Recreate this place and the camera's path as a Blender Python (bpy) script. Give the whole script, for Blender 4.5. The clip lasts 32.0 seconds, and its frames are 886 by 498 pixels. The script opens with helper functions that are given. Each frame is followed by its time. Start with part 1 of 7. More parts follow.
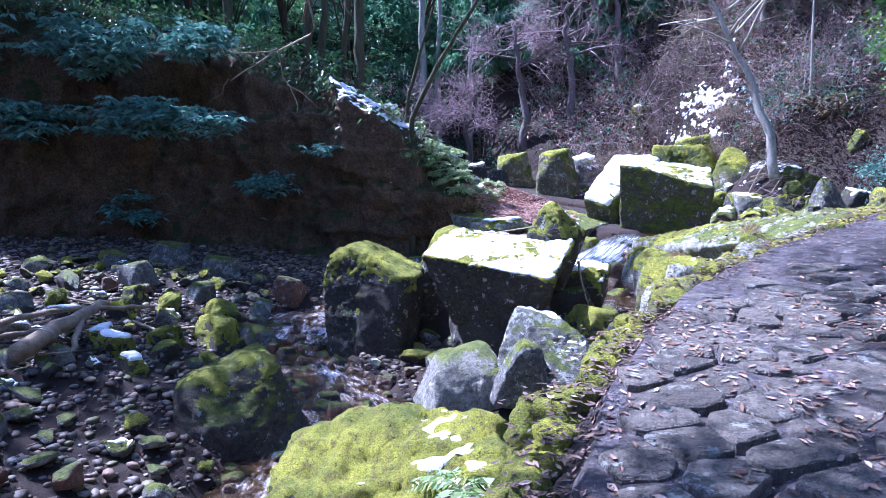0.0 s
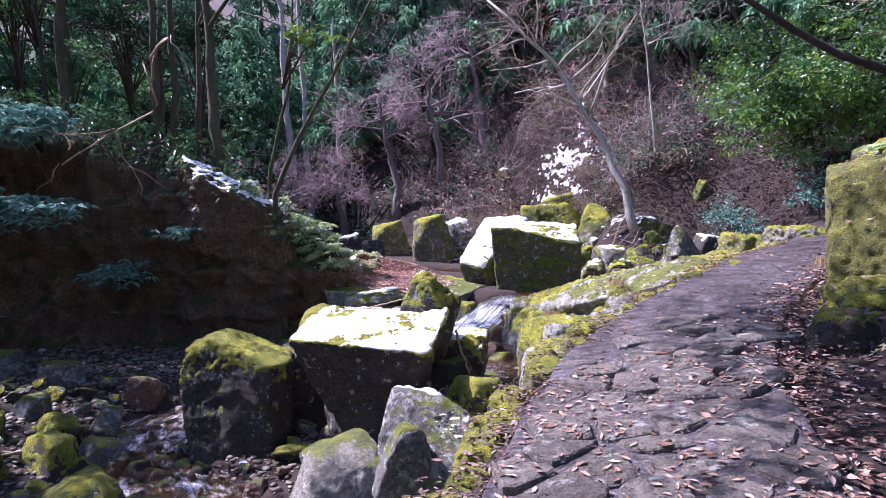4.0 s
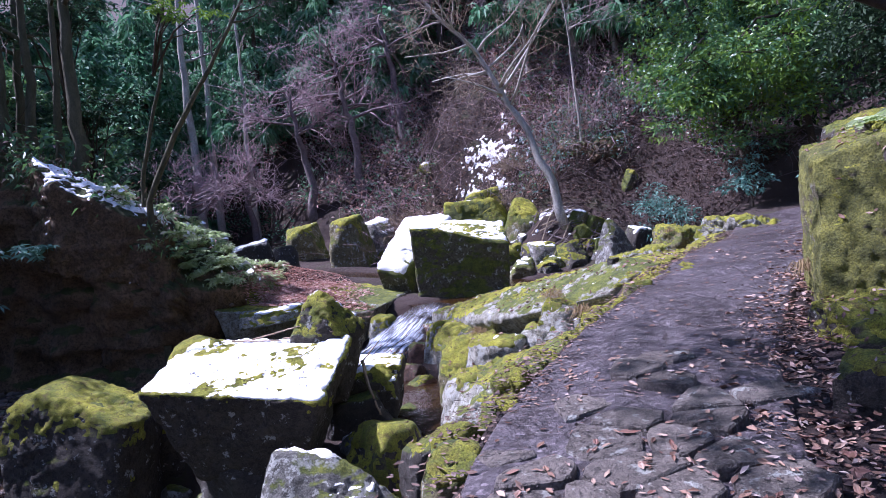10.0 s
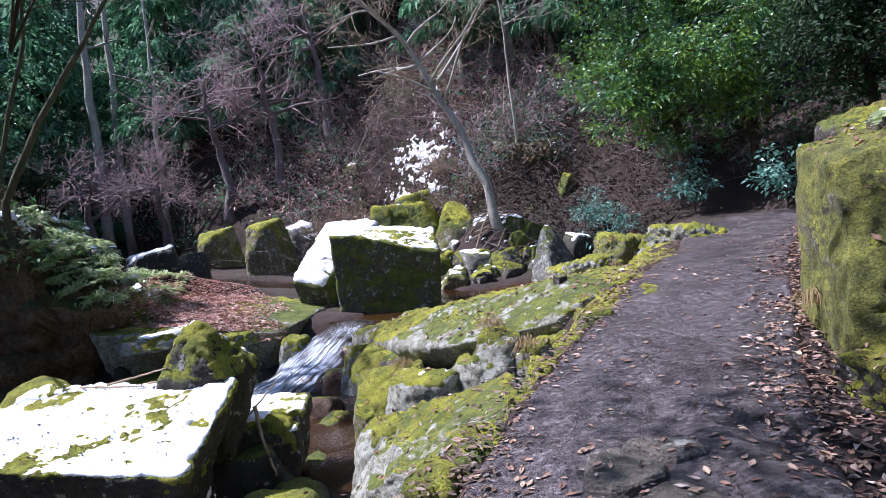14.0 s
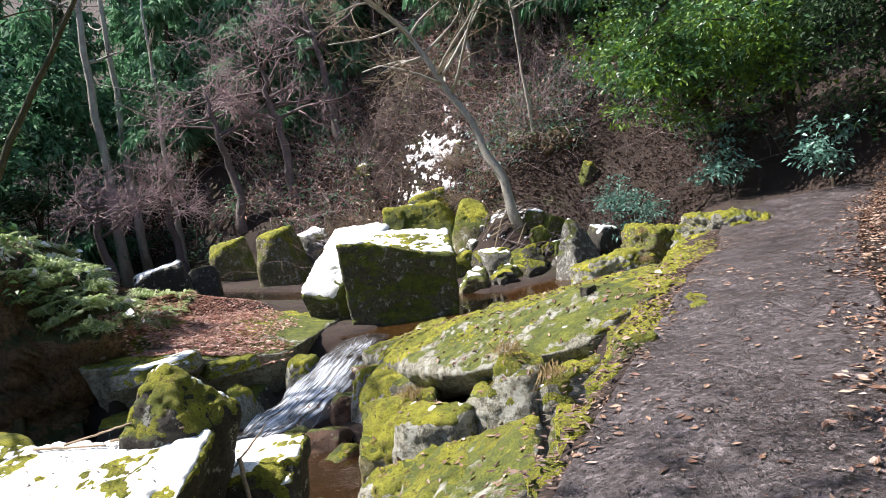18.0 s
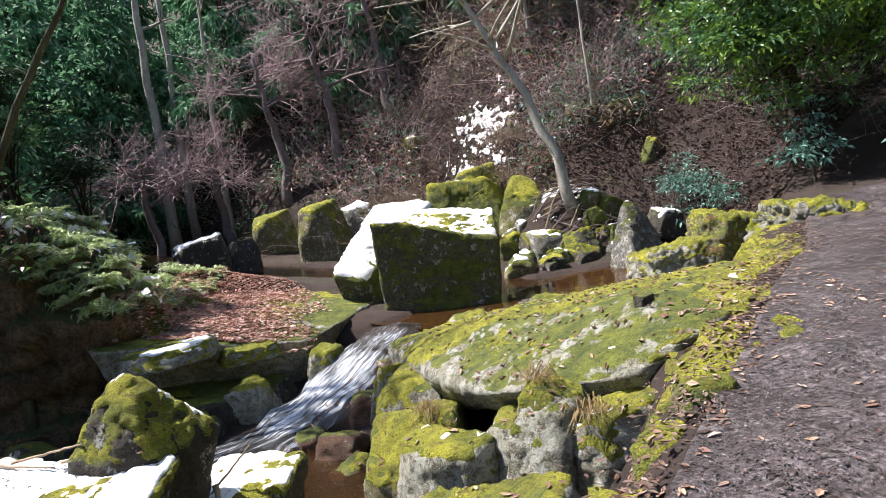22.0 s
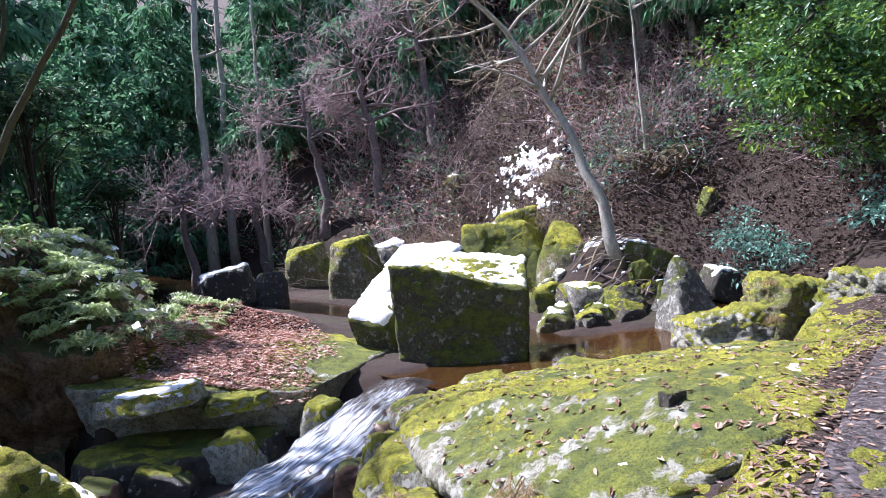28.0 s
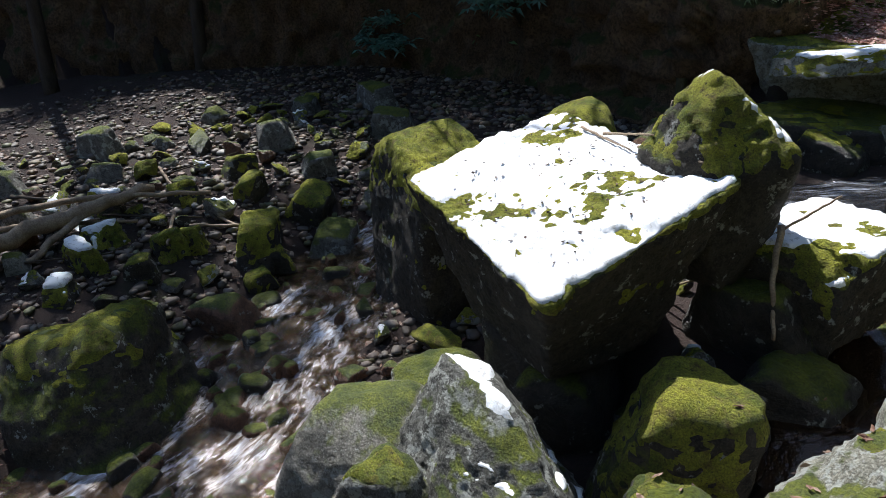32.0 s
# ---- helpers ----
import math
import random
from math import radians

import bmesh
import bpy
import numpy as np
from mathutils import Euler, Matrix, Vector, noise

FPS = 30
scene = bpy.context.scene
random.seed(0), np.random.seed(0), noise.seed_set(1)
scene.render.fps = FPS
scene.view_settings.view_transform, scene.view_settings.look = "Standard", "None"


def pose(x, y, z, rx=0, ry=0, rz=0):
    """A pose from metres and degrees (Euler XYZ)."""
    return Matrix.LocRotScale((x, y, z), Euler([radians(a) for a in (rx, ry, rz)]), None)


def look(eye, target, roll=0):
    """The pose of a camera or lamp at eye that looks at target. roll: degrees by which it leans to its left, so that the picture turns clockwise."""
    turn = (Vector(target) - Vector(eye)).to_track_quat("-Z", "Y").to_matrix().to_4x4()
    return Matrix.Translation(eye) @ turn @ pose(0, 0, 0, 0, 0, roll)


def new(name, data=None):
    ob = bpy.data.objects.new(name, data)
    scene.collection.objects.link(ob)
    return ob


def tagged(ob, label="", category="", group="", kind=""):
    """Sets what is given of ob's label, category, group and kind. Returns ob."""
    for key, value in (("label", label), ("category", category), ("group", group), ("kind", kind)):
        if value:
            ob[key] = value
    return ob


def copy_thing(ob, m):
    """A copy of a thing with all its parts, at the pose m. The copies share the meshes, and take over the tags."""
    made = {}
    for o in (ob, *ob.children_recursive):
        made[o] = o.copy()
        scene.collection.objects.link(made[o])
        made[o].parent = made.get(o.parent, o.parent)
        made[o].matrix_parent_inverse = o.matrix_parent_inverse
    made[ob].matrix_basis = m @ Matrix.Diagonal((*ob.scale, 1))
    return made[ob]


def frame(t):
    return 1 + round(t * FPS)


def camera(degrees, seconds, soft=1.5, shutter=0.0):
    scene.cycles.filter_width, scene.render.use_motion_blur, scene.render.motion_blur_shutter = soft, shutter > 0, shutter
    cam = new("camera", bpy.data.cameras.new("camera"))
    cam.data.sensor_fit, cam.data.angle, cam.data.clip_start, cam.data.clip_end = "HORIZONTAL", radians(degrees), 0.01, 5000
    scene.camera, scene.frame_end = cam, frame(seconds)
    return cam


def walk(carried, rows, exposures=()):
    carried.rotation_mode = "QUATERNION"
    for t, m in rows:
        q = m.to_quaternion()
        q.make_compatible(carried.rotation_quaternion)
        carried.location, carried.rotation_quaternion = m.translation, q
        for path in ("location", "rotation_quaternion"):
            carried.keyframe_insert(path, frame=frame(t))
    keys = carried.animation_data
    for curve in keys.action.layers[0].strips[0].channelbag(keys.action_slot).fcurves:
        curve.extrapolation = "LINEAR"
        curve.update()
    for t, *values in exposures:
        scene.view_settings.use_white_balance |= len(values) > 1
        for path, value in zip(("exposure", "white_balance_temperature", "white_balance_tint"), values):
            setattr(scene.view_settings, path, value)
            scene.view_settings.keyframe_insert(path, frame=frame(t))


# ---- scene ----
cam = camera(68.8, 32.0, soft=0.55)
PATH = [
    (0, (1.326, 0.904, 1.5), (1.113, 2.88, 1.278), 0.8),
    (0.5, (1.367, 0.962, 1.514), (1.282, 2.95, 1.314), 0.2),
    (1, (1.441, 1.065, 1.507), (1.435, 3.056, 1.317), 1.7),
    (1.5, (1.511, 1.151, 1.502), (1.535, 3.144, 1.336), -1.7),
    (2, (1.561, 1.213, 1.515), (1.602, 3.21, 1.418), -2.3),
    (2.5, (1.577, 1.3, 1.488), (1.595, 3.3, 1.442), -2.1),
    (3, (1.526, 1.222, 1.55), (1.574, 3.222, 1.52), -3.2),
    (3.5, (1.5, 1.284, 1.555), (1.607, 3.281, 1.542), -3.5),
    (5.5, (1.723, 1.759, 1.558), (1.915, 3.749, 1.498), -2.8),
    (6, (1.716, 1.823, 1.591), (1.937, 3.81, 1.531), -2.8),
    (6.5, (1.765, 2.027, 1.592), (2.011, 4.011, 1.537), -3.6),
    (7, (1.877, 2.281, 1.596), (2.089, 4.269, 1.543), -0.0),
    (7.5, (1.935, 2.405, 1.615), (2.157, 4.392, 1.557), -1.2),
    (8, (1.932, 2.545, 1.684), (2.191, 4.528, 1.63), -3.5),
    (8.5, (1.985, 2.683, 1.677), (2.281, 4.66, 1.632), -3.2),
    (9, (2.102, 2.87, 1.669), (2.415, 4.845, 1.627), -1.3),
    (9.5, (2.134, 3.008, 1.675), (2.463, 4.98, 1.626), -2.5),
    (10, (2.117, 3.216, 1.711), (2.473, 5.183, 1.661), -5.7),
    (10.5, (2.161, 3.426, 1.701), (2.56, 5.385, 1.641), -4.5),
    (11, (2.248, 3.648, 1.729), (2.664, 5.604, 1.668), -3.1),
    (11.5, (2.301, 3.805, 1.744), (2.739, 5.756, 1.678), -4.2),
    (12, (2.364, 4.046, 1.766), (2.892, 5.974, 1.697), -5.9),
    (12.5, (2.456, 4.249, 1.754), (3.009, 6.17, 1.691), -4.1),
    (13, (2.475, 4.264, 1.79), (2.98, 6.198, 1.722), -4.9),
    (13.5, (2.547, 4.522, 1.799), (3.082, 6.448, 1.733), -5.4),
    (15.5, (2.833, 4.984, 1.914), (3.416, 6.897, 1.877), -5.6),
    (16, (2.887, 5.149, 1.905), (3.499, 7.053, 1.91), -6.9),
    (16.5, (2.948, 5.228, 1.949), (3.441, 7.166, 1.962), -3.9),
    (17, (3.03, 5.362, 1.93), (3.39, 7.328, 1.869), -5.4),
    (17.5, (3.068, 5.545, 1.947), (3.454, 7.506, 1.88), -7.1),
    (18, (3.122, 5.712, 1.959), (3.605, 7.651, 1.887), -8.7),
    (18.5, (3.186, 5.831, 1.98), (3.697, 7.763, 1.9), -8.3),
    (19, (3.306, 5.928, 1.971), (3.622, 7.902, 1.914), -5.7),
    (19.5, (3.413, 6.029, 1.966), (3.695, 8.004, 1.83), -7.5),
    (20, (3.424, 6.22, 1.98), (3.732, 8.191, 1.833), -5.8),
    (20.5, (3.469, 6.33, 2.014), (3.808, 8.296, 1.867), -6.6),
    (21, (3.557, 6.532, 2.021), (3.91, 8.495, 1.875), -4.3),
    (21.5, (3.669, 6.656, 2.038), (3.945, 8.632, 1.903), -5.5),
    (22, (3.699, 6.778, 2.058), (4.002, 8.751, 1.927), -7.3),
    (22.5, (3.755, 6.886, 2.067), (4.134, 8.844, 1.918), -8.5),
    (23, (3.939, 7.116, 2.091), (4.256, 9.085, 1.948), -6.4),
    (23.5, (4.058, 7.222, 2.082), (4.323, 9.199, 1.941), -8.6),
    (24, (4.126, 7.394, 2.105), (4.403, 9.369, 1.959), -9.8),
    (24.5, (4.215, 7.543, 2.122), (4.351, 9.534, 1.988), -9.7),
    (26.5, (4.371, 7.828, 2.11), (4.436, 9.818, 1.917), -5.8),
    (27, (4.391, 7.823, 2.126), (4.494, 9.82, 2.118), -4.2),
    (27.5, (4.385, 7.809, 2.128), (4.514, 9.804, 2.127), -4.1),
    (28, (4.387, 7.806, 2.115), (4.543, 9.8, 2.117), -4.0),
    (28.5, (4.31, 7.743, 2.113), (4.456, 9.736, 2.042), -4.3),
    (29, (4.281, 7.772, 2.078), (4.067, 9.747, 1.847), -4.5),
    (29.5, (4.321, 7.783, 2.061), (3.651, 9.625, 1.667), -3.9),
    (30, (4.27, 7.787, 2.024), (3.296, 9.444, 1.473), -3.6),
    (30.5, (4.223, 7.782, 1.976), (3.149, 9.325, 1.293), -4.0),
    (31, (4.212, 7.829, 1.981), (3.141, 9.351, 1.248), -4.0),
    (31.5, (4.171, 7.808, 1.945), (3.011, 9.237, 1.163), -4.3),
    (32, (4.071, 7.768, 1.893), (2.655, 8.93, 1.09), -5.3),
]
EXPOSURES = [  # seconds, stops, kelvin, tint
    (0, 1.82, 4600, 30), (1.1, 1.56, 5150, 48), (2, 1.52, 5450, 52), (3, 1.6, 5450, 46), (6, 1.26, 5250, 38), (9, 1.2, 5100, 38), (13, 1.17, 5200, 27), (17, 1.28, 6300, 14), (23, 1.36, 6250, 16),
    (27, 1.62, 5500, 22), (28, 1.6, 5580, 22), (29, 1.3, 5620, 22), (29.5, 1.0, 5700, 20), (30.2, 0.66, 5650, 20), (31, 0.61, 5600, 17), (32, 0.68, 5750, 11)]
walk(cam, [(t, look(eye, target, roll)) for t, eye, target, roll in PATH], EXPOSURES)
# ---- end camera

# ---------------------------------------------------------------- world, sun
SUN_DIR = Vector((-0.50, 0.20, 0.84)).normalized()      # towards the sun
world = bpy.data.worlds.new("sky")
scene.world = world
world.use_nodes = True
wn = world.node_tree
wn.nodes.clear()
sky = wn.nodes.new("ShaderNodeTexSky")
sky.sky_type = 'NISHITA'
sky.sun_disc = False
sky.sun_elevation = math.asin(SUN_DIR.z)
sky.sun_rotation = math.atan2(SUN_DIR.x, SUN_DIR.y)
wbg = wn.nodes.new("ShaderNodeBackground")
wbg.inputs["Strength"].default_value = 0.095
wout = wn.nodes.new("ShaderNodeOutputWorld")
wn.links.new(sky.outputs[0], wbg.inputs[0])
wn.links.new(wbg.outputs[0], wout.inputs[0])
sun = new("sun", bpy.data.lights.new("sun", 'SUN'))
sun.data.energy = 5.0
sun.data.angle = radians(0.6)
sun.data.color = (1.0, 0.94, 0.84)
sun.matrix_world = look(SUN_DIR * 60, (0, 0, 0))

# ---------------------------------------------------------------- numeric noise
_rs = np.random.RandomState(7)
PERM = _rs.permutation(512)
PERM = np.r_[PERM, PERM, PERM]
VAL = _rs.rand(512) * 2 - 1


def vnoise(p):
    """Smooth value noise in -1..1 at the rows of p."""
    p = np.asarray(p, float)
    i = np.floor(p).astype(int)
    f = p - i
    f = f * f * f * (f * (f * 6 - 15) + 10)
    i &= 511
    out = 0
    for dx in (0, 1):
        for dy in (0, 1):
            for dz in (0, 1):
                h = VAL[PERM[PERM[PERM[i[:, 0] + dx] + (i[:, 1] + dy) % 512] % 512 + (i[:, 2] + dz) % 512] % 512]
                w = (f[:, 0] if dx else 1 - f[:, 0]) * (f[:, 1] if dy else 1 - f[:, 1]) * (f[:, 2] if dz else 1 - f[:, 2])
                out = out + h * w
    return out


def fbm(p, octaves=4, gain=0.5):
    p = np.asarray(p, float)
    out, amp, tot = 0, 1.0, 0
    for k in range(octaves):
        out = out + amp * vnoise(p * 2.03 ** k + 17.3 * k)
        tot += amp
        amp *= gain
    return out / tot


def xyz(x, y, z=0.0):
    return np.stack([x, y, np.zeros_like(x) + z], -1)


# ---------------------------------------------------------------- node materials
class Nodes:
    def __init__(self, name):
        self.mat = bpy.data.materials.new(name)
        self.mat.use_nodes = True
        self.t = self.mat.node_tree
        self.t.nodes.clear()
        self.out = self.t.nodes.new("ShaderNodeOutputMaterial")
        self.bsdf = self.t.nodes.new("ShaderNodeBsdfPrincipled")
        self.t.links.new(self.bsdf.outputs[0], self.out.inputs[0])
        self.pos = self.t.nodes.new("ShaderNodeNewGeometry")
        self.info = self.t.nodes.new("ShaderNodeObjectInfo")

    def put(self, socket, value):
        if hasattr(value, "is_linked"):
            self.t.links.new(value, socket)
        else:
            socket.default_value = (*value, 1) if isinstance(value, tuple) and len(value) == 3 and socket.type == 'RGBA' else value

    def noise(self, scale, detail=5, rough=0.6, stretch=None, offset=None, turn=0.0):
        n = self.t.nodes.new("ShaderNodeTexNoise")
        n.inputs["Scale"].default_value = scale
        n.inputs["Detail"].default_value = detail
        n.inputs["Roughness"].default_value = rough
        vec = self.pos.outputs["Position"]
        if stretch or offset:
            m = self.t.nodes.new("ShaderNodeMapping")
            m.inputs["Scale"].default_value = stretch or (1, 1, 1)
            m.inputs["Location"].default_value = offset or (0, 0, 0)
            if turn:
                m.vector_type = 'TEXTURE'
                m.inputs["Scale"].default_value = [1 / c for c in stretch]
                m.inputs["Rotation"].default_value = (0, 0, turn)
            self.t.links.new(vec, m.inputs[0])
            vec = m.outputs[0]
        self.t.links.new(vec, n.inputs["Vector"])
        return n.outputs["Fac"]

    def voronoi(self, scale, feature='F1', out="Distance", stretch=None):
        n = self.t.nodes.new("ShaderNodeTexVoronoi")
        n.feature = feature
        n.inputs["Scale"].default_value = scale
        vec = self.pos.outputs["Position"]
        if stretch:
            m = self.t.nodes.new("ShaderNodeMapping")
            m.inputs["Scale"].default_value = stretch
            self.t.links.new(vec, m.inputs[0])
            vec = m.outputs[0]
        self.t.links.new(vec, n.inputs["Vector"])
        return n.outputs[out]

    def ramp(self, fac, *stops):
        r = self.t.nodes.new("ShaderNodeValToRGB")
        e = r.color_ramp.elements
        while len(e) < len(stops):
            e.new(0.5)
        for k, (at, col) in enumerate(stops):
            e[k].position = at
            e[k].color = (*col, 1) if isinstance(col, tuple) else (col, col, col, 1)
        self.t.links.new(fac, r.inputs[0])
        return r.outputs[0]

    def mix(self, fac, a, b, mode='MIX'):
        m = self.t.nodes.new("ShaderNodeMix")
        m.data_type = 'RGBA'
        m.blend_type = mode
        self.put(m.inputs[0], fac)
        self.put(m.inputs[6], a)
        self.put(m.inputs[7], b)
        return m.outputs[2]

    def math(self, op, a, b=0.0):
        m = self.t.nodes.new("ShaderNodeMath")
        m.operation = op
        m.use_clamp = op in ('MULTIPLY_ADD',)
        self.put(m.inputs[0], a)
        self.put(m.inputs[1], b)
        return m.outputs[0]

    def normal_z(self):
        s = self.t.nodes.new("ShaderNodeSeparateXYZ")
        self.t.links.new(self.pos.outputs["Normal"], s.inputs[0])
        return s.outputs[2]

    def bump(self, height, strength=0.5, distance=0.02):
        b = self.t.nodes.new("ShaderNodeBump")
        b.inputs["Strength"].default_value = strength
        b.inputs["Distance"].default_value = distance
        self.t.links.new(height, b.inputs["Height"])
        self.t.links.new(b.outputs[0], self.bsdf.inputs["Normal"])

    def set(self, **kw):
        for k, v in kw.items():
            self.put(self.bsdf.inputs[k.replace("_", " ")], v)
        return self


def rock_material(name, dark, light, moss=0.0, lichen=0.25, rough=0.85, mosscol=((0.055, 0.08, 0.012), (0.20, 0.22, 0.02))):
    """Stone with two scales of mottling, pale lichen flecks and thin moss on what faces up."""
    n = Nodes(name)
    a = n.noise(2.2, 6, 0.65)
    b = n.noise(17, 6, 0.7)
    col = n.mix(n.ramp(a, (0.3, 0.0), (0.7, 1.0)), dark, light)
    col = n.mix(n.math('MULTIPLY', n.ramp(b, (0.44, 0.0), (0.58, 1.0)), 0.75), col, tuple(0.4 * c for c in dark))
    col = n.mix(n.math('MULTIPLY', n.ramp(n.noise(70, 3, 0.7, offset=(6, 2, 7)), (0.50, 0.0), (0.60, 1.0)), 0.45), col, tuple(min(1.3 * c, 0.6) for c in light))
    if lichen:
        spots = n.ramp(n.noise(6.5, 4, 0.75, offset=(3, 8, 1)), (0.60 - 0.12 * lichen, 0.0), (0.64 - 0.10 * lichen, 1.0))
        col = n.mix(n.math('MULTIPLY', spots, 0.75), col, (0.46, 0.47, 0.42))
    var = n.math('MULTIPLY_ADD', n.info.outputs["Random"], 0.5)
    n.t.nodes[-1].inputs[2].default_value = 0.72
    hsv = n.t.nodes.new("ShaderNodeHueSaturation")
    n.put(hsv.inputs["Value"], var)
    n.put(hsv.inputs["Color"], col)
    col = hsv.outputs[0]
    if moss:
        up = n.normal_z()
        patch = n.noise(1.7, 5, 0.7, offset=(5, 1, 9))
        m = n.math('ADD', n.math('MULTIPLY', up, 0.55), n.math('MULTIPLY', patch, 1.1))
        m = n.ramp(m, (0.98 - 0.62 * moss, 0.0), (1.1 - 0.62 * moss, 1.0))
        mc = n.mix(n.ramp(n.noise(5, 5, 0.7), (0.35, 0.0), (0.65, 1.0)), *mosscol)
        mc = n.mix(n.ramp(n.noise(60, 3, 0.6), (0.35, 0.0), (0.6, 1.0)), n.mix(0.6, mc, (0.01, 0.014, 0.004)), mc)
        col = n.mix(m, col, mc)
    n.set(Base_Color=col, Roughness=rough)
    n.bump(n.math('ADD', n.noise(9, 8, 0.7), n.math('MULTIPLY', n.noise(55, 4, 0.7), 0.45)), 1.0, 0.07)
    return n.mat


def plain(name, a, b, scale=6.0, rough=0.8, bump=0.4, fine=40.0, distance=0.02, stretch=None, **more):
    n = Nodes(name)
    col = n.mix(n.ramp(n.noise(scale, 6, 0.65, stretch=stretch), (0.33, 0.0), (0.67, 1.0)), a, b)
    col = n.mix(n.math('MULTIPLY', n.ramp(n.noise(fine, 3, 0.6), (0.4, 0.0), (0.6, 1.0)), 0.45), col, tuple(0.4 * c for c in a))
    n.set(Base_Color=col, Roughness=rough, **more)
    if bump:
        n.bump(n.noise(fine * 0.6, 6, 0.7, stretch=stretch), bump, distance)
    return n.mat


ROCK_GREY = rock_material("grey stone", (0.10, 0.09, 0.08), (0.26, 0.25, 0.22), 0.25, 0.5)
ROCK_MOSS = rock_material("mossy stone", (0.028, 0.023, 0.017), (0.10, 0.082, 0.058), 0.34, 0.05)
ROCK_OLIVE = rock_material("olive mossy stone", (0.06, 0.055, 0.035), (0.17, 0.155, 0.10), 0.80, 0.2)
ROCK_PILLAR = rock_material("moss-stained outcrop rock", (0.10, 0.085, 0.045), (0.25, 0.22, 0.12), 0.95, 0.2, 0.9, ((0.075, 0.085, 0.016), (0.27, 0.26, 0.04)))
ROCK_YELLOW = rock_material("yellow mossy stone", (0.12, 0.10, 0.05), (0.28, 0.25, 0.12), 0.55, 0.3)
# dark for wet stones, and for shade put into the colour under boulders
ROCK_DARK = rock_material("dark wet and shade-toned stone", (0.025, 0.022, 0.018), (0.075, 0.062, 0.045), 0.15, 0.05, 0.45)
ROCK_PALE = rock_material("pale smooth stone", (0.22, 0.20, 0.16), (0.38, 0.36, 0.30), 0.22, 0.1, 0.7)
ROCK_LICHEN = rock_material("lichened grey stone", (0.055, 0.052, 0.042), (0.21, 0.205, 0.175), 0.10, 0.75)
ROCK_RED = rock_material("rusty brown stone", (0.11, 0.05, 0.028), (0.26, 0.13, 0.07), 0.1, 0.1, 0.55)
ROCK_SLAB = rock_material("bedrock slab", (0.16, 0.15, 0.105), (0.46, 0.445, 0.36), 0.06, 0.8)
CLIFF = rock_material("brown cliff rock", (0.05, 0.034, 0.019), (0.29, 0.19, 0.105), 0.42, 0.0, 0.95, ((0.03, 0.04, 0.012), (0.09, 0.10, 0.025)))


def island_pebble():
    n = Nodes("mixed river gravel")
    r = n.pos.outputs["Random Per Island"]
    col = n.ramp(r, (0.0, (0.05, 0.038, 0.03)), (0.3, (0.12, 0.095, 0.07)), (0.5, (0.22, 0.185, 0.15)), (0.75, (0.19, 0.11, 0.07)), (0.95, (0.12, 0.125, 0.045)), (1.0, (0.36, 0.34, 0.31)))
    col = n.mix(n.math('MULTIPLY', n.ramp(n.noise(30, 4, 0.7), (0.4, 0.0), (0.65, 1.0)), 0.5), col, (0.06, 0.05, 0.045))
    n.set(Base_Color=col, Roughness=0.62)
    n.bump(n.noise(45, 5, 0.7), 0.3, 0.01)
    return n.mat


GRAVEL = island_pebble()


def moss_material():
    n = Nodes("moss")
    c = n.mix(n.ramp(n.noise(2.6, 5, 0.7), (0.36, 0.0), (0.62, 1.0)), (0.17, 0.21, 0.018), (0.58, 0.56, 0.05))
    c = n.mix(n.ramp(n.noise(11, 4, 0.7, offset=(4, 4, 4)), (0.50, 0.0), (0.70, 1.0)), c, (0.22, 0.17, 0.04))
    c = n.mix(n.ramp(n.noise(26, 5, 0.75, offset=(1, 6, 2)), (0.58, 0.0), (0.66, 1.0)), c, (0.06, 0.055, 0.018))
    c = n.mix(n.ramp(n.noise(85, 3, 0.6), (0.36, 0.0), (0.60, 1.0)), n.mix(0.5, c, (0.012, 0.016, 0.004)), c)
    n.set(Base_Color=c, Roughness=0.95)
    n.bump(n.math('ADD', n.noise(60, 6, 0.75), n.noise(13, 4, 0.7)), 1.0, 0.08)
    return n.mat


MOSS = moss_material()


def snow_material():
    n = Nodes("snow")
    c = n.mix(n.ramp(n.noise(22, 4, 0.7), (0.36, 0.0), (0.46, 1.0)), (0.55, 0.54, 0.52), (0.86, 0.87, 0.88))
    n.set(Base_Color=c, Roughness=0.7, Subsurface_Weight=0.0)
    n.bump(n.noise(14, 6, 0.7), 0.5, 0.03)
    return n.mat


SNOW = snow_material()


def leaf_material(name, *cols, rough=0.5, gloss=0.4, thin=0.3):
    n = Nodes(name)
    r = n.pos.outputs["Random Per Island"]
    col = n.ramp(r, *[(k / max(1, len(cols) - 1), c) for k, c in enumerate(cols)])
    n.set(Base_Color=col, Roughness=rough)
    n.bsdf.inputs["Specular IOR Level"].default_value = gloss
    if thin:
        tr = n.t.nodes.new("ShaderNodeBsdfTranslucent")
        n.t.links.new(col, tr.inputs[0])
        mx = n.t.nodes.new("ShaderNodeMixShader")
        mx.inputs[0].default_value = thin
        n.t.links.new(n.bsdf.outputs[0], mx.inputs[1])
        n.t.links.new(tr.outputs[0], mx.inputs[2])
        n.t.links.new(mx.outputs[0], n.out.inputs[0])
    return n.mat


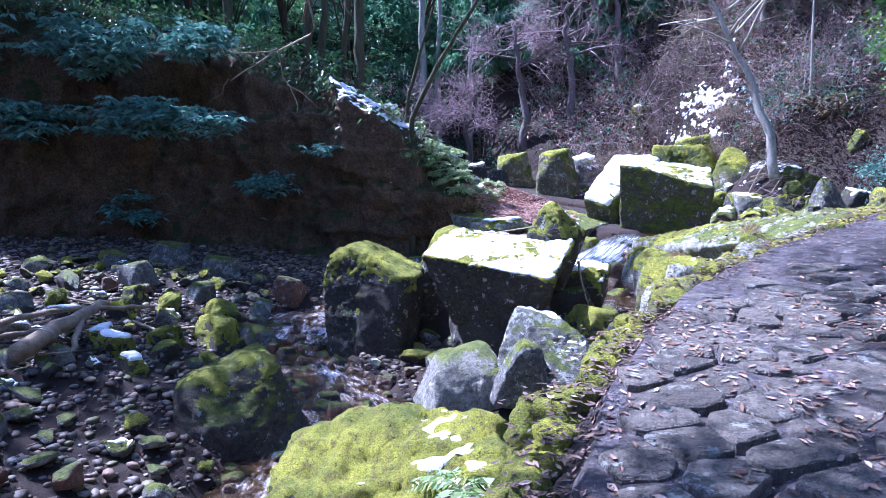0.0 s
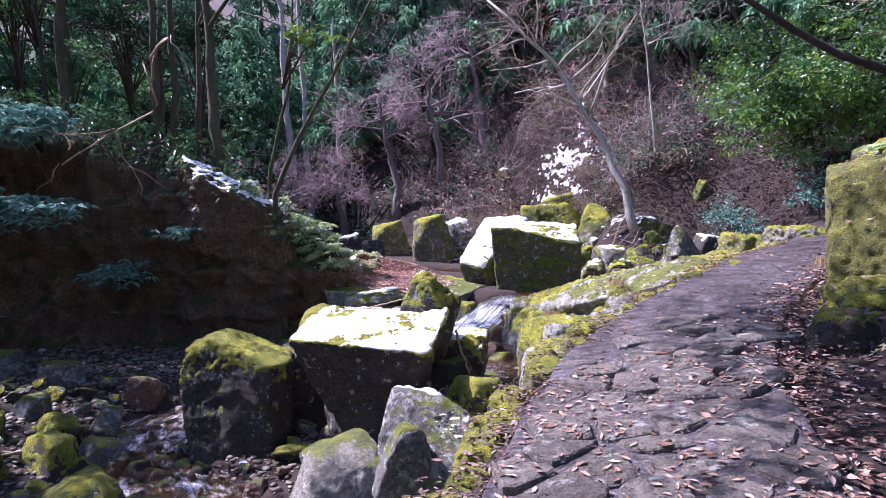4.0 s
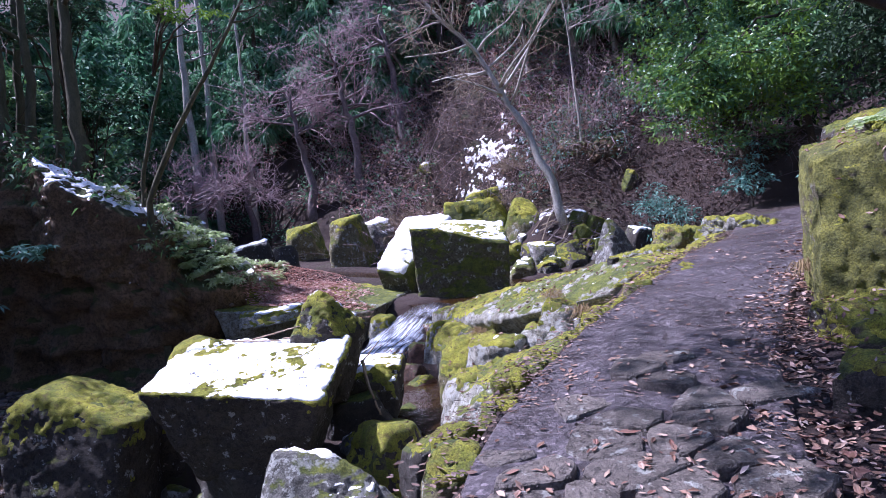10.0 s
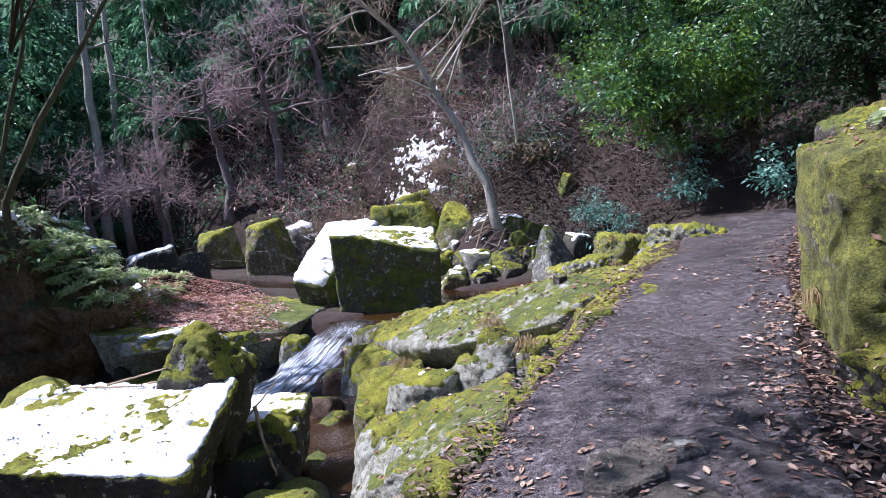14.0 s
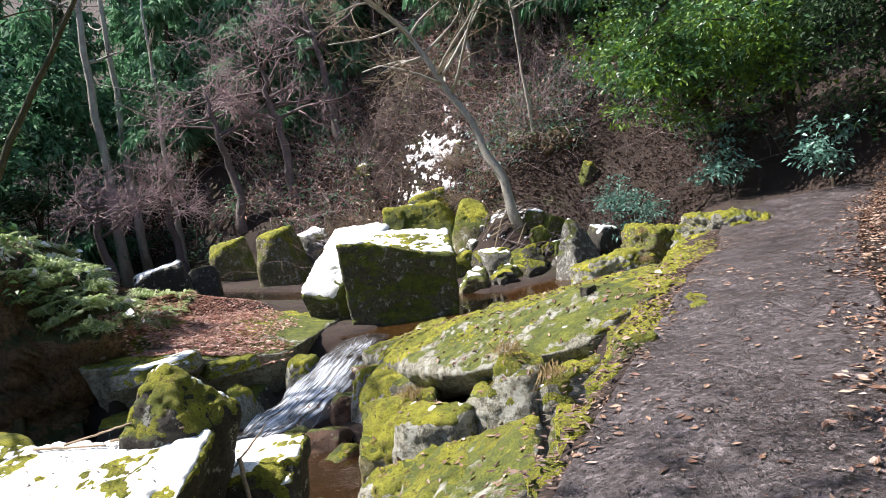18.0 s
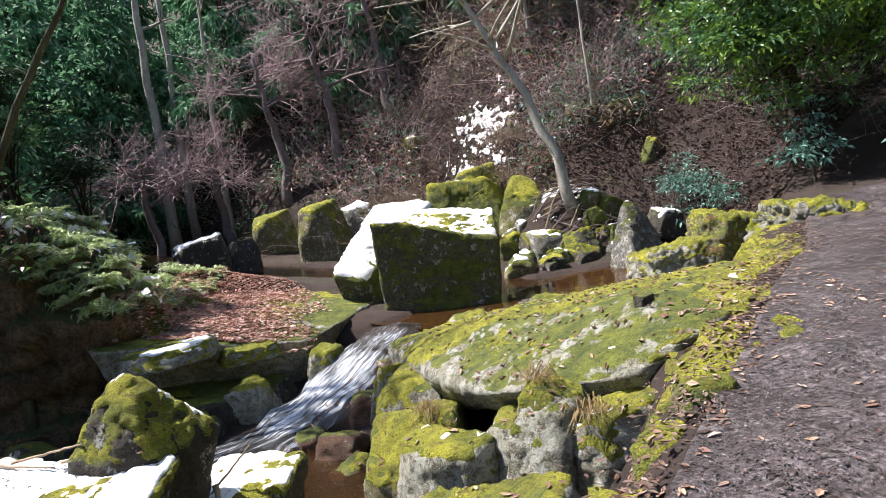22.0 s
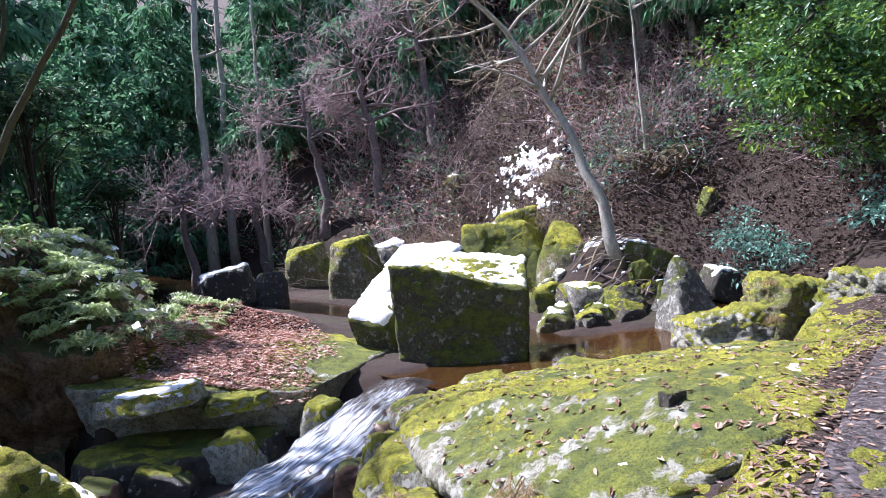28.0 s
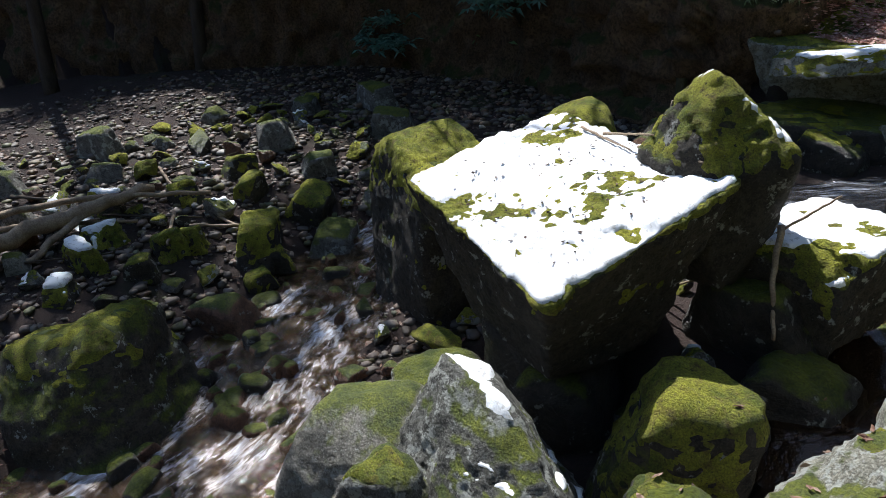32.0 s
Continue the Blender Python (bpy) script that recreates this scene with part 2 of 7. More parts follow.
LITTER = leaf_material("dead leaves", (0.06, 0.032, 0.02), (0.16, 0.085, 0.055), (0.25, 0.15, 0.10), (0.36, 0.26, 0.19), (0.14, 0.06, 0.042), (0.44, 0.36, 0.31), rough=0.7, thin=0.0)
MULCH = leaf_material("rotten leaf mulch", (0.012, 0.009, 0.009), (0.045, 0.034, 0.034), (0.10, 0.08, 0.083), (0.20, 0.165, 0.16), (0.02, 0.014, 0.013), (0.12, 0.06, 0.045), rough=0.6, thin=0.0)
LITTER_DARK = leaf_material("dark leaf litter", (0.022, 0.014, 0.011), (0.06, 0.036, 0.026), (0.11, 0.065, 0.048), (0.19, 0.125, 0.095), (0.045, 0.024, 0.018), (0.26, 0.20, 0.17), rough=0.75, thin=0.0)
LITTER_RED = leaf_material("russet leaf litter", (0.22, 0.10, 0.075), (0.44, 0.24, 0.19), (0.58, 0.38, 0.31), (0.68, 0.53, 0.46), (0.30, 0.14, 0.11), (0.50, 0.27, 0.22), rough=0.75, thin=0.0)
LEAF_EVERGREEN = leaf_material("glossy evergreen leaves", (0.035, 0.095, 0.045), (0.08, 0.19, 0.065), (0.15, 0.28, 0.07), (0.05, 0.14, 0.075), rough=0.35, gloss=0.6)
# evergreen leaves with the shade of the side slope put into their colour
LEAF_SHADED = leaf_material("evergreen leaves darkened for shade", (0.010, 0.026, 0.014), (0.022, 0.050, 0.022), (0.040, 0.075, 0.030), (0.016, 0.036, 0.020), rough=0.6, gloss=0.2)
LEAF_BLUE = leaf_material("dull blue-green leaves", (0.07, 0.17, 0.14), (0.14, 0.30, 0.24), (0.22, 0.40, 0.33), rough=0.42, gloss=0.5)
LEAF_BRIGHT = leaf_material("light green leaves", (0.08, 0.16, 0.018), (0.17, 0.29, 0.03), (0.13, 0.23, 0.03), rough=0.5)
CONIFER = leaf_material("cedar sprays", (0.05, 0.15, 0.075), (0.11, 0.27, 0.135), (0.17, 0.34, 0.18), (0.26, 0.38, 0.29), rough=0.7, gloss=0.25)
FERN = leaf_material("fern fronds", (0.22, 0.32, 0.10), (0.40, 0.50, 0.22), (0.55, 0.62, 0.40), rough=0.35, gloss=0.7, thin=0.5)
STRAW = leaf_material("dry grass", (0.20, 0.14, 0.07), (0.30, 0.22, 0.10), (0.14, 0.09, 0.045), rough=0.8)
BARK_BROWN = plain("brown bark", (0.045, 0.034, 0.024), (0.11, 0.085, 0.06), 7, 0.95, 0.9, 45, 0.03, (1, 1, 0.18))
BARK_PALE = plain("pale silvery bark", (0.30, 0.275, 0.23), (0.56, 0.53, 0.47), 5, 0.85, 0.6, 30, 0.02, (1, 1, 0.35))
BARK_GREY = plain("grey bark", (0.15, 0.14, 0.13), (0.33, 0.31, 0.29), 6, 0.9, 0.6, 40, 0.02, (1, 1, 0.3))
BARK_MOSSY = plain("mossy bark", (0.05, 0.05, 0.02), (0.13, 0.12, 0.07), 5, 0.95, 0.8, 40, 0.03, (1, 1, 0.3))
BARK_TWIG = plain("pinkish grey twigs", (0.13, 0.10, 0.10), (0.24, 0.19, 0.19), 8, 0.85, 0.2, 60, 0.005)
BARK_PINK = plain("pale pink maple twigs", (0.33, 0.235, 0.25), (0.52, 0.39, 0.41), 8, 0.85, 0.2, 60, 0.005)
BARK_TAN = plain("tan twigs", (0.20, 0.15, 0.10), (0.34, 0.27, 0.19), 8, 0.85, 0.2, 60, 0.005)
DEADWOOD = plain("bleached driftwood", (0.22, 0.15, 0.09), (0.45, 0.35, 0.24), 9, 0.8, 0.7, 70, 0.015, (0.25, 1, 1))


def ground_material():
    n = Nodes("forest floor")
    a = n.noise(0.9, 6, 0.7)
    b = n.noise(12, 6, 0.75)
    col = n.mix(n.ramp(a, (0.35, 0.0), (0.65, 1.0)), (0.022, 0.015, 0.012), (0.055, 0.035, 0.028))
    col = n.mix(n.ramp(b, (0.45, 0.0), (0.6, 1.0)), col, n.mix(n.noise(38, 3, 0.6), (0.016, 0.010, 0.008), (0.08, 0.047, 0.036)))
    mossy = n.ramp(n.noise(0.55, 5, 0.7, offset=(7, 2, 0)), (0.56, 0.0), (0.66, 1.0))
    col = n.mix(n.math('MULTIPLY', mossy, 0.6), col, (0.045, 0.055, 0.014))
    n.set(Base_Color=col, Roughness=0.95)
    n.bump(n.math('ADD', b, n.noise(60, 4, 0.7)), 0.9, 0.06)
    return n.mat


def path_material():
    n = Nodes("trodden path of earth and leaf mulch")
    a = n.noise(1.6, 6, 0.7)
    b = n.noise(20, 6, 0.75)
    col = n.mix(n.ramp(a, (0.35, 0.0), (0.65, 1.0)), (0.048, 0.039, 0.042), (0.125, 0.104, 0.112))
    bare = n.ramp(n.noise(5.5, 5, 0.7, offset=(3, 1, 8)), (0.50, 0.0), (0.60, 1.0))
    col = n.mix(n.math('MULTIPLY', bare, 0.6), col, (0.17, 0.145, 0.15))
    chips = n.voronoi(34, 'F1', "Color", stretch=(1.0, 1.7, 1.0))
    tone = n.t.nodes.new("ShaderNodeSeparateColor")
    n.t.links.new(chips, tone.inputs[0])
    col = n.mix(0.85, col, n.ramp(tone.outputs[0], (0.0, 0.25), (0.45, 0.75), (0.8, 1.0), (1.0, 2.2)), 'MULTIPLY')
    col = n.mix(n.ramp(b, (0.42, 0.0), (0.56, 1.0)), n.mix(0.75, col, (0.018, 0.012, 0.011)), col)
    joint = n.ramp(n.math('ADD', n.voronoi(2.5, 'DISTANCE_TO_EDGE'), n.math('MULTIPLY', n.noise(9, 4, 0.7), 0.12)), (0.07, 0.0), (0.13, 1.0))
    col = n.mix(n.math('MULTIPLY', n.math('SUBTRACT', 1.0, joint), 0.35), col, (0.022, 0.014, 0.011))
    n.set(Base_Color=col, Roughness=n.ramp(a, (0.3, 0.28), (0.7, 0.55)))
    n.bump(n.math('ADD', n.math('ADD', b, n.math('MULTIPLY', n.noise(60, 4, 0.7), 0.6)), n.math('MULTIPLY', joint, 0.4)), 0.9, 0.022)
    return n.mat


GROUND = ground_material()
PATHMAT = path_material()
STONE_PAVE = rock_material("worn paving stone", (0.11, 0.093, 0.078), (0.25, 0.215, 0.18), 0.0, 0.12, 0.45)


def water_material(name, tint, waves=9.0, strength=0.25, foam=None):
    """Clear tinted water; foam: amount added to the ribbon's own whiteness, streaks along it a metre, streaks across it a metre."""
    n = Nodes(name)
    h = n.math('ADD', n.noise(waves, 3, 0.6), n.math('MULTIPLY', n.noise(waves * 3.3, 2, 0.5), 0.4))
    n.set(Base_Color=tint, Roughness=0.04, IOR=1.33, Transmission_Weight=0.93)
    if foam:
        bias, along_m, across_m = foam
        flow = n.t.nodes.new("ShaderNodeAttribute")
        flow.attribute_name = "flow"
        white = n.t.nodes.new("ShaderNodeAttribute")
        white.attribute_name = "white"

        def streak(f, off):
            m = n.t.nodes.new("ShaderNodeMapping")
            m.inputs["Scale"].default_value = (along_m * f, across_m * f, 1)
            m.inputs["Location"].default_value = (off, off * 2, 0)
            n.t.links.new(flow.outputs["Vector"], m.inputs[0])
            x = n.t.nodes.new("ShaderNodeTexNoise")
            x.inputs["Scale"].default_value = 1.0
            x.inputs["Detail"].default_value = 5
            x.inputs["Roughness"].default_value = 0.62
            x.inputs["Distortion"].default_value = 0.35
            n.t.links.new(m.outputs[0], x.inputs["Vector"])
            return x.outputs["Fac"]
        coarse, thin = streak(1.0, 0.0), streak(3.1, 4.0)
        mixed = n.math('ADD', n.math('MULTIPLY', coarse, 0.75), n.math('MULTIPLY', thin, 0.5))
        mixed = n.math('ADD', mixed, n.math('ADD', white.outputs["Fac"], bias))
        k = n.ramp(mixed, (0.52, 0.0), (0.86, 1.0))
        n.put(n.bsdf.inputs["Base Color"], n.mix(k, tint, (0.70, 0.78, 0.90)))
        n.put(n.bsdf.inputs["Transmission Weight"], n.ramp(k, (0.0, 0.93), (0.8, 0.03)))
        n.put(n.bsdf.inputs["Roughness"], n.ramp(k, (0.0, 0.04), (1.0, 0.4)))
        h = n.math('ADD', h, n.math('MULTIPLY', thin, 0.8))
    n.bump(h, strength, 0.03)
    return n.mat


WATER = water_material("clear brown stream water", (0.46, 0.30, 0.17), 9, 0.5, (-0.118, 2.6, 6.5))
POOL = water_material("still amber pool water", (0.44, 0.22, 0.075), 4, 0.12)
BASIN = water_material("rippled amber basin water", (0.26, 0.14, 0.06), 7, 0.35)
FOAM = water_material("sliding white water", (0.26, 0.25, 0.25), 14, 0.5, (-0.125, 1.2, 15.0))


# ---------------------------------------------------------------- mesh helpers
def mesh_object(name, verts, faces, mat, parent=None, label="", smooth=True):
    me = bpy.data.meshes.new(name)
    me.from_pydata([tuple(v) for v in np.asarray(verts, float).tolist()], [], [tuple(f) for f in faces])
    me.materials.append(mat)
    if smooth:
        me.shade_smooth()
    ob = new(name, me)
    if parent:
        ob.parent = parent
        if hasattr(parent, "location"):
            ob.matrix_parent_inverse = Matrix.Translation(-parent.location)
    if label:
        ob["label"] = label
    return ob


def thing(name, label, category, at=(0, 0, 0), group="", kind=""):
    ob = new(name)
    ob.location = at
    ob.empty_display_size = 0.1
    return tagged(ob, label, category, group, kind)


_grids = {}


def cube_grid(n):
    """Surface of the cube -1..1 with n cells an edge, its vertices shared."""
    if n in _grids:
        return _grids[n]
    ids, verts, faces = {}, [], []

    def vid(p):
        key = tuple(int(round((c + 1) * n / 2)) for c in p)
        if key not in ids:
            ids[key] = len(verts)
            verts.append([2 * c / n - 1 for c in key])
        return ids[key]
    for axis in range(3):
        for side in (-1, 1):
            for i in range(n):
                for j in range(n):
                    quad = []
                    for di, dj in ((0, 0), (1, 0), (1, 1), (0, 1)):
                        p = [0, 0, 0]
                        p[axis] = side
                        p[(axis + 1) % 3] = 2 * (i + di) / n - 1
                        p[(axis + 2) % 3] = 2 * (j + dj) / n - 1
                        quad.append(vid(p))
                    faces.append(quad if side > 0 else quad[::-1])
    _grids[n] = np.array(verts), np.array(faces)
    return _grids[n]


def normals_of(v, f):
    a = np.cross(v[f[:, 2]] - v[f[:, 0]], v[f[:, 3]] - v[f[:, 1]])
    out = np.zeros_like(v)
    for k in range(4):
        np.add.at(out, f[:, k], a)
    return out / np.maximum(np.linalg.norm(out, axis=1)[:, None], 1e-9)


def hull_planes(points):
    """Outer planes of the smallest convex body round the points, less doubles."""
    bm = bmesh.new()
    for p in points:
        bm.verts.new(p)
    bmesh.ops.convex_hull(bm, input=bm.verts)
    bm.normal_update()
    out = []
    for face in bm.faces:
        nr = np.array(face.normal)
        if np.linalg.norm(nr) > 0.5 and face.calc_area() > 1e-5:
            h = nr @ np.array(face.verts[0].co)
            if not any(nr @ q > 0.998 for q, _ in out):
                out.append((nr, h))
    bm.free()
    return out


def rock_shape(corners, n=16, k=7.0, rough=0.07, seed=0, chips=5, fine=0.012):
    """A stone round the given corners: flat broken faces, worn edges, uneven skin. Larger k, sharper edges."""
    u, f = cube_grid(n)
    corners = np.asarray(corners, float)
    mid = (corners.min(0) + corners.max(0)) / 2 * 0.5 + corners.mean(0) * 0.5
    rs = np.random.RandomState(seed + 11)
    planes = hull_planes(corners - mid)
    for _ in range(chips):
        d = rs.normal(size=3)
        d[2] = abs(d[2]) * 0.7 - 0.15
        d /= np.linalg.norm(d)
        reach = ((corners - mid) @ d).max()
        planes.append((d, reach * rs.uniform(0.66, 0.90)))
    half = (corners.max(0) - corners.min(0)) / 2
    c = u / (np.abs(u) ** 4).sum(1)[:, None] ** 0.25
    d = c * half
    p = 3.2 * k + 3
    big = np.max([d @ nr / max(h, 1e-3) for nr, h in planes], 0)
    s = sum(np.maximum(d @ nr / max(h, 1e-3) / big, 0) ** p for nr, h in planes) ** (1 / p) * big
    v = mid + d / s[:, None]
    size = np.linalg.norm(corners - mid, axis=1).mean()
    nrm = normals_of(v, f)
    off = rs.uniform(-50, 50, 3)
    step = fbm(v / size * 2.0 + off + 9, 3)
    v = v + nrm * (rough * 0.4 * size * fbm(v / size * 1.5 + off, 4) + rough * 0.5 * size * (0.5 - np.abs(fbm(v / size * 3.2 + off, 4)) * 2)
                   + rough * 0.35 * size * np.tanh(step * 9) + fine * fbm(v * 14 + off, 3) + fine * 0.8 * fbm(v * 5 + off, 3))[:, None]
    return v, f


def layer(v, f, mask, thick, seed=0, bumps=0.0, freq=9.0):
    """A skin over a shape, thick where mask is over zero and tucked under the surface where it is not."""
    nrm = normals_of(v, f)
    off = np.clip(mask, -1, 1) * thick
    if bumps:
        off = off + bumps * fbm(v * freq + seed, 4) * (mask > -0.2)
    keep = (mask[f] > -0.35).any(1)
    g = f[keep]
    used, back = np.unique(g, return_inverse=True)
    return (v + nrm * np.maximum(off, -0.05)[:, None])[used], back.reshape(g.shape)


def smooth01(a, lo, hi):
    t = np.clip((a - lo) / (hi - lo), 0, 1)
    return t * t * (3 - 2 * t)


def box_corners(x0, y0, z0, x1, y1, z1, turn=0.0, taper=0.85, lean=(0, 0)):
    cx, cy = (x0 + x1) / 2, (y0 + y1) / 2
    hx, hy = (x1 - x0) / 2, (y1 - y0) / 2
    out = []
    for z, s, l in ((z0, 1.0, 0.0), (z1, taper, 1.0)):
        for sx, sy in ((-1, -1), (1, -1), (1, 1), (-1, 1)):
            px, py = sx * hx * s, sy * hy * s
            a = radians(turn)
            out.append((cx + px * math.cos(a) - py * math.sin(a) + lean[0] * l, cy + px * math.sin(a) + py * math.cos(a) + lean[1] * l, z))
    return out


def stone(name, corners, mat, label, category="boulder", n=16, k=10.0, rough=0.045, seed=0, chips=9, fine=0.022,
          snow=0.0, moss=0.0, snow_scale=1.6, group="", thick=0.03, low=0.9, allround=0.0, tilt=13.0, patchy=0.5, broad=0.9):
    """One boulder, with its own snow and moss as parts where it carries them. snow, moss: 0 to 1."""
    if tilt:
        q = np.random.RandomState(seed + 3).normal(size=2)
        q = Vector((q[0], q[1], 0)).normalized()
        turn = Matrix.Rotation(radians(tilt), 3, q)
        mid = np.mean(corners, 0)
        corners = [np.array(turn @ Vector(p - mid)) + mid for p in np.asarray(corners, float)]
    v, f = rock_shape(corners, n, k, rough, seed, chips, fine)
    base = v[v[:, 2].argmin()].copy()
    mid = v.mean(0)
    ob = thing(name, label, category, (mid[0], mid[1], base[2]), group)
    mesh_object("rock", v, f, mat, ob)
    nrm = normals_of(v, f)
    cover = -np.ones(len(v))
    if snow:
        cover = nrm[:, 2] * 1.6 + 0.75 * fbm(v * snow_scale + seed * 1.7 + 40, 4) + 0.46 * fbm(v * 5 + seed, 4) + 0.26 * fbm(v * 17 + seed, 3) - (2.1 - 1.35 * snow)
        if (cover > 0).any():
            mesh_object("snow", *layer(v, f, cover * 2.5, thick, seed, 0.006, 8), SNOW, ob, "thin white melting snow")["kind"] = "stuff"
    if moss:
        m = nrm[:, 2] * 0.9 + broad * fbm(v * 1.3 + seed * 3.1, 4) + patchy * fbm(v * 5 + seed, 4) + 0.4 * patchy * fbm(v * 16 + seed, 3) - (1.15 - 1.5 * moss) + allround
        m = m - low * smooth01(v[:, 2].max() - v[:, 2], 0.25, 1.3) - 1.5 * np.clip(cover + 0.05, 0, 1)
        if (m > 0).any():
            mesh_object("moss", *layer(v, f, m * 2.5, 0.016, seed, 0.024, 16), MOSS, ob, "yellow-green moss cushion")["kind"] = "stuff"
    return ob


# ---------------------------------------------------------------- the lie of the land
EDGE_L = np.array([(-40, -14.0), (-6, -1.4), (0.9, 0.75), (3.5, 1.55), (4.4, 1.76), (5.6, 2.25), (6.3, 2.6), (7.1, 3.02), (7.9, 3.6), (8.9, 4.5), (9.65, 5.2), (10.1, 5.65), (11.0, 6.5), (11.8, 7.2), (13, 8.45), (15.5, 10.4), (17, 11.9), (30, 24)])
EDGE_R = np.array([(-40, -8.0), (-6, 1.5), (0.9, 2.9), (3.5, 3.4), (5.5, 4.05), (6.5, 4.7), (7.3, 5.3), (8.2, 6.1), (10.6, 8.4), (13, 11.0), (17, 16), (30, 30)])
STREAM = np.array([  # x, y, level, half width
    (-2.5, -40, -3.6, 1.6), (-1.6, -8, -2.4, 1.5), (-1.0, 0, -2.05, 1.4), (-0.7, 5, -1.92, 1.2), (-0.65, 7.3, -1.82, 1.15),
    (-0.95, 9.0, -1.72, 1.1), (-1.8, 10.3, -1.62, 1.0), (-2.6, 11.8, -1.5, 0.85), (-2.7, 13.3, -1.35, 0.8), (-1.0, 14.6, -1.1, 0.8),
    (0.8, 14.9, -0.95, 0.9), (2.4, 14.9, -0.88, 0.9), (3.4, 13.9, -0.85, 0.85), (3.3, 12.6, -0.86, 0.55), (2.9, 11.7, -0.95, 0.4), (2.6, 10.9, -1.1, 0.35)])
CASCADE = np.array([(0.6, 14.95, -0.95, 0.3), (1.4, 15.35, -0.90, 0.42), (2.35, 15.85, -0.76, 0.55), (3.1, 16.4, -0.48, 0.55), (3.75, 17.1, -0.13, 0.48), (4.2, 17.75, -0.01, 0.5), (4.5, 18.4, 0.0, 0.55)])
POOLS = np.array([(4.4, 18.3, 0.0, 0.6), (5.4, 18.9, 0.0, 0.9), (7.4, 19.8, 0.02, 1.5), (8.9, 20.1, 0.05, 1.5), (10.4, 20.6, 0.2, 0.5), (11.8, 21.6, 0.5, 0.3)])
UPSTREAM = np.array([(7.2, 19.8, 0.0, 1.2), (6.9, 22.5, 0.15, 0.8), (4.8, 24.8, 0.35, 0.9), (2.6, 27.0, 0.55, 1.0), (0.3, 29.0, 0.85, 0.9), (-3, 32, 1.4, 0.8), (-9, 36, 2.4, 0.8), (-30, 44, 5, 1)])
CLIFF_LINE = np.array([(-0.35, 17.15), (-1.2, 17.0), (-2.6, 17.4), (-4.2, 17.9), (-6.2, 18.0), (-8.5, 17.8), (-11.5, 16.6), (-15, 14.2), (-19, 11.0), (-24, 5.0), (-28, -4), (-32, -40)])
FOOT = np.array([(-12, -40), (3.0, -8), (3.9, 2), (4.9, 6.0), (6.9, 8.4), (10, 11), (14.5, 16), (14.5, 21), (11.5, 24.6), (8.0, 27.0), (5.2, 28.8), (2, 33.5), (-3, 37.5), (-12, 40), (-40, 46)])


def path_plane(x, y):
    yy = np.clip(y, -60, 22)
    flat = 0.42 * smooth01(y, 10.3, 15.5) * (1 - 0.85 * smooth01(y, 18.5, 23.5))
    return -0.146 + 0.0533 * np.clip(x, -20, 16) + 0.0738 * yy - flat


def along(line, x, y):
    """Distance to a polyline, the values of its further columns at the nearest place, the signed side (left is over zero), and the way along it."""
    best = np.full(x.shape, 1e9)
    vals = np.zeros(x.shape + (line.shape[1] - 2,))
    side = np.zeros(x.shape)
    go = np.zeros(x.shape)
    run = 0.0
    for a, b in zip(line[:-1], line[1:]):
        d = b[:2] - a[:2]
        length = np.hypot(*d)
        t = np.clip(((x - a[0]) * d[0] + (y - a[1]) * d[1]) / length ** 2, 0, 1)
        dist = np.hypot(x - a[0] - t * d[0], y - a[1] - t * d[1])
        hit = dist < best
        best = np.where(hit, dist, best)
        side = np.where(hit, d[0] * (y - a[1]) - d[1] * (x - a[0]), side)
        go = np.where(hit, run + t * length, go)
        if line.shape[1] > 2:
            vals = np.where(hit[..., None], a[2:] + t[..., None] * (b[2:] - a[2:]), vals)
        run += length
    return best, vals, np.sign(side), go


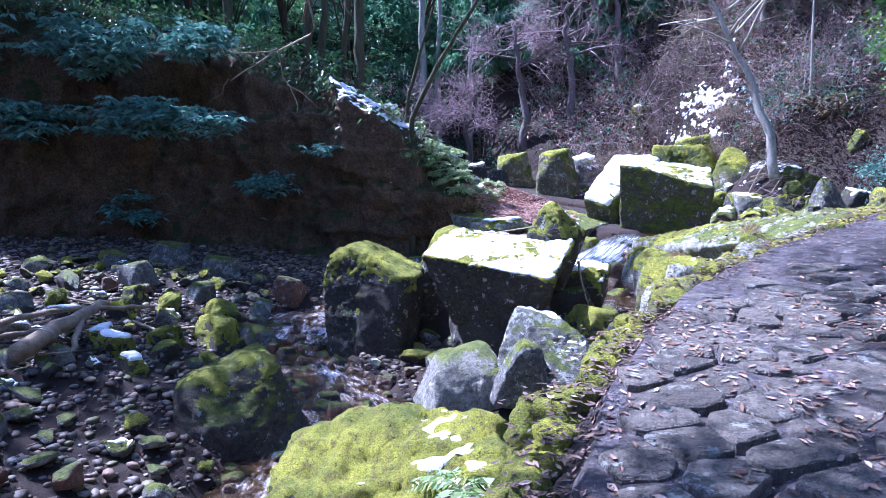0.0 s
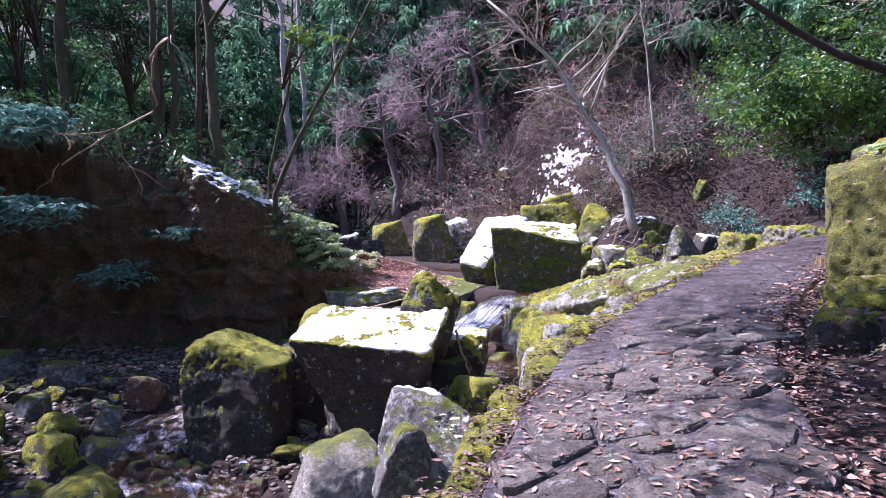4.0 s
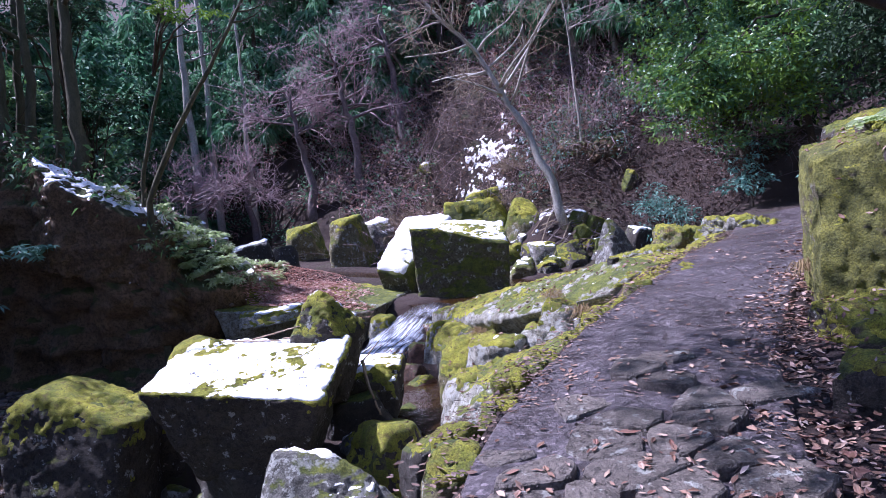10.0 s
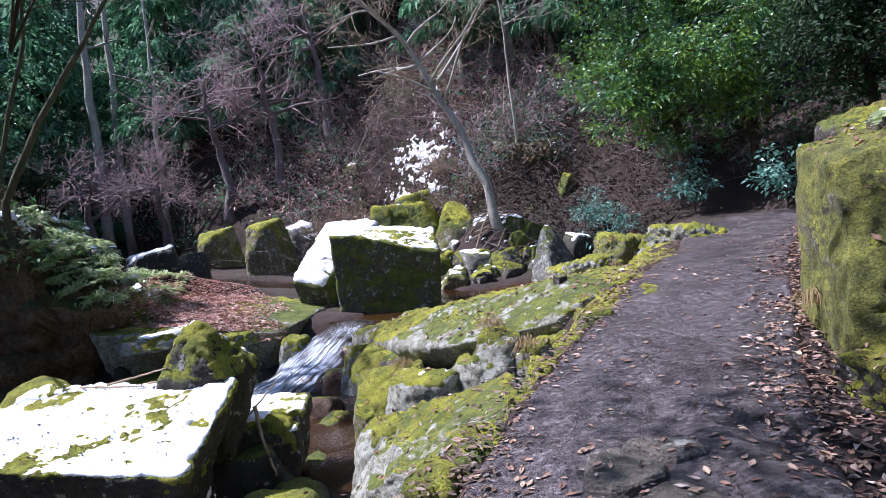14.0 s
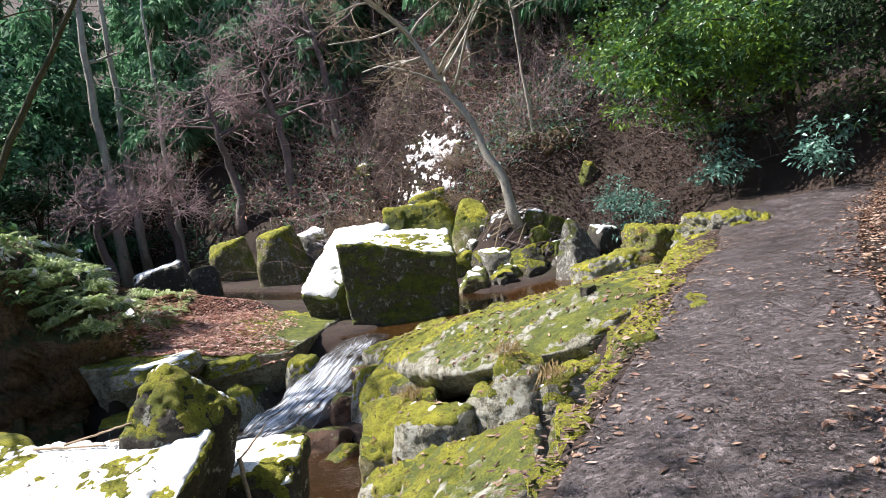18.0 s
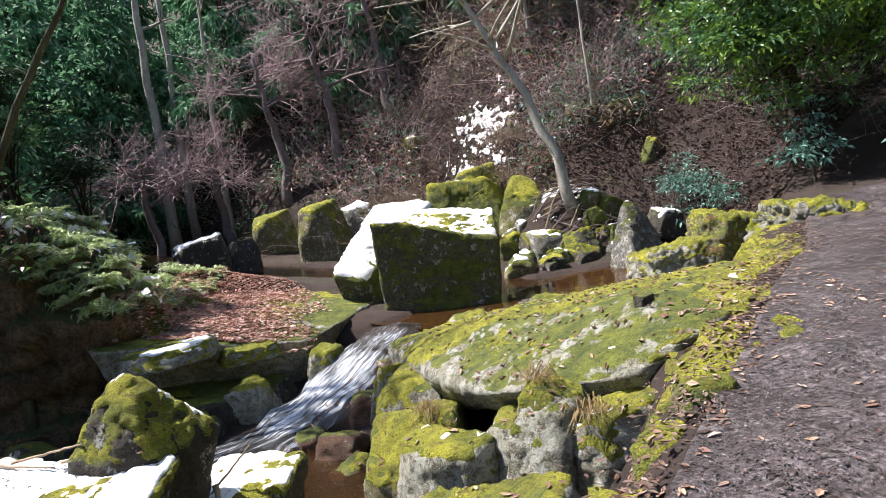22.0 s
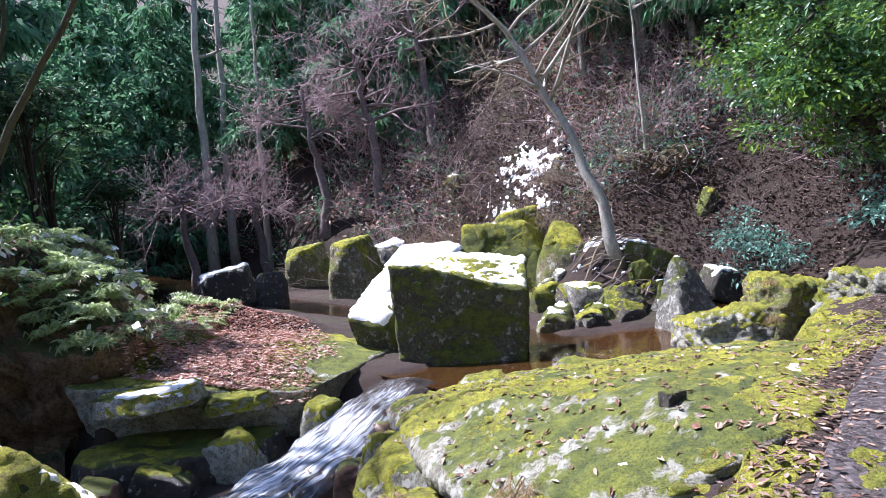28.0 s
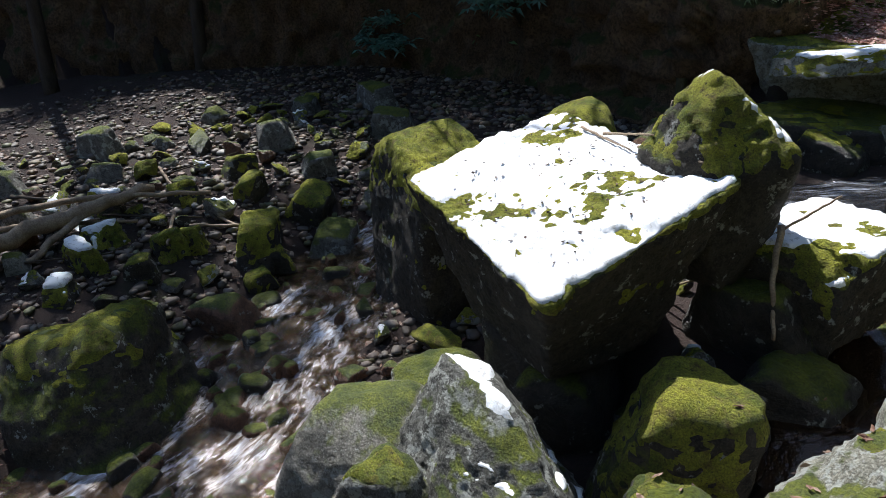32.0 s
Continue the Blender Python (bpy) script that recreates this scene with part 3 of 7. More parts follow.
def land(x, y):
    """Height of the ground."""
    x, y = np.asarray(x, float), np.asarray(y, float)
    p3 = xyz(x, y).reshape(-1, 3)
    rough = (0.10 * fbm(p3 * 0.9, 4) + 0.035 * fbm(p3 * 4.5, 3)).reshape(x.shape)
    big = (fbm(p3 * 0.16 + 9, 4)).reshape(x.shape)
    xl, xr = np.interp(y, *EDGE_L.T), np.interp(y, *EDGE_R.T)
    plane = path_plane(x, y)
    onpath = smooth01(x, xl - 0.05, xl + 0.15) * (1 - smooth01(x, xr - 0.3, xr + 0.2))
    z = path_plane(np.maximum(x, xl), y) + rough * (1 - 0.75 * onpath)
    # the bank below the path, down to gravel and water
    fall = np.maximum(xl - x, 0)
    low, wet = np.full(x.shape, 1e9), np.full(x.shape, 1e9)
    for k, line in enumerate((STREAM[:11], STREAM[9:], CASCADE, POOLS, UPSTREAM)):
        d, val, side, _ = along(line, x, y)
        gap = d - val[..., 1]
        slope = 0.10 + 0.25 * smooth01(gap, 1.5, 6) * (y > 19)
        dry = 0.06 + gap * slope
        if k == 0:
            dry = np.where((side > 0) & (x < -0.4), 0.06 + 1.0 * (1 - np.exp(-np.maximum(gap, 0) * 0.5)) + 0.01 * gap, dry)
        bed = val[..., 0] + np.where(gap < 0, np.maximum(gap, -0.5) * 0.45 - 0.03, dry)
        low = np.minimum(low, bed)
        wet = np.minimum(wet, gap)
    steep = np.interp(y, [8.2, 9.5, 11], [1.15, 0.6, 0.13])
    ledge = np.interp(y, [8.5, 10, 13], [0.0, 0.5, 0.9])
    bank = z - np.minimum(fall, ledge) * steep - 1.15 * np.maximum(fall - ledge, 0) - 0.25 * smooth01(fall, 0.15, 0.5) * smooth01(-y, -10.5, -9) - 0.05 * smooth01(fall, 0.05, 0.5) * smooth01(y, 9.5, 11)
    bank = bank - 0.55 * smooth01(fall, 0.35, 1.1) * smooth01(y, 7.2, 8.2) * (1 - smooth01(y, 10.2, 11.2))
    gravel = low + rough * 0.8 * smooth01(wet, 0, 0.6)
    z = np.where(fall > 0, np.maximum(bank, gravel), z)
    z = np.where(wet < 0.25, np.minimum(z, gravel), z)
    # rubble mound at the foot of the leaning tree
    mound = 2.1 * np.exp(-((x - 10.0) / 1.9) ** 2 - ((y - 24.3) / 1.6) ** 2)
    z = np.where((y > 21) & (x > 6), np.maximum(z, np.minimum(z + mound, 0.1 + mound)), z)
    # swell of the far slope where the snow lies
    swell = 1.3 * np.exp(-((x - 9.2) / 2.6) ** 2 - ((y - 32.2) / 2.4) ** 2)
    # the wooded spur over the left cliff
    d, _, side, go = along(CLIFF_LINE, x, y)
    behind = np.where(side < 0, d, -d)
    top = np.interp(go, [0, 1, 3.5, 6, 10, 20, 60], [1.0, 2.5, 3.9, 5.0, 5.6, 6.0, 8.0])
    drop = np.interp(go, [0, 6, 14, 24, 60], [0.75, 0.62, 0.35, 0.0, -0.2])
    spur = top - drop * np.maximum(behind - 1.3, 0) + rough * 2
    spur = spur - 3.0 * (1 - smooth01(go, 0.05, 0.8)) * smooth01(behind, 0.3, 1.2)
    z = np.where((behind > 0.45) & (x < 0.3), np.maximum(spur, z), z)
    # hillsides all round
    d, _, side, go = along(FOOT, x, y)
    out = np.where(side < 0, d, -d)
    near = np.interp(y, [2, 6, 9, 14, 22, 30], [0.55, 0.5, 0.75, 0.85, 0.75, 0.72])
    rise = np.minimum(out * near, 10 + out * 0.42)
    z = np.where(out > 0, z + rise + (rough * 2.2 + big * 0.9) * smooth01(out, 0, 4) + swell * smooth01(out, 0, 2), z)
    return z


def lz(x, y):
    return float(land(np.array([x]), np.array([y]))[0])


def spread(lo, hi, core_lo, core_hi, step, grow=1.16):
    c = list(np.arange(core_lo, core_hi + 1e-6, step))
    s = step
    a = [core_lo]
    while a[-1] > lo:
        s *= grow
        a.append(a[-1] - s)
    s = step
    b = [core_hi]
    while b[-1] < hi:
        s *= grow
        b.append(b[-1] + s)
    return np.array(a[:0:-1] + c + b[1:])


gx = spread(-260, 260, -9, 15, 0.16)
gy = spread(-200, 300, -1, 34, 0.18)
GX, GY = np.meshgrid(gx, gy)
GZ = land(GX, GY)
nx, ny = len(gx), len(gy)
idx = np.arange(nx * ny).reshape(ny, nx)
quads = np.stack([idx[:-1, :-1], idx[:-1, 1:], idx[1:, 1:], idx[1:, :-1]], -1).reshape(-1, 4)
ground = mesh_object("ground", xyz(GX, GY, 0).reshape(-1, 3) + np.c_[np.zeros((nx * ny, 2)), GZ.ravel()], quads, GROUND)
tagged(ground, "leaf-strewn forest floor rising into wooded slopes", "ground", kind="structure")


def strip(name, lo, hi, ys, lift, mat, n=22, wave=0.02):
    """A sheet between two edges over the land."""
    t = np.linspace(0, 1, n)
    X = np.array([np.interp(y, *lo.T) + t * (np.interp(y, *hi.T) - np.interp(y, *lo.T)) for y in ys])
    Y = np.repeat(np.asarray(ys)[:, None], n, 1)
    P = xyz(X, Y).reshape(-1, 3)
    w = (wave * fbm(P * 2.2, 2) + 0.004 * fbm(P * 9, 2)).reshape(X.shape)
    edge = np.minimum(t, 1 - t) * n / 3
    Z = path_plane(X, Y) + lift * np.clip(edge, -1, 1) + w - 0.12 * (1 - np.clip(edge, 0, 1))
    i = np.arange(X.size).reshape(X.shape)
    q = np.stack([i[:-1, :-1], i[:-1, 1:], i[1:, 1:], i[1:, :-1]], -1).reshape(-1, 4)
    return mesh_object(name, np.stack([X, Y, Z], -1).reshape(-1, 3), q, mat)


path = strip("path", EDGE_L, EDGE_R, np.r_[np.arange(-12, 1, 0.3), np.arange(1, 17.2, 0.07)], 0.05, PATHMAT, 60, 0.05)
tagged(path, "purplish grey trodden path of earth and leaf mulch", "path", kind="structure")


# ---------------------------------------------------------------- left cliff
def cliff(name, line, label):
    pts = np.array(line)
    run = np.r_[0, np.cumsum(np.hypot(*np.diff(pts, axis=0).T))]
    s = np.r_[np.arange(0, 24, 0.11), np.arange(24, run[-1], 1.0)]
    X, Y = np.interp(s, run, pts[:, 0]), np.interp(s, run, pts[:, 1])
    tx, ty = np.gradient(X, s), np.gradient(Y, s)
    ln = np.hypot(tx, ty)
    ox, oy = -ty / ln, tx / ln          # out of the rock, towards the stream
    top = np.interp(s, [0, 1, 3.5, 6, 10, 20, 60], [1.1, 2.65, 4.05, 5.1, 5.8, 6.2, 8.2])
    m = 72
    h = np.linspace(0, 1, m)
    Z = -1.6 + h[None] * (top[:, None] + 1.6)
    lean = 0.15 + 0.35 * h[None] ** 2 - 0.9 * smooth01(h[None], 0.86, 1.0)
    P = np.stack([np.repeat(X[:, None], m, 1), np.repeat(Y[:, None], m, 1), Z], -1)
    f = P.reshape(-1, 3)
    bulge = (0.45 * fbm(f * (0.55, 0.55, 0.4), 3) + 0.30 * (0.4 - np.abs(fbm(f * (1.5, 1.5, 0.8) + 5, 4)) * 1.6) + 0.22 * fbm(f * (3, 3, 2.0) + 5, 5) + 0.10 * fbm(f * (8, 8, 5) + 5, 3)).reshape(Z.shape)
    strata = 0.07 * np.sign(np.sin(Z * 7 + 2 * fbm(f * 0.6, 2).reshape(Z.shape)))
    o = lean * np.interp(s, [0, 2, 5], [0.25, 0.8, 1.0])[:, None] + bulge + strata * np.interp(s, [0, 3, 5], [1.3, 1.1, 0.1])[:, None] - 0.05
    P[..., 0] += ox[:, None] * o
    P[..., 1] += oy[:, None] * o
    i = np.arange(Z.size).reshape(Z.shape)
    q = np.stack([i[:-1, :-1], i[1:, :-1], i[1:, 1:], i[:-1, 1:]], -1).reshape(-1, 4)
    ob = mesh_object(name, P.reshape(-1, 3), q[:, ::-1], CLIFF)
    return tagged(ob, label, "cliff", kind="structure")


wall_cliff = cliff("cliff", CLIFF_LINE, "tall dark brown earth and rock cliff over the stream")


# ---------------------------------------------------------------- water
def ribbon(name, line, mat, label, step=0.09, n=14, wave=0.02, widen=0.25, lift=0.0, sink=0.0, ragged=0.0, riffle=0.0):
    pts = line
    run = np.r_[0, np.cumsum(np.hypot(*np.diff(pts[:, :2], axis=0).T))]
    s = np.arange(0, run[-1], step)
    X, Y, L, W = (np.interp(s, run, pts[:, k]) for k in range(4))
    ker = np.hanning(15)
    ker /= ker.sum()
    X, Y, L, W = (np.convolve(np.pad(a, 7, mode='edge'), ker, mode='valid') for a in (X, Y, L, W))
    tx, ty = np.gradient(X), np.gradient(Y)
    ln = np.maximum(np.hypot(tx, ty), 1e-6)
    t = np.linspace(-1, 1, n)
    rag = fbm(np.stack([s * 3.1, np.zeros_like(s), np.full_like(s, 4.0)], 1), 3)[:, None] * ragged
    off = t[None] * (W[:, None] + widen) * (1 + rag * np.sign(t)[None])
    P = np.stack([X[:, None] - (ty / ln)[:, None] * off, Y[:, None] + (tx / ln)[:, None] * off, np.repeat(L[:, None], n, 1)], -1)
    flat = P.reshape(-1, 3)
    P[..., 2] += lift + (wave * (fbm(flat * 2.5, 3) + 0.5 * fbm(flat * 8, 3))).reshape(P.shape[:2])
    P[..., 2] -= sink * (t[None] ** 4)
    i = np.arange(len(s) * n).reshape(len(s), n)
    q = np.stack([i[:-1, :-1], i[1:, :-1], i[1:, 1:], i[:-1, 1:]], -1).reshape(-1, 4)
    ob = mesh_object(name, P.reshape(-1, 3), q, mat)
    # the way of the flow and how white it runs: white where it drops fast, and in riffles
    steep = np.abs(np.gradient(L, s))
    broken = fbm(np.stack([s * 0.9, np.zeros_like(s), np.full_like(s, 2.0)], 1), 3)[:, None] + fbm(np.stack([np.repeat(s[:, None], n, 1).ravel() * 1.3, off.ravel() * 2.4, np.full(off.size, 7.0)], 1), 3).reshape(off.shape)
    rim = np.abs(t)[None] ** 3
    white = np.clip(steep[:, None] * 0.55, 0, 0.16) + riffle * np.clip(broken, -1, 1) - 0.14 * rim
    for key, kind, values in (("flow", 'FLOAT_VECTOR', np.stack([np.repeat(s[:, None], n, 1), off, np.zeros_like(off)], -1)), ("white", 'FLOAT', white)):
        layer_data = ob.data.attributes.new(key, kind, 'POINT').data
        layer_data.foreach_set("vector" if kind == 'FLOAT_VECTOR' else "value", np.ascontiguousarray(values, dtype=np.float32).ravel())
    return tagged(ob, label, "stream", kind="structure")


water_stream = ribbon("water_stream", STREAM[1:10], WATER, "shallow clear brown stream over stones", 0.06, 30, 0.04, 0.15, riffle=0.17)
water_basin = ribbon("water_basin", STREAM[9:], BASIN, "amber brown basin below the rock step", 0.08, 22, 0.012, 0.2, 0.004)
water_pool = ribbon("water_pool", POOLS, POOL, "still amber brown rock pool", 0.12, 16, 0.004, 0.5)
water_upstream = ribbon("water_upstream", UPSTREAM, BASIN, "quiet brown water behind the boulders", 0.15, 12, 0.006, 0.2, -0.01)
cascade = ribbon("cascade", CASCADE, FOAM, "white water sliding down a rock step", 0.035, 60, 0.05, 0.14, 0.06, 0.2, 0.3, 0.05)


# ---------------------------------------------------------------- large stones along the stream
def quad_stone(name, top, low, mat, label, grow=0.0, **kw):
    """A stone whose upper face has the four corners top (anticlockwise from the near left); low: height of its foot, or four heights."""
    top = np.array(top, float)
    mid = top.mean(0)
    foot = top.copy()
    foot[:, :2] = mid[:2] + (top[:, :2] - mid[:2]) * (1 + grow)
    foot[:, 2] = low
    return stone(name, np.r_[foot, top], mat, label, tilt=0.0, **kw)


snow_slab = quad_stone("snow_topped_boulder", [(-0.10, 10.86, 0.29), (1.92, 10.22, 0.03), (2.34, 11.68, 0.50), (0.30, 12.36, 0.60)], -0.85, ROCK_MOSS,
                       "big flat-topped block boulder under thin snow, mossy rim", -0.42, n=72, k=12, rough=0.03, seed=3, chips=0, snow=0.715, moss=0.66, snow_scale=1.5, thick=0.022)
# near-black rocks whose colour carries the shade under the snowy boulder
stone("wet_boulder", box_corners(0.35, 10.7, -1.9, 1.75, 11.9, -0.62, 20, 0.8), ROCK_DARK, "rock coloured dark for the shade under the snowy boulder", n=18, k=6, seed=4)
stone("wet_boulder", box_corners(0.0, 10.2, -1.9, 1.0, 11.0, -1.15, 40, 0.8), ROCK_DARK, "dark wet rock toned for shade at the foot of the snowy boulder", n=16, k=5, seed=6)
stone("mossy_boulder", [(1.42, 11.72, 0.66), (2.58, 11.95, 0.60), (2.08, 11.42, 0.42), (2.0, 12.5, 0.75), (1.98, 11.88, 1.15), (1.78, 12.1, 1.06), (1.8, 11.85, -0.4), (2.2, 11.8, -0.4), (2.25, 12.25, -0.4), (1.8, 12.25, -0.4)], ROCK_MOSS, "diamond-shaped mossy boulder with a snowy tip in the stream", n=34, k=9, seed=5, snow=0.66, moss=0.62, chips=3, rough=0.02, fine=0.014, tilt=0.0)
quad_stone("snowy_boulder", [(2.15, 12.0, -0.02), (2.92, 11.9, -0.08), (3.12, 12.85, -0.06), (2.3, 13.0, 0.05)], -0.8, ROCK_MOSS, "rounded boulder half under snow beside the pool", -0.3, n=28, k=5, seed=8, snow=0.74, moss=0.5, chips=3)
# again coloured dark for the shade below the boulders
stone("wet_boulder", box_corners(1.75, 11.7, -1.6, 2.9, 12.8, -0.32, 10, 0.75), ROCK_DARK, "rock coloured dark for the shade under the mossy boulders", n=16, k=5, seed=9)
stone("mossy_boulder", [(-2.0, 11.75, 0.0), (-1.42, 11.72, 0.28), (-0.2, 11.2, -0.35), (-0.25, 12.3, -0.1), (-1.3, 12.5, 0.33), (-1.95, 12.4, 0.12), (-1.75, 11.45, -1.8), (-0.4, 11.2, -1.8), (-0.3, 12.6, -1.8), (-1.75, 12.6, -1.8)], ROCK_MOSS, "dark angular mossy boulder standing in the stream", n=40, k=13, seed=13, moss=0.62, rough=0.03, chips=3, tilt=0.0, low=0.5)
stone("mossy_boulder", box_corners(-0.55, 12.2, -1.3, 0.75, 13.3, 0.58, 0, 0.5), ROCK_MOSS, "moss-covered hump behind the snowy boulder", n=20, k=3.5, seed=15, moss=0.9)
stone("lichened_boulder", [(1.42, 9.92, -0.20), (1.58, 9.98, -0.22), (2.35, 9.75, -0.60), (1.0, 9.35, -1.5), (2.3, 8.95, -1.4), (2.95, 9.7, -1.4), (1.9, 10.6, -1.5), (1.1, 10.3, -1.5)], ROCK_LICHEN, "grey lichened wedge-shaped boulder with a snow fleck", n=36, k=12, seed=21, rough=0.03, chips=2, snow=0.50, tilt=0.0)
stone("pale_boulder", box_corners(-0.25, 9.0, -2.0, 1.30, 10.15, -0.88, 25, 0.5, (0.3, 0.1)), ROCK_PALE, "smooth pale grey boulder at the water's edge", n=24, k=2.6, seed=23, rough=0.03, chips=1)
stone("small_boulder", box_corners(1.15, 9.0, -1.5, 1.85, 9.55, -0.62, 10, 0.7), ROCK_GREY, "small grey boulder with a snow fleck", n=16, k=3.5, seed=25, snow=0.25, moss=0.3)
stone("mossy_boulder", box_corners(2.05, 10.35, -1.5, 3.0, 11.2, -0.45, 35, 0.65), ROCK_MOSS, "low mossy boulder in the gap below the path", n=18, k=4, seed=27, moss=0.75)
# its dark colour also holds the shade of the gap
stone("wet_boulder", box_corners(2.3, 11.4, -1.3, 3.3, 12.1, -0.72, 15, 0.7), ROCK_DARK, "dark wet stone, toned for the shade", n=16, k=4, seed=29)
stone("dark_boulder", box_corners(-3.0, 7.6, -2.1, -1.3, 9.3, -0.85, 35, 0.72), ROCK_MOSS, "big dark river boulder with moss and a snow fleck", n=28, k=5, seed=31, moss=0.35, snow=0.22)
stone("grey_boulder", box_corners(-3.75, 7.5, -2.0, -2.85, 8.5, -1.25, 40, 0.7), ROCK_GREY, "grey weathered river boulder", n=18, k=4, seed=33)
stone("mossy_bank_rock", box_corners(-0.35, 4.3, -1.9, 1.6, 6.0, -0.33, 12, 0.8), ROCK_MOSS, "bright moss-covered rock at the path's edge", n=44, k=4.5, seed=35, moss=0.8, snow=0.32, rough=0.11, fine=0.04)

# bedrock between the path and the cascade
stone("bedrock_slab", [(4.35, 14.4, 0.10), (4.72, 12.0, 0.46), (5.42, 11.02, 0.66), (5.95, 10.85, 0.98), (6.75, 11.2, 1.08), (6.1, 11.9, 1.10), (8.3, 13.6, 0.98), (9.6, 17.4, 0.40), (6.4, 18.0, 0.10), (4.15, 16.9, 0.0), (5.05, 15.0, 0.44),
       (4.5, 14.4, -0.2), (4.95, 12.1, 0.20), (5.6, 11.2, 0.42), (6.1, 11.1, 0.3), (8.3, 13.4, -0.6), (9.6, 17.2, -0.9), (6.4, 17.9, -0.9), (4.4, 16.7, -0.9)], ROCK_SLAB, "mossy bedrock slab sloping to the pool", n=84, k=13, seed=41, rough=0.016, fine=0.035, moss=0.24, snow=0.04, chips=0, tilt=0.0, low=0.1, patchy=0.5, broad=2.0)
quad_stone("bedrock_ledge", [(4.42, 12.3, 0.16), (5.02, 10.75, 0.46), (5.9, 10.7, 0.72), (5.5, 12.4, 0.40)], -1.2, ROCK_SLAB, "rough bedrock ledge with moss and snow rim", 0.0, n=44, k=13, seed=43, rough=0.03, moss=0.42, snow=0.42, fine=0.035, chips=3)
quad_stone("bank_boulder", [(2.9, 10.2, -0.45), (4.3, 9.2, 0.42), (5.0, 10.6, 0.45), (3.9, 11.9, -0.18)], -1.4, ROCK_SLAB, "large mossy leaf-strewn boulder under the path's edge", 0.1, n=40, k=7, seed=45, moss=0.26, fine=0.04)
stone("mossy_boulder", box_corners(3.68, 12.45, -1.3, 4.75, 13.9, 0.02, -14, 0.82), ROCK_YELLOW, "orange mossy boulder beside the brown pool", n=28, k=9, seed=47, moss=0.6, rough=0.035, chips=5)
stone("mossy_boulder", box_corners(3.85, 13.9, -1.2, 4.9, 15.5, 0.02, -10, 0.8), ROCK_SLAB, "grey mossy rock beside the cascade", n=28, k=9, seed=49, moss=0.5, rough=0.035, chips=5)
quad_stone("leaf_covered_slab", [(-0.3, 17.0, 0.60), (2.9, 17.7, 0.12), (4.3, 21.0, 0.10), (-0.4, 23.0, 1.25)], -1.1, ROCK_SLAB, "low bedrock slab strewn with russet leaves", -0.25, n=56, k=12, seed=51, rough=0.02, fine=0.03, moss=0.40, snow=0.0, chips=0)
quad_stone("rock_shelf", [(0.0, 16.1, -0.30), (2.6, 16.8, -0.42), (3.0, 18.0, -0.35), (-0.2, 17.6, -0.2)], -1.3, ROCK_DARK, "dark rock shelf under the leafy slab", 0.1, n=24, k=6, seed=53, moss=0.2)
quad_stone("block_boulder", [(4.25, 19.75, 1.90), (6.78, 19.35, 1.66), (7.1, 21.0, 1.85), (4.7, 21.6, 2.05)], -0.4, ROCK_OLIVE, "great mossy block boulder capped with snow in the pool", -0.10, n=48, k=14, seed=61, rough=0.03, moss=0.5, snow=0.66, chips=1, allround=0.12, patchy=0.9)
quad_stone("leaning_slab", [(3.35, 20.6, 0.95), (4.3, 20.5, 0.55), (6.3, 23.0, 2.35), (4.6, 23.2, 2.3)], -0.2, ROCK_OLIVE, "leaning slab boulder with a snowy face", -0.25, n=26, k=10, seed=63, rough=0.03, snow=1.0, chips=2)
stone("angular_boulder", box_corners(6.35, 24.8, 0.6, 8.8, 26.6, 2.62, -8, 0.92, (-0.05, 0.1)), ROCK_OLIVE, "square mossy boulder with a light snow rim", n=24, k=9, seed=65, moss=0.7, snow=0.2, chips=3, rough=0.035)
stone("angular_boulder", np.r_[[(8.0, 24.0, 0.3), (9.9, 23.8, 0.3), (9.8, 25.4, 0.3), (8.2, 25.6, 0.3)], [(8.15, 24.3, 1.9), (9.55, 23.95, 1.95), (9.6, 25.1, 2.35), (8.75, 25.4, 2.8)]], ROCK_YELLOW, "tilted mossy boulder with one bright green face", n=24, k=7, seed=67, moss=0.7, rough=0.035)
stone("angular_boulder", box_corners(7.6, 27.2, 1.4, 9.2, 28.6, 3.15, 15, 0.8), ROCK_OLIVE, "mossy boulder behind the others", n=16, k=7, seed=68, moss=0.8, rough=0.035)
stone("angular_boulder", box_corners(2.25, 28.4, 0.4, 3.95, 30.2, 2.65, -22, 0.75, (0.0, 0.1)), ROCK_YELLOW, "yellowish angular mossy boulder", n=22, k=9, seed=69, moss=0.6, chips=6, rough=0.035)
stone("angular_boulder", box_corners(0.3, 30.8, 0.3, 2.2, 32.6, 2.6, 8, 0.85), ROCK_YELLOW, "yellowish block boulder with a snow rim", n=22, k=9, seed=71, moss=0.55, snow=0.2, rough=0.035)
stone("angular_boulder", box_corners(3.7, 29.6, 0.6, 5.0, 31.2, 2.5, 20, 0.9), ROCK_GREY, "grey boulder with a snow-covered face", n=18, k=9, seed=73, snow=0.9, rough=0.035)
stone("low_boulder", box_corners(-1.4, 26.6, 0.8, 0.3, 27.9, 1.95, 5, 0.9), ROCK_DARK, "low dark boulder under snow", n=16, k=7, seed=75, snow=0.9)
stone("low_boulder", box_corners(0.0, 27.6, 0.6, 1.1, 28.6, 1.75, 25, 0.8), ROCK_DARK, "dark angular stone by the water", n=14, k=7, seed=76)
stone("pool_boulder", box_corners(8.25, 22.3, 0.1, 9.25, 23.4, 1.08, 10, 0.75), ROCK_GREY, "grey boulder with snow beside the pool", n=16, k=5, seed=77, snow=0.55, moss=0.3)
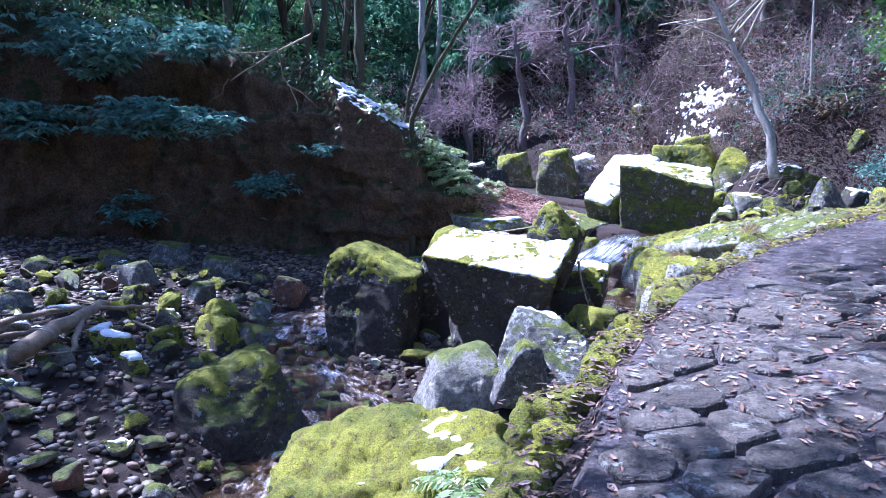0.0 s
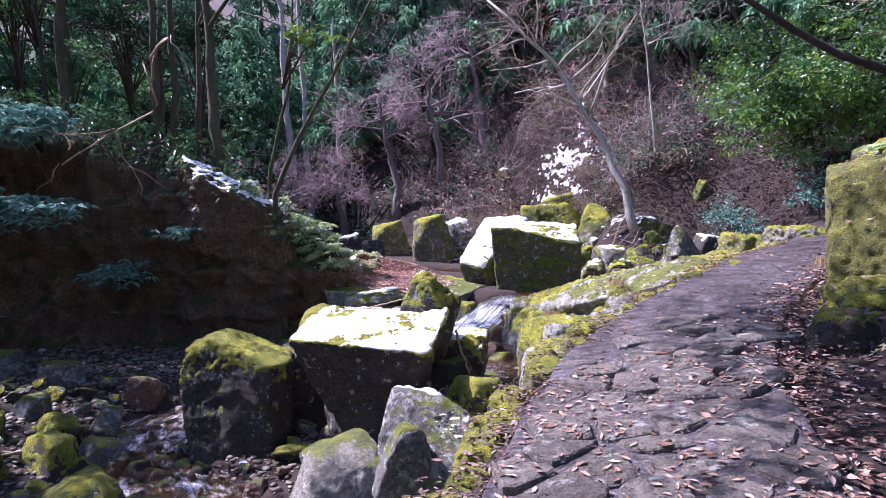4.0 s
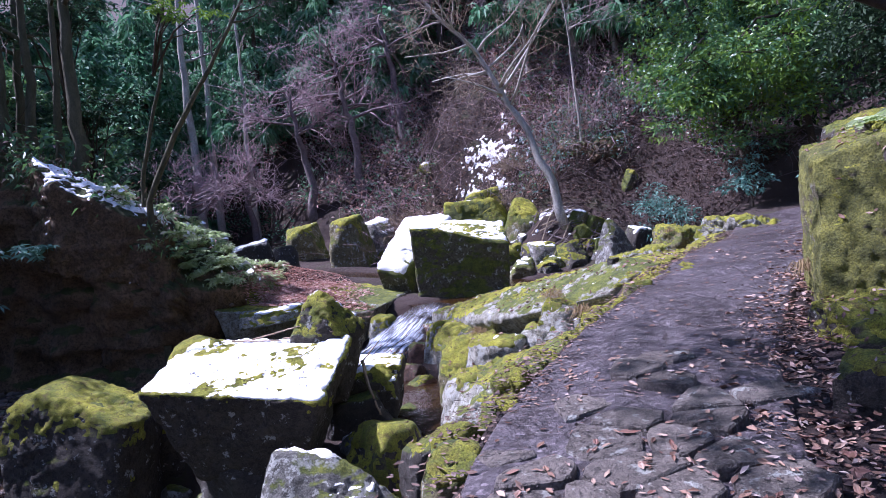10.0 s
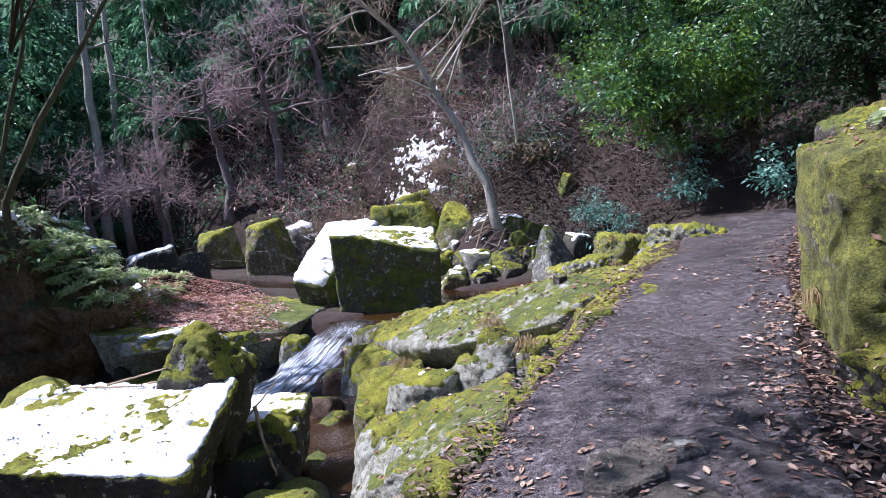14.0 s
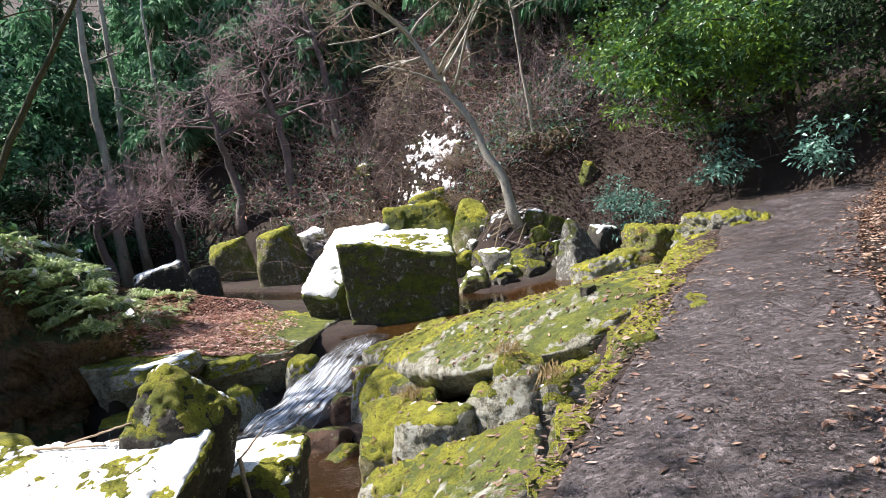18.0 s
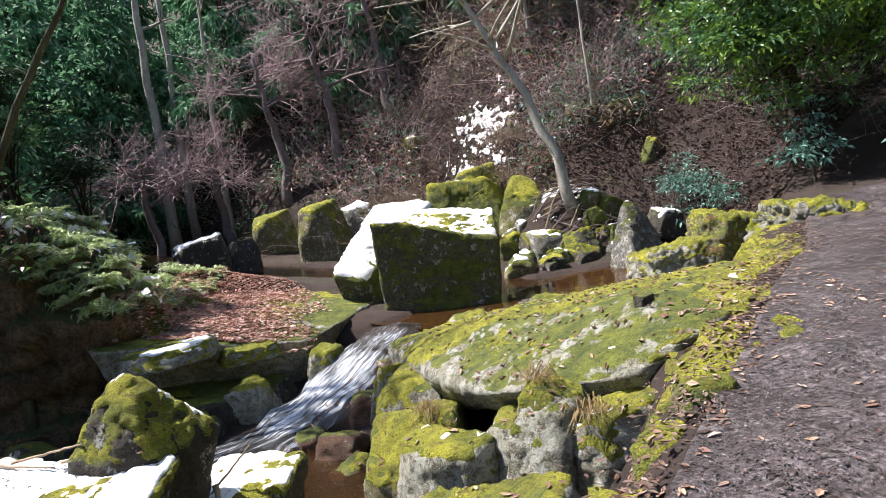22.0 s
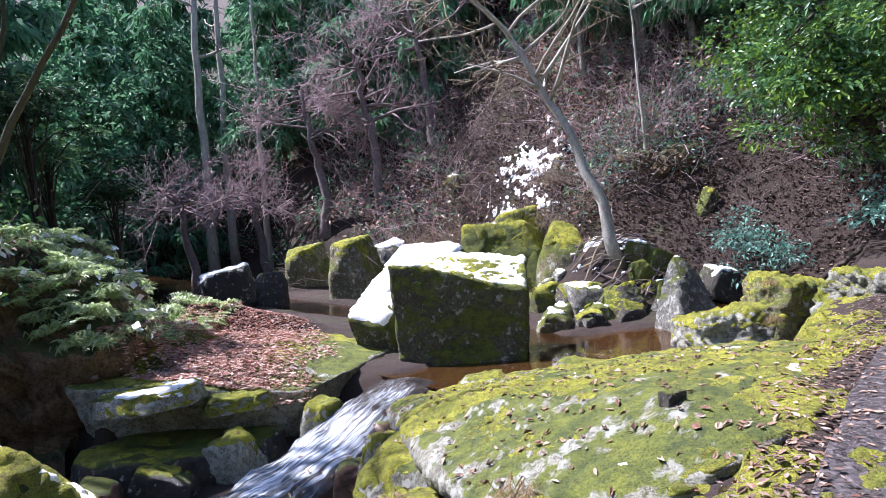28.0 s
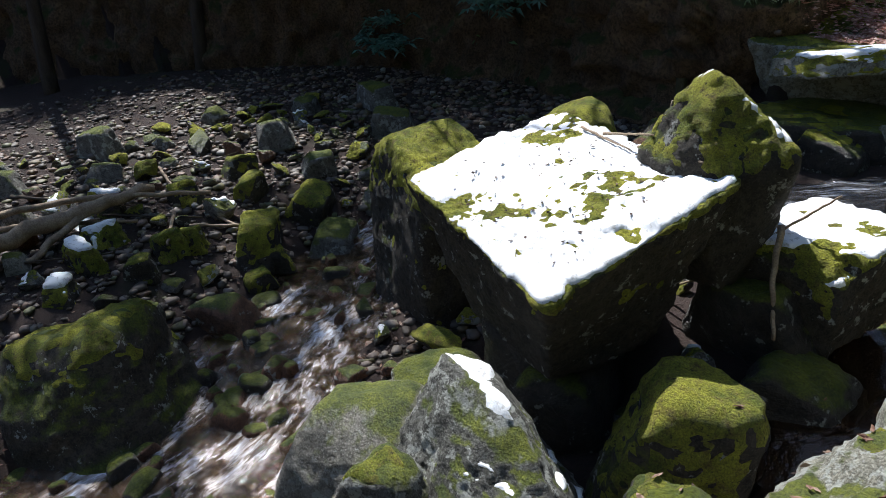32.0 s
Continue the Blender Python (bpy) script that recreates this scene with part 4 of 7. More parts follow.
stone("pool_boulder", box_corners(8.75, 22.0, 0.1, 10.0, 23.0, 0.92, 30, 0.65, (0.2, 0)), ROCK_YELLOW, "yellow mossy boulder beside the pool", n=16, k=6, seed=79, moss=0.5)
stone("pool_boulder", box_corners(9.85, 22.4, 0.1, 10.95, 23.4, 1.0, 0, 0.7), ROCK_MOSS, "mossy stone beside the pool", n=14, k=5, seed=81, moss=0.5, snow=0.2)
stone("pointed_boulder", box_corners(9.55, 20.5, 0.0, 10.85, 21.5, 1.66, 25, 0.35, (0.38, 0.1)), ROCK_GREY, "dark pointed boulder with a snowy top", n=18, k=7, seed=83, snow=0.55)
stone("pool_boulder", box_corners(11.35, 21.7, 0.5, 12.3, 22.5, 1.36, 5, 0.7), ROCK_DARK, "dark stone with a snow cap", n=14, k=5, seed=85, snow=0.8)
stone("moss_mound", box_corners(9.0, 17.5, -0.1, 10.5, 18.9, 0.74, -10, 0.85), ROCK_SLAB, "low mound thick with yellow moss", n=34, k=6, seed=87, moss=0.5, rough=0.09, fine=0.07, patchy=1.0)
stone("moss_mound", box_corners(10.0, 17.2, 0.0, 11.6, 18.8, 1.22, 20, 0.8), ROCK_YELLOW, "rounded rock thick with yellow moss", n=36, k=6, seed=89, moss=0.5, rough=0.09, fine=0.07, patchy=1.0)
stone("moss_mound", box_corners(10.3, 15.2, 0.4, 12.0, 16.8, 1.34, 20, 0.85), ROCK_SLAB, "lumpy mossy bank rock beside the path", n=40, k=6, seed=91, moss=0.5, rough=0.10, fine=0.08, patchy=1.0)
stone("mossy_pillar_rock", [(5.93, 7.72, 0.5), (6.46, 7.32, 0.5), (7.3, 8.5, 0.5), (6.75, 8.9, 0.5), (6.02, 7.78, 1.86), (6.52, 7.36, 1.92), (6.14, 7.9, 2.0), (6.62, 7.55, 2.14), (7.3, 8.5, 2.3), (6.8, 8.9, 2.2)], ROCK_PILLAR,
      "tall squared rock outcrop stained with yellow moss beside the path", "rock", n=56, k=14, seed=93, moss=0.20, chips=3, rough=0.03, fine=0.022, low=0.3, allround=0.10, tilt=0.0, patchy=0.4)
stone("rock_outcrop", [(6.9, 8.1, 0.4), (9.6, 6.6, 0.5), (10.2, 8.6, 0.8), (7.4, 9.4, 0.6), (6.95, 8.15, 2.2), (9.5, 6.6, 2.6), (10.2, 8.6, 2.9), (7.4, 9.3, 2.4)], ROCK_MOSS,
      "dark hollowed rock face beside the mossy outcrop", "rock", n=44, k=9, seed=94, moss=0.3, chips=4, rough=0.05, fine=0.05, tilt=0.0)
stone("overhanging_rock", [(6.50, 7.42, 1.90), (8.9, 5.7, 2.05), (9.6, 7.4, 2.1), (7.1, 8.6, 2.0), (6.62, 7.5, 2.2), (8.9, 5.75, 2.5), (9.6, 7.4, 2.75), (7.2, 8.6, 2.45)], ROCK_MOSS,
      "mossy rock cap overhanging a dark hollow", "rock", n=40, k=8, seed=95, moss=0.6, chips=5, rough=0.06, fine=0.05, tilt=0.0)
stone("rock_plinth", [(5.2, 6.6, 0.35), (6.2, 5.5, 0.3), (8.6, 5.6, 0.5), (7.2, 8.0, 0.5), (5.8, 7.9, 0.45), (5.35, 6.75, 0.86), (6.25, 5.75, 0.84), (8.6, 5.7, 1.1), (7.2, 8.0, 0.98), (5.85, 7.8, 0.9)], ROCK_MOSS,
      "low leaf-strewn mossy rock plinth under the outcrop", "rock", n=48, k=9, seed=96, moss=0.5, chips=7, rough=0.05, fine=0.05, tilt=0.0, patchy=1.0)
for k, (x, y, w, h, t) in enumerate(((4.95, 6.15, 0.6, 0.26, 20), (5.75, 5.6, 0.7, 0.36, 10), (5.1, 5.45, 0.5, 0.22, 70), (6.5, 5.2, 0.8, 0.5, 0))):
    z = lz(x, y)
    stone("kerb_stone", box_corners(x - w / 2, y - w * 0.38, z - 0.2, x + w / 2, y + w * 0.38, z + h, t, 0.72), ROCK_MOSS, "low mossy stone with fallen leaves beside the path", "stone", n=16, k=5, seed=500 + k, moss=0.45, group="stones beside the path")
# the earth bank under the ferns at the cliff's end
stone("fern_bank", [(-2.6, 16.9, 1.6), (0.05, 16.9, 1.05), (0.5, 17.6, 0.95), (-2.6, 17.9, 2.95), (-1.2, 17.9, 2.4), (-0.15, 18.1, 1.85), (0.5, 18.6, 1.1), (-1.5, 20.4, 2.75), (-0.1, 20.4, 1.3), (-2.6, 22.6, 2.7), (-1.0, 22.6, 1.5), (-2.6, 17.7, -1.4), (-0.4, 18.1, -1.2), (-0.9, 22.4, -1), (-2.8, 22.4, -1)],
      CLIFF, "earth bank with flecks of snow under ferns at the cliff's end", "bank", n=44, k=8, seed=57, rough=0.11, fine=0.07, chips=2, snow=0.35, moss=0.3, tilt=0.0)
# ragged rocks along the foot of the bedrock slab
for k, (x, y, z, w, h, mo) in enumerate(((4.35, 12.0, -0.25, 1.0, 0.55, 0.5), (3.75, 11.3, -0.55, 0.8, 0.5, 0.3), (4.2, 15.6, -0.4, 0.9, 0.5, 0.5), (4.6, 16.6, -0.35, 0.9, 0.45, 0.6), (5.6, 17.35, -0.15, 1.0, 0.4, 0.4), (7.2, 17.7, -0.1, 1.1, 0.35, 0.3), (3.0, 10.0, -0.9, 0.7, 0.5, 0.2), (5.0, 11.2, 0.45, 0.6, 0.3, 0.4),
                                         (1.2, 16.5, -0.75, 1.0, 0.35, 0.2), (0.2, 16.2, -0.85, 0.9, 0.4, 0.1), (2.0, 16.9, -0.5, 0.9, 0.3, 0.5), (-0.9, 16.3, -0.95, 1.1, 0.5, 0.1), (3.2, 17.5, -0.25, 0.8, 0.25, 0.6), (2.6, 11.1, -1.0, 0.6, 0.35, 0.0), (1.5, 10.9, -1.25, 0.7, 0.4, 0.0), (0.9, 17.1, 0.10, 1.5, 0.36, 0.65), (2.0, 17.45, -0.08, 1.0, 0.32, 0.6), (3.4, 15.0, -0.75, 0.8, 0.12, 0.02), (3.75, 15.8, -0.5, 0.8, 0.12, 0.02), (4.1, 16.8, -0.3, 0.8, 0.12, 0.02), (3.0, 15.4, -0.8, 0.6, 0.12, 0.02), (3.5, 14.4, -0.85, 0.7, 0.12, 0.02), (3.9, 17.3, -0.2, 0.6, 0.12, 0.02))):
    stone("ledge_rock", box_corners(x - w / 2, y - w * 0.4, z + 0.1 if mo >= 0.6 and z > -0.1 else z - 0.6, x + w / 2, y + w * 0.4, z + h, k * 37 % 90 - 30, 0.8), ROCK_SLAB if mo > 0.25 else ROCK_RED if mo == 0.02 else ROCK_DARK, "broken rock along the foot of the mossy bedrock" if mo > 0.25 else "rusty wet rock beside the white water" if mo == 0.02 else "dark wet rock beside the water", n=18, k=4.5, chips=12, tilt=4.0 if mo >= 0.6 else 13.0, seed=570 + k, moss=mo, snow=0.6 if mo == 0.65 else 0.2 if mo > 0.45 else 0.0, group="ledge rocks")
# rubble on the mound by the leaning tree
rb = np.random.RandomState(88)
for k in range(34):
    x, y = rb.uniform(7.9, 11.6), rb.uniform(21.9, 24.2)
    w = rb.uniform(0.35, 0.95)
    z = lz(x, y)
    stone("rubble_stone", box_corners(x - w / 2, y - w * 0.4, z - 0.25, x + w / 2, y + w * 0.4, z + w * 0.4, rb.uniform(0, 180), 0.75), (ROCK_OLIVE, ROCK_YELLOW, ROCK_DARK, ROCK_GREY)[k % 4], "angular snow-flecked stone in the rubble by the pool" if k % 2 else "angular mossy stone in the rubble by the pool", "stone", n=12, k=9, seed=880 + k,
          moss=0.0 if k % 2 else 0.45, snow=0.6 if k % 2 else 0.0, tilt=22.0, group="rubble stones")
# mossy stones along the path's outer edge
rk5 = np.random.RandomState(55)
yk = 3.6
while yk < 10.4:
    w = rk5.uniform(0.34, 0.62)
    x = float(np.interp(yk, *EDGE_L.T)) - rk5.uniform(0.02, 0.2)
    z = float(path_plane(np.array(x + 0.2), np.array(yk)))
    stone("edge_stone", box_corners(x - w * 0.36, yk - w / 2, z - 0.45, x + w * 0.36, yk + w / 2, z + rk5.uniform(-0.07, 0.04), rk5.uniform(-45, -10), 0.8), ROCK_YELLOW, "moss-grown edging stone of the path", "stone", n=14, k=4, seed=int(yk * 100),
          moss=rk5.uniform(0.4, 0.85), group="edging stones", low=0.4)
    yk += w * 0.82
for k in range(16):
    yk = rk5.uniform(4.0, 9.6)
    x = float(np.interp(yk, *EDGE_L.T)) - rk5.uniform(0.45, 0.95)
    w = rk5.uniform(0.35, 0.7)
    z = lz(x, yk)
    stone("bank_stone", box_corners(x - w / 2, yk - w * 0.4, z - 0.3, x + w / 2, yk + w * 0.4, z + w * 0.45, rk5.uniform(0, 90), 0.7), ROCK_MOSS, "mossy stone in the bank below the path", "stone", n=14, k=4, seed=600 + k, moss=0.6, group="bank stones")


# ---------------------------------------------------------------- plants
class Bag:
    """Collects pieces of one mesh."""

    def __init__(self):
        self.v, self.f, self.n = [], [], 0

    def add(self, v, f):
        self.v.append(np.asarray(v, float))
        self.f.extend([[i + self.n for i in q] for q in (f.tolist() if hasattr(f, "tolist") else f)])
        self.n += len(v)

    def tube(self, pts, radii, sides=6):
        pts = np.asarray(pts, float)
        radii = np.asarray(radii, float)
        d = np.gradient(pts, axis=0)
        d /= np.maximum(np.linalg.norm(d, axis=1)[:, None], 1e-9)
        ref = np.array((0.31, 0.17, 0.93)) if abs(d[0][2]) < 0.8 else np.array((0.93, 0.31, 0.17))
        a = np.cross(d, ref)
        a /= np.maximum(np.linalg.norm(a, axis=1)[:, None], 1e-9)
        b = np.cross(d, a)
        t = np.arange(sides) * 2 * np.pi / sides
        ring = pts[:, None] + radii[:, None, None] * (np.cos(t)[None, :, None] * a[:, None] + np.sin(t)[None, :, None] * b[:, None])
        m = len(pts)
        i = np.arange(m * sides).reshape(m, sides)
        q = np.stack([i[:-1], np.roll(i[:-1], -1, 1), np.roll(i[1:], -1, 1), i[1:]], -1).reshape(-1, 4)
        self.add(ring.reshape(-1, 3), q.tolist() + [list(range(sides))[::-1], [int(k) for k in i[-1]]])

    def leaves(self, at, way, size, wide=0.42, rs=None, droop=0.25):
        """A bent leaf blade of two faces at each place."""
        at, way = np.asarray(at, float), np.asarray(way, float)
        way = way / np.maximum(np.linalg.norm(way, axis=1)[:, None], 1e-9)
        side = np.cross(way, rs.normal(size=at.shape))
        side /= np.maximum(np.linalg.norm(side, axis=1)[:, None], 1e-9)
        size = np.broadcast_to(np.asarray(size, float), (len(at),))[:, None]
        mid = at + way * size * 0.5
        tip = at + way * size
        tip = tip - np.array((0, 0, 1)) * size * droop
        v = np.stack([at, mid + side * size * wide / 2, tip, mid - side * size * wide / 2], 1).reshape(-1, 3)
        i = np.arange(len(at))[:, None] * 4
        self.add(v, np.concatenate([i, i + 1, i + 2, i + 3], 1))

    def mesh(self, name, mat, parent=None, label="", smooth=True):
        return mesh_object(name, np.concatenate(self.v), self.f, mat, parent, label, smooth)


def wander(rs, start, way, length, steps, jitter=0.12, lift=0.0):
    p, d = np.array(start, float), np.array(way, float)
    d /= np.linalg.norm(d)
    out = [p.copy()]
    for _ in range(steps):
        d = d + rs.normal(size=3) * jitter + (0, 0, lift)
        d /= np.linalg.norm(d)
        p = p + d * length / steps
        out.append(p.copy())
    return np.array(out)


def forks(rs, line, r0, depth, spec, out):
    """Side branches off a line, again and again. spec: for each depth count, length, spread, lift, jitter."""
    if depth >= len(spec):
        return
    count, length, spreadout, lift, jitter = spec[depth]
    for _ in range(count):
        t = rs.uniform(0.25, 1.0)
        k = t * (len(line) - 1)
        i = min(int(k), len(line) - 2)
        at = line[i] + (k - i) * (line[i + 1] - line[i])
        d = line[i + 1] - line[i]
        d = d / max(np.linalg.norm(d), 1e-9)
        s = rs.normal(size=3)
        s -= s @ d * d
        s /= np.linalg.norm(s)
        way = d * (1 - spreadout) + s * spreadout + (0, 0, lift)
        ln = length * rs.uniform(0.6, 1.25) * (1.15 - 0.5 * t)
        sub = wander(rs, at, way, ln, 5, jitter, lift * 0.3)
        r = r0 * (1 - 0.65 * t) * 0.6
        out.append((depth, sub, r))
        forks(rs, sub, r, depth + 1, spec, out)


def bare_tree(name, label, at, trunk, r0, spec, seed, bark, twig, least=0.008, category="tree"):
    """A leafless tree: trunk, each main limb, and the fine twigs."""
    rs = np.random.RandomState(seed)
    ob = thing(name, label, category, at)
    pts = np.array(trunk, float)
    tt = np.linspace(0, 1, len(pts))
    fine = np.linspace(0, 1, 16)
    pts = np.stack([np.interp(fine, tt, pts[:, k]) for k in range(3)], 1) + rs.normal(size=(16, 3)) * r0 * 0.25
    rad = r0 * (1.0 - 0.72 * fine) * (1 + 0.35 * np.exp(-fine * 14))
    b = Bag()
    b.tube(pts, rad, 10)
    b.mesh("trunk", bark, ob)
    out = []
    forks(rs, pts[5:], r0 * 0.75, 0, spec, out)
    tw = Bag()
    for depth, line, r in out:
        radii = np.maximum(r * np.linspace(1, 0.3, len(line)), least * 0.6)
        if depth == 0:
            l = Bag()
            l.tube(line, np.maximum(radii, least), 6)
            l.mesh("limb", bark, ob)
        else:
            tw.tube(line, np.maximum(radii, least * 0.6), 3)
    if tw.n:
        tagged(tw.mesh("twig_mass", twig, ob, "fine bare twigs"), kind="stuff")
    return ob


def ellipsoid(rs, n, radii, shell=0.55):
    d = rs.normal(size=(n, 3))
    d /= np.linalg.norm(d, axis=1)[:, None]
    r = rs.uniform(shell, 1.0, n)[:, None]
    return d * r * np.array(radii), d


def leafy_tree(name, label, at, trunk, r0, clumps, leaf, mat, bark, seed, each=90, category="tree", flat=0.35, patch=None):
    """A broadleaf tree: trunk, a limb to every clump of leaves. clumps: x, y, z, radius."""
    rs = np.random.RandomState(seed)
    ob = thing(name, label, category, at)
    b = Bag()
    pts = np.array(trunk, float)
    fine = np.linspace(0, 1, 12)
    pts = np.stack([np.interp(fine, np.linspace(0, 1, len(pts)), pts[:, k]) for k in range(3)], 1)
    b.tube(pts, r0 * (1 - 0.7 * fine), 9)
    b.mesh("trunk", bark, ob)
    crown, bright = Bag(), Bag()
    for k, (cx, cy, cz, cr) in enumerate(clumps):
        c = np.array((cx, cy, cz))
        root = pts[np.linalg.norm(pts - c, axis=1).argmin()]
        mid = (root + c) / 2 + rs.normal(size=3) * 0.15 * cr
        l = Bag()
        l.tube(np.array([root, mid, c]), np.array([r0 * 0.35, r0 * 0.25, r0 * 0.12]), 5)
        l.mesh("limb", bark, ob)
        n = int(each * cr * cr)
        tips, d = ellipsoid(rs, max(6, n // 9), (cr, cr, cr * 0.6), 0.35)
        for tp, dd in zip(tips, d):
            m = 9
            at3 = c + tp + rs.normal(size=(m, 3)) * leaf * 0.9 * (1, 1, 0.45)
            way = dd * 0.8 + rs.normal(size=(m, 3)) * (0.8, 0.8, flat)
            (bright if patch and rs.rand() < patch else crown).leaves(at3, way, leaf * rs.uniform(0.7, 1.25, m), 0.42, rs)
    tagged(crown.mesh("crown", mat, ob, smooth=False), kind="stuff")
    if bright.n:
        tagged(bright.mesh("young_leaves", LEAF_BRIGHT, ob, "bright yellow-green leaves", smooth=False), kind="stuff")
    return ob


def conifer(name, label, seed, height=15.0, base=0.35, reach=2.4, r0=0.19, sprays=900):
    """A cedar with a straight bare lower trunk and drooping sprays, at the origin."""
    rs = np.random.RandomState(seed)
    ob = thing(name, label, "tree")
    b = Bag()
    z = np.linspace(-0.6, height, 14)
    b.tube(np.stack([0.05 * np.sin(z * 0.5 + seed), 0.05 * np.cos(z * 0.4), z], 1), np.maximum(r0 * (1 - (z + 0.6) / (height + 0.6) * 0.92), 0.015), 9)
    b.mesh("trunk", BARK_BROWN, ob)
    br, cr = Bag(), Bag()
    n = 96
    for k in range(n):
        h = height * (base + (0.98 - base) * (k + rs.rand()) / n)
        ln = reach * (1 - (h / height - base) / (1.02 - base)) ** 0.7 * rs.uniform(0.6, 1.1) + 0.25
        a = rs.uniform(0, 2 * np.pi)
        way = np.array((math.cos(a), math.sin(a), 0.15))
        line = wander(rs, (0, 0, h), way, ln, 5, 0.10, -0.07)
        br.tube(line, np.linspace(0.025, 0.006, 6), 3)
        m = max(4, int(sprays / n * ln / reach * 1.6))
        t = rs.uniform(0.2, 1.0, m) * 5
        i = np.minimum(t.astype(int), 4)
        at3 = line[i] + (t - i)[:, None] * (line[i + 1] - line[i]) + rs.normal(size=(m, 3)) * 0.10
        for q in range(4):
            way3 = way * 0.5 + rs.normal(size=(m, 3)) * 0.55 - (0, 0, 0.45)
            cr.leaves(at3 + rs.normal(size=(m, 3)) * 0.09, way3, rs.uniform(0.26, 0.58, m), 0.30, rs, 0.35)
    tagged(br.mesh("branch_mass", BARK_BROWN, ob), kind="stuff")
    tagged(cr.mesh("crown", CONIFER, ob, smooth=False), kind="stuff")
    return ob


# far woods on the slopes
rs = np.random.RandomState(5)
cedars = [conifer("cedar", "tall dark green cedar with drooping sprays on the slope", 3, 16, 0.06, 2.9, 0.2, 2700),
          conifer("cedar", "tall dark green cedar with drooping sprays on the slope", 9, 12, 0.05, 2.9, 0.17, 2700),
          conifer("cedar", "tall dark green cedar with drooping sprays on the slope", 14, 19, 0.25, 2.6, 0.22, 2300)]
CEDAR_AT = [(0.5, 43.5), (2.6, 40.5), (5.2, 42.0), (-1.6, 46), (7.6, 40.0), (10.2, 42.5), (-6.5, 46), (-9.5, 42.5), (-12.5, 46), (13.2, 39), (16.5, 36), (4.0, 48), (10, 49), (-4, 51), (17, 43),
            (19, 31), (22, 27), (20.5, 36), (24, 33), (-16, 41), (-19, 47), (-9.5, 38.5), (-15, 38), (21, 21.5), (25, 24), (22.5, 15), (27, 18), (18.5, 26), (15.2, 31.5), (12.6, 34.5), (28, 30), (14, 46), (-0.5, 39.5), (3.6, 37.6), (6.4, 36.6), (9.2, 36.8), (12.2, 31.8), (-6.8, 41.5), (1.4, 50), (7, 45), (-12, 50), (20, 47), (16.5, 28.5), (17.8, 23.6), (-24, 38), (-15, 26), (-18.5, 24), (-12.5, 29), (-20, 19.5), (-17, 30), (-10, 32), (-22, 27), (-27, 9), (-23, 4), (-30, 0), (-25, -8), (9, 0), (12, 4), (10, -6), (16, 9), (20, 3), (8, -14), (0, -30), (-12, -30), (-22, -20)]
for k, (x, y) in enumerate(CEDAR_AT):
    m = pose(x, y, lz(x, y) - 0.1, 0, 0, rs.uniform(0, 360)) @ Matrix.Scale(1.15 if x < -5 else 1.0, 4)
    s = cedars[k % 3]
    if k < 3:
        s.matrix_basis = m
    else:
        copy_thing(s, m).scale = m.to_scale()

# straight bare trunks at the back of the valley
for x, y, h, r, tilt in ((-4.0, 39.2, 21, 0.26, -0.4), (-3.2, 39.8, 22, 0.2, -0.2), (-1.2, 37.6, 13, 0.17, 0.0), (-8.8, 37.0, 5, 0.16, 0.9)):
    z = lz(x, y)
    bare_tree("tall_trunk", "tall straight pale grey forest trunk", (x, y, z), [(x, y, z - 0.4), (x + tilt * 0.5, y, z + h * 0.5), (x + tilt, y, z + h)], r,
              [(9, 2.6, 0.85, 0.0, 0.12), (5, 0.9, 0.7, 0.0, 0.15)], int(abs(x * 31) + y), BARK_PALE, BARK_TWIG, 0.012)

# maples and thin saplings on the far slope
for x, y, h, w, seed in ((4.1, 33.6, 6.2, 3.2, 4), (-1.0, 36.2, 5.0, 2.6, 8), (1.8, 34.8, 5.6, 2.9, 12), (6.4, 34.4, 6.0, 3.0, 16), (-3.4, 34.2, 5.0, 2.6, 21), (10.9, 33.8, 7.0, 3.2, 24), (8.2, 36.5, 7.0, 3.0, 27), (12.6, 36.0, 7.5, 3.2, 29)):
    z = lz(x, y)
    bare_tree("bare_maple", "leafless maple with a wide fan of pinkish twigs", (x, y, z), [(x, y, z - 0.4), (x - 0.1, y, z + 2.2), (x - 0.4, y - 0.2, z + 4.2), (x - 0.7, y - 0.3, z + h)], 0.22,
              [(14, w, 0.86, 0.03, 0.11), (8, 1.7, 0.6, 0.02, 0.16), (7, 0.9, 0.6, 0.02, 0.2)], seed, BARK_TWIG, BARK_PINK, 0.010)
for x, y, h, r in ((14.1, 31.0, 11, 0.16), (15.05, 31.2, 10, 0.12), (15.4, 29.8, 10, 0.13), (13.8, 32.6, 9, 0.12), (12.4, 27.2, 8, 0.06), (11.8, 31.0, 9, 0.08)):
    z = lz(x, y)
    bare_tree("sapling", "slender grey leafless tree on the slope", (x, y, z), [(x, y, z - 0.3), (x - 0.15, y, z + h * 0.5), (x - 0.4, y, z + h)], r,
              [(14, 3.0, 0.85, 0.02, 0.10), (7, 1.4, 0.55, 0.0, 0.14), (5, 0.7, 0.5, -0.02, 0.18)], int(x * 17 + y), BARK_PALE, BARK_PINK, 0.009)
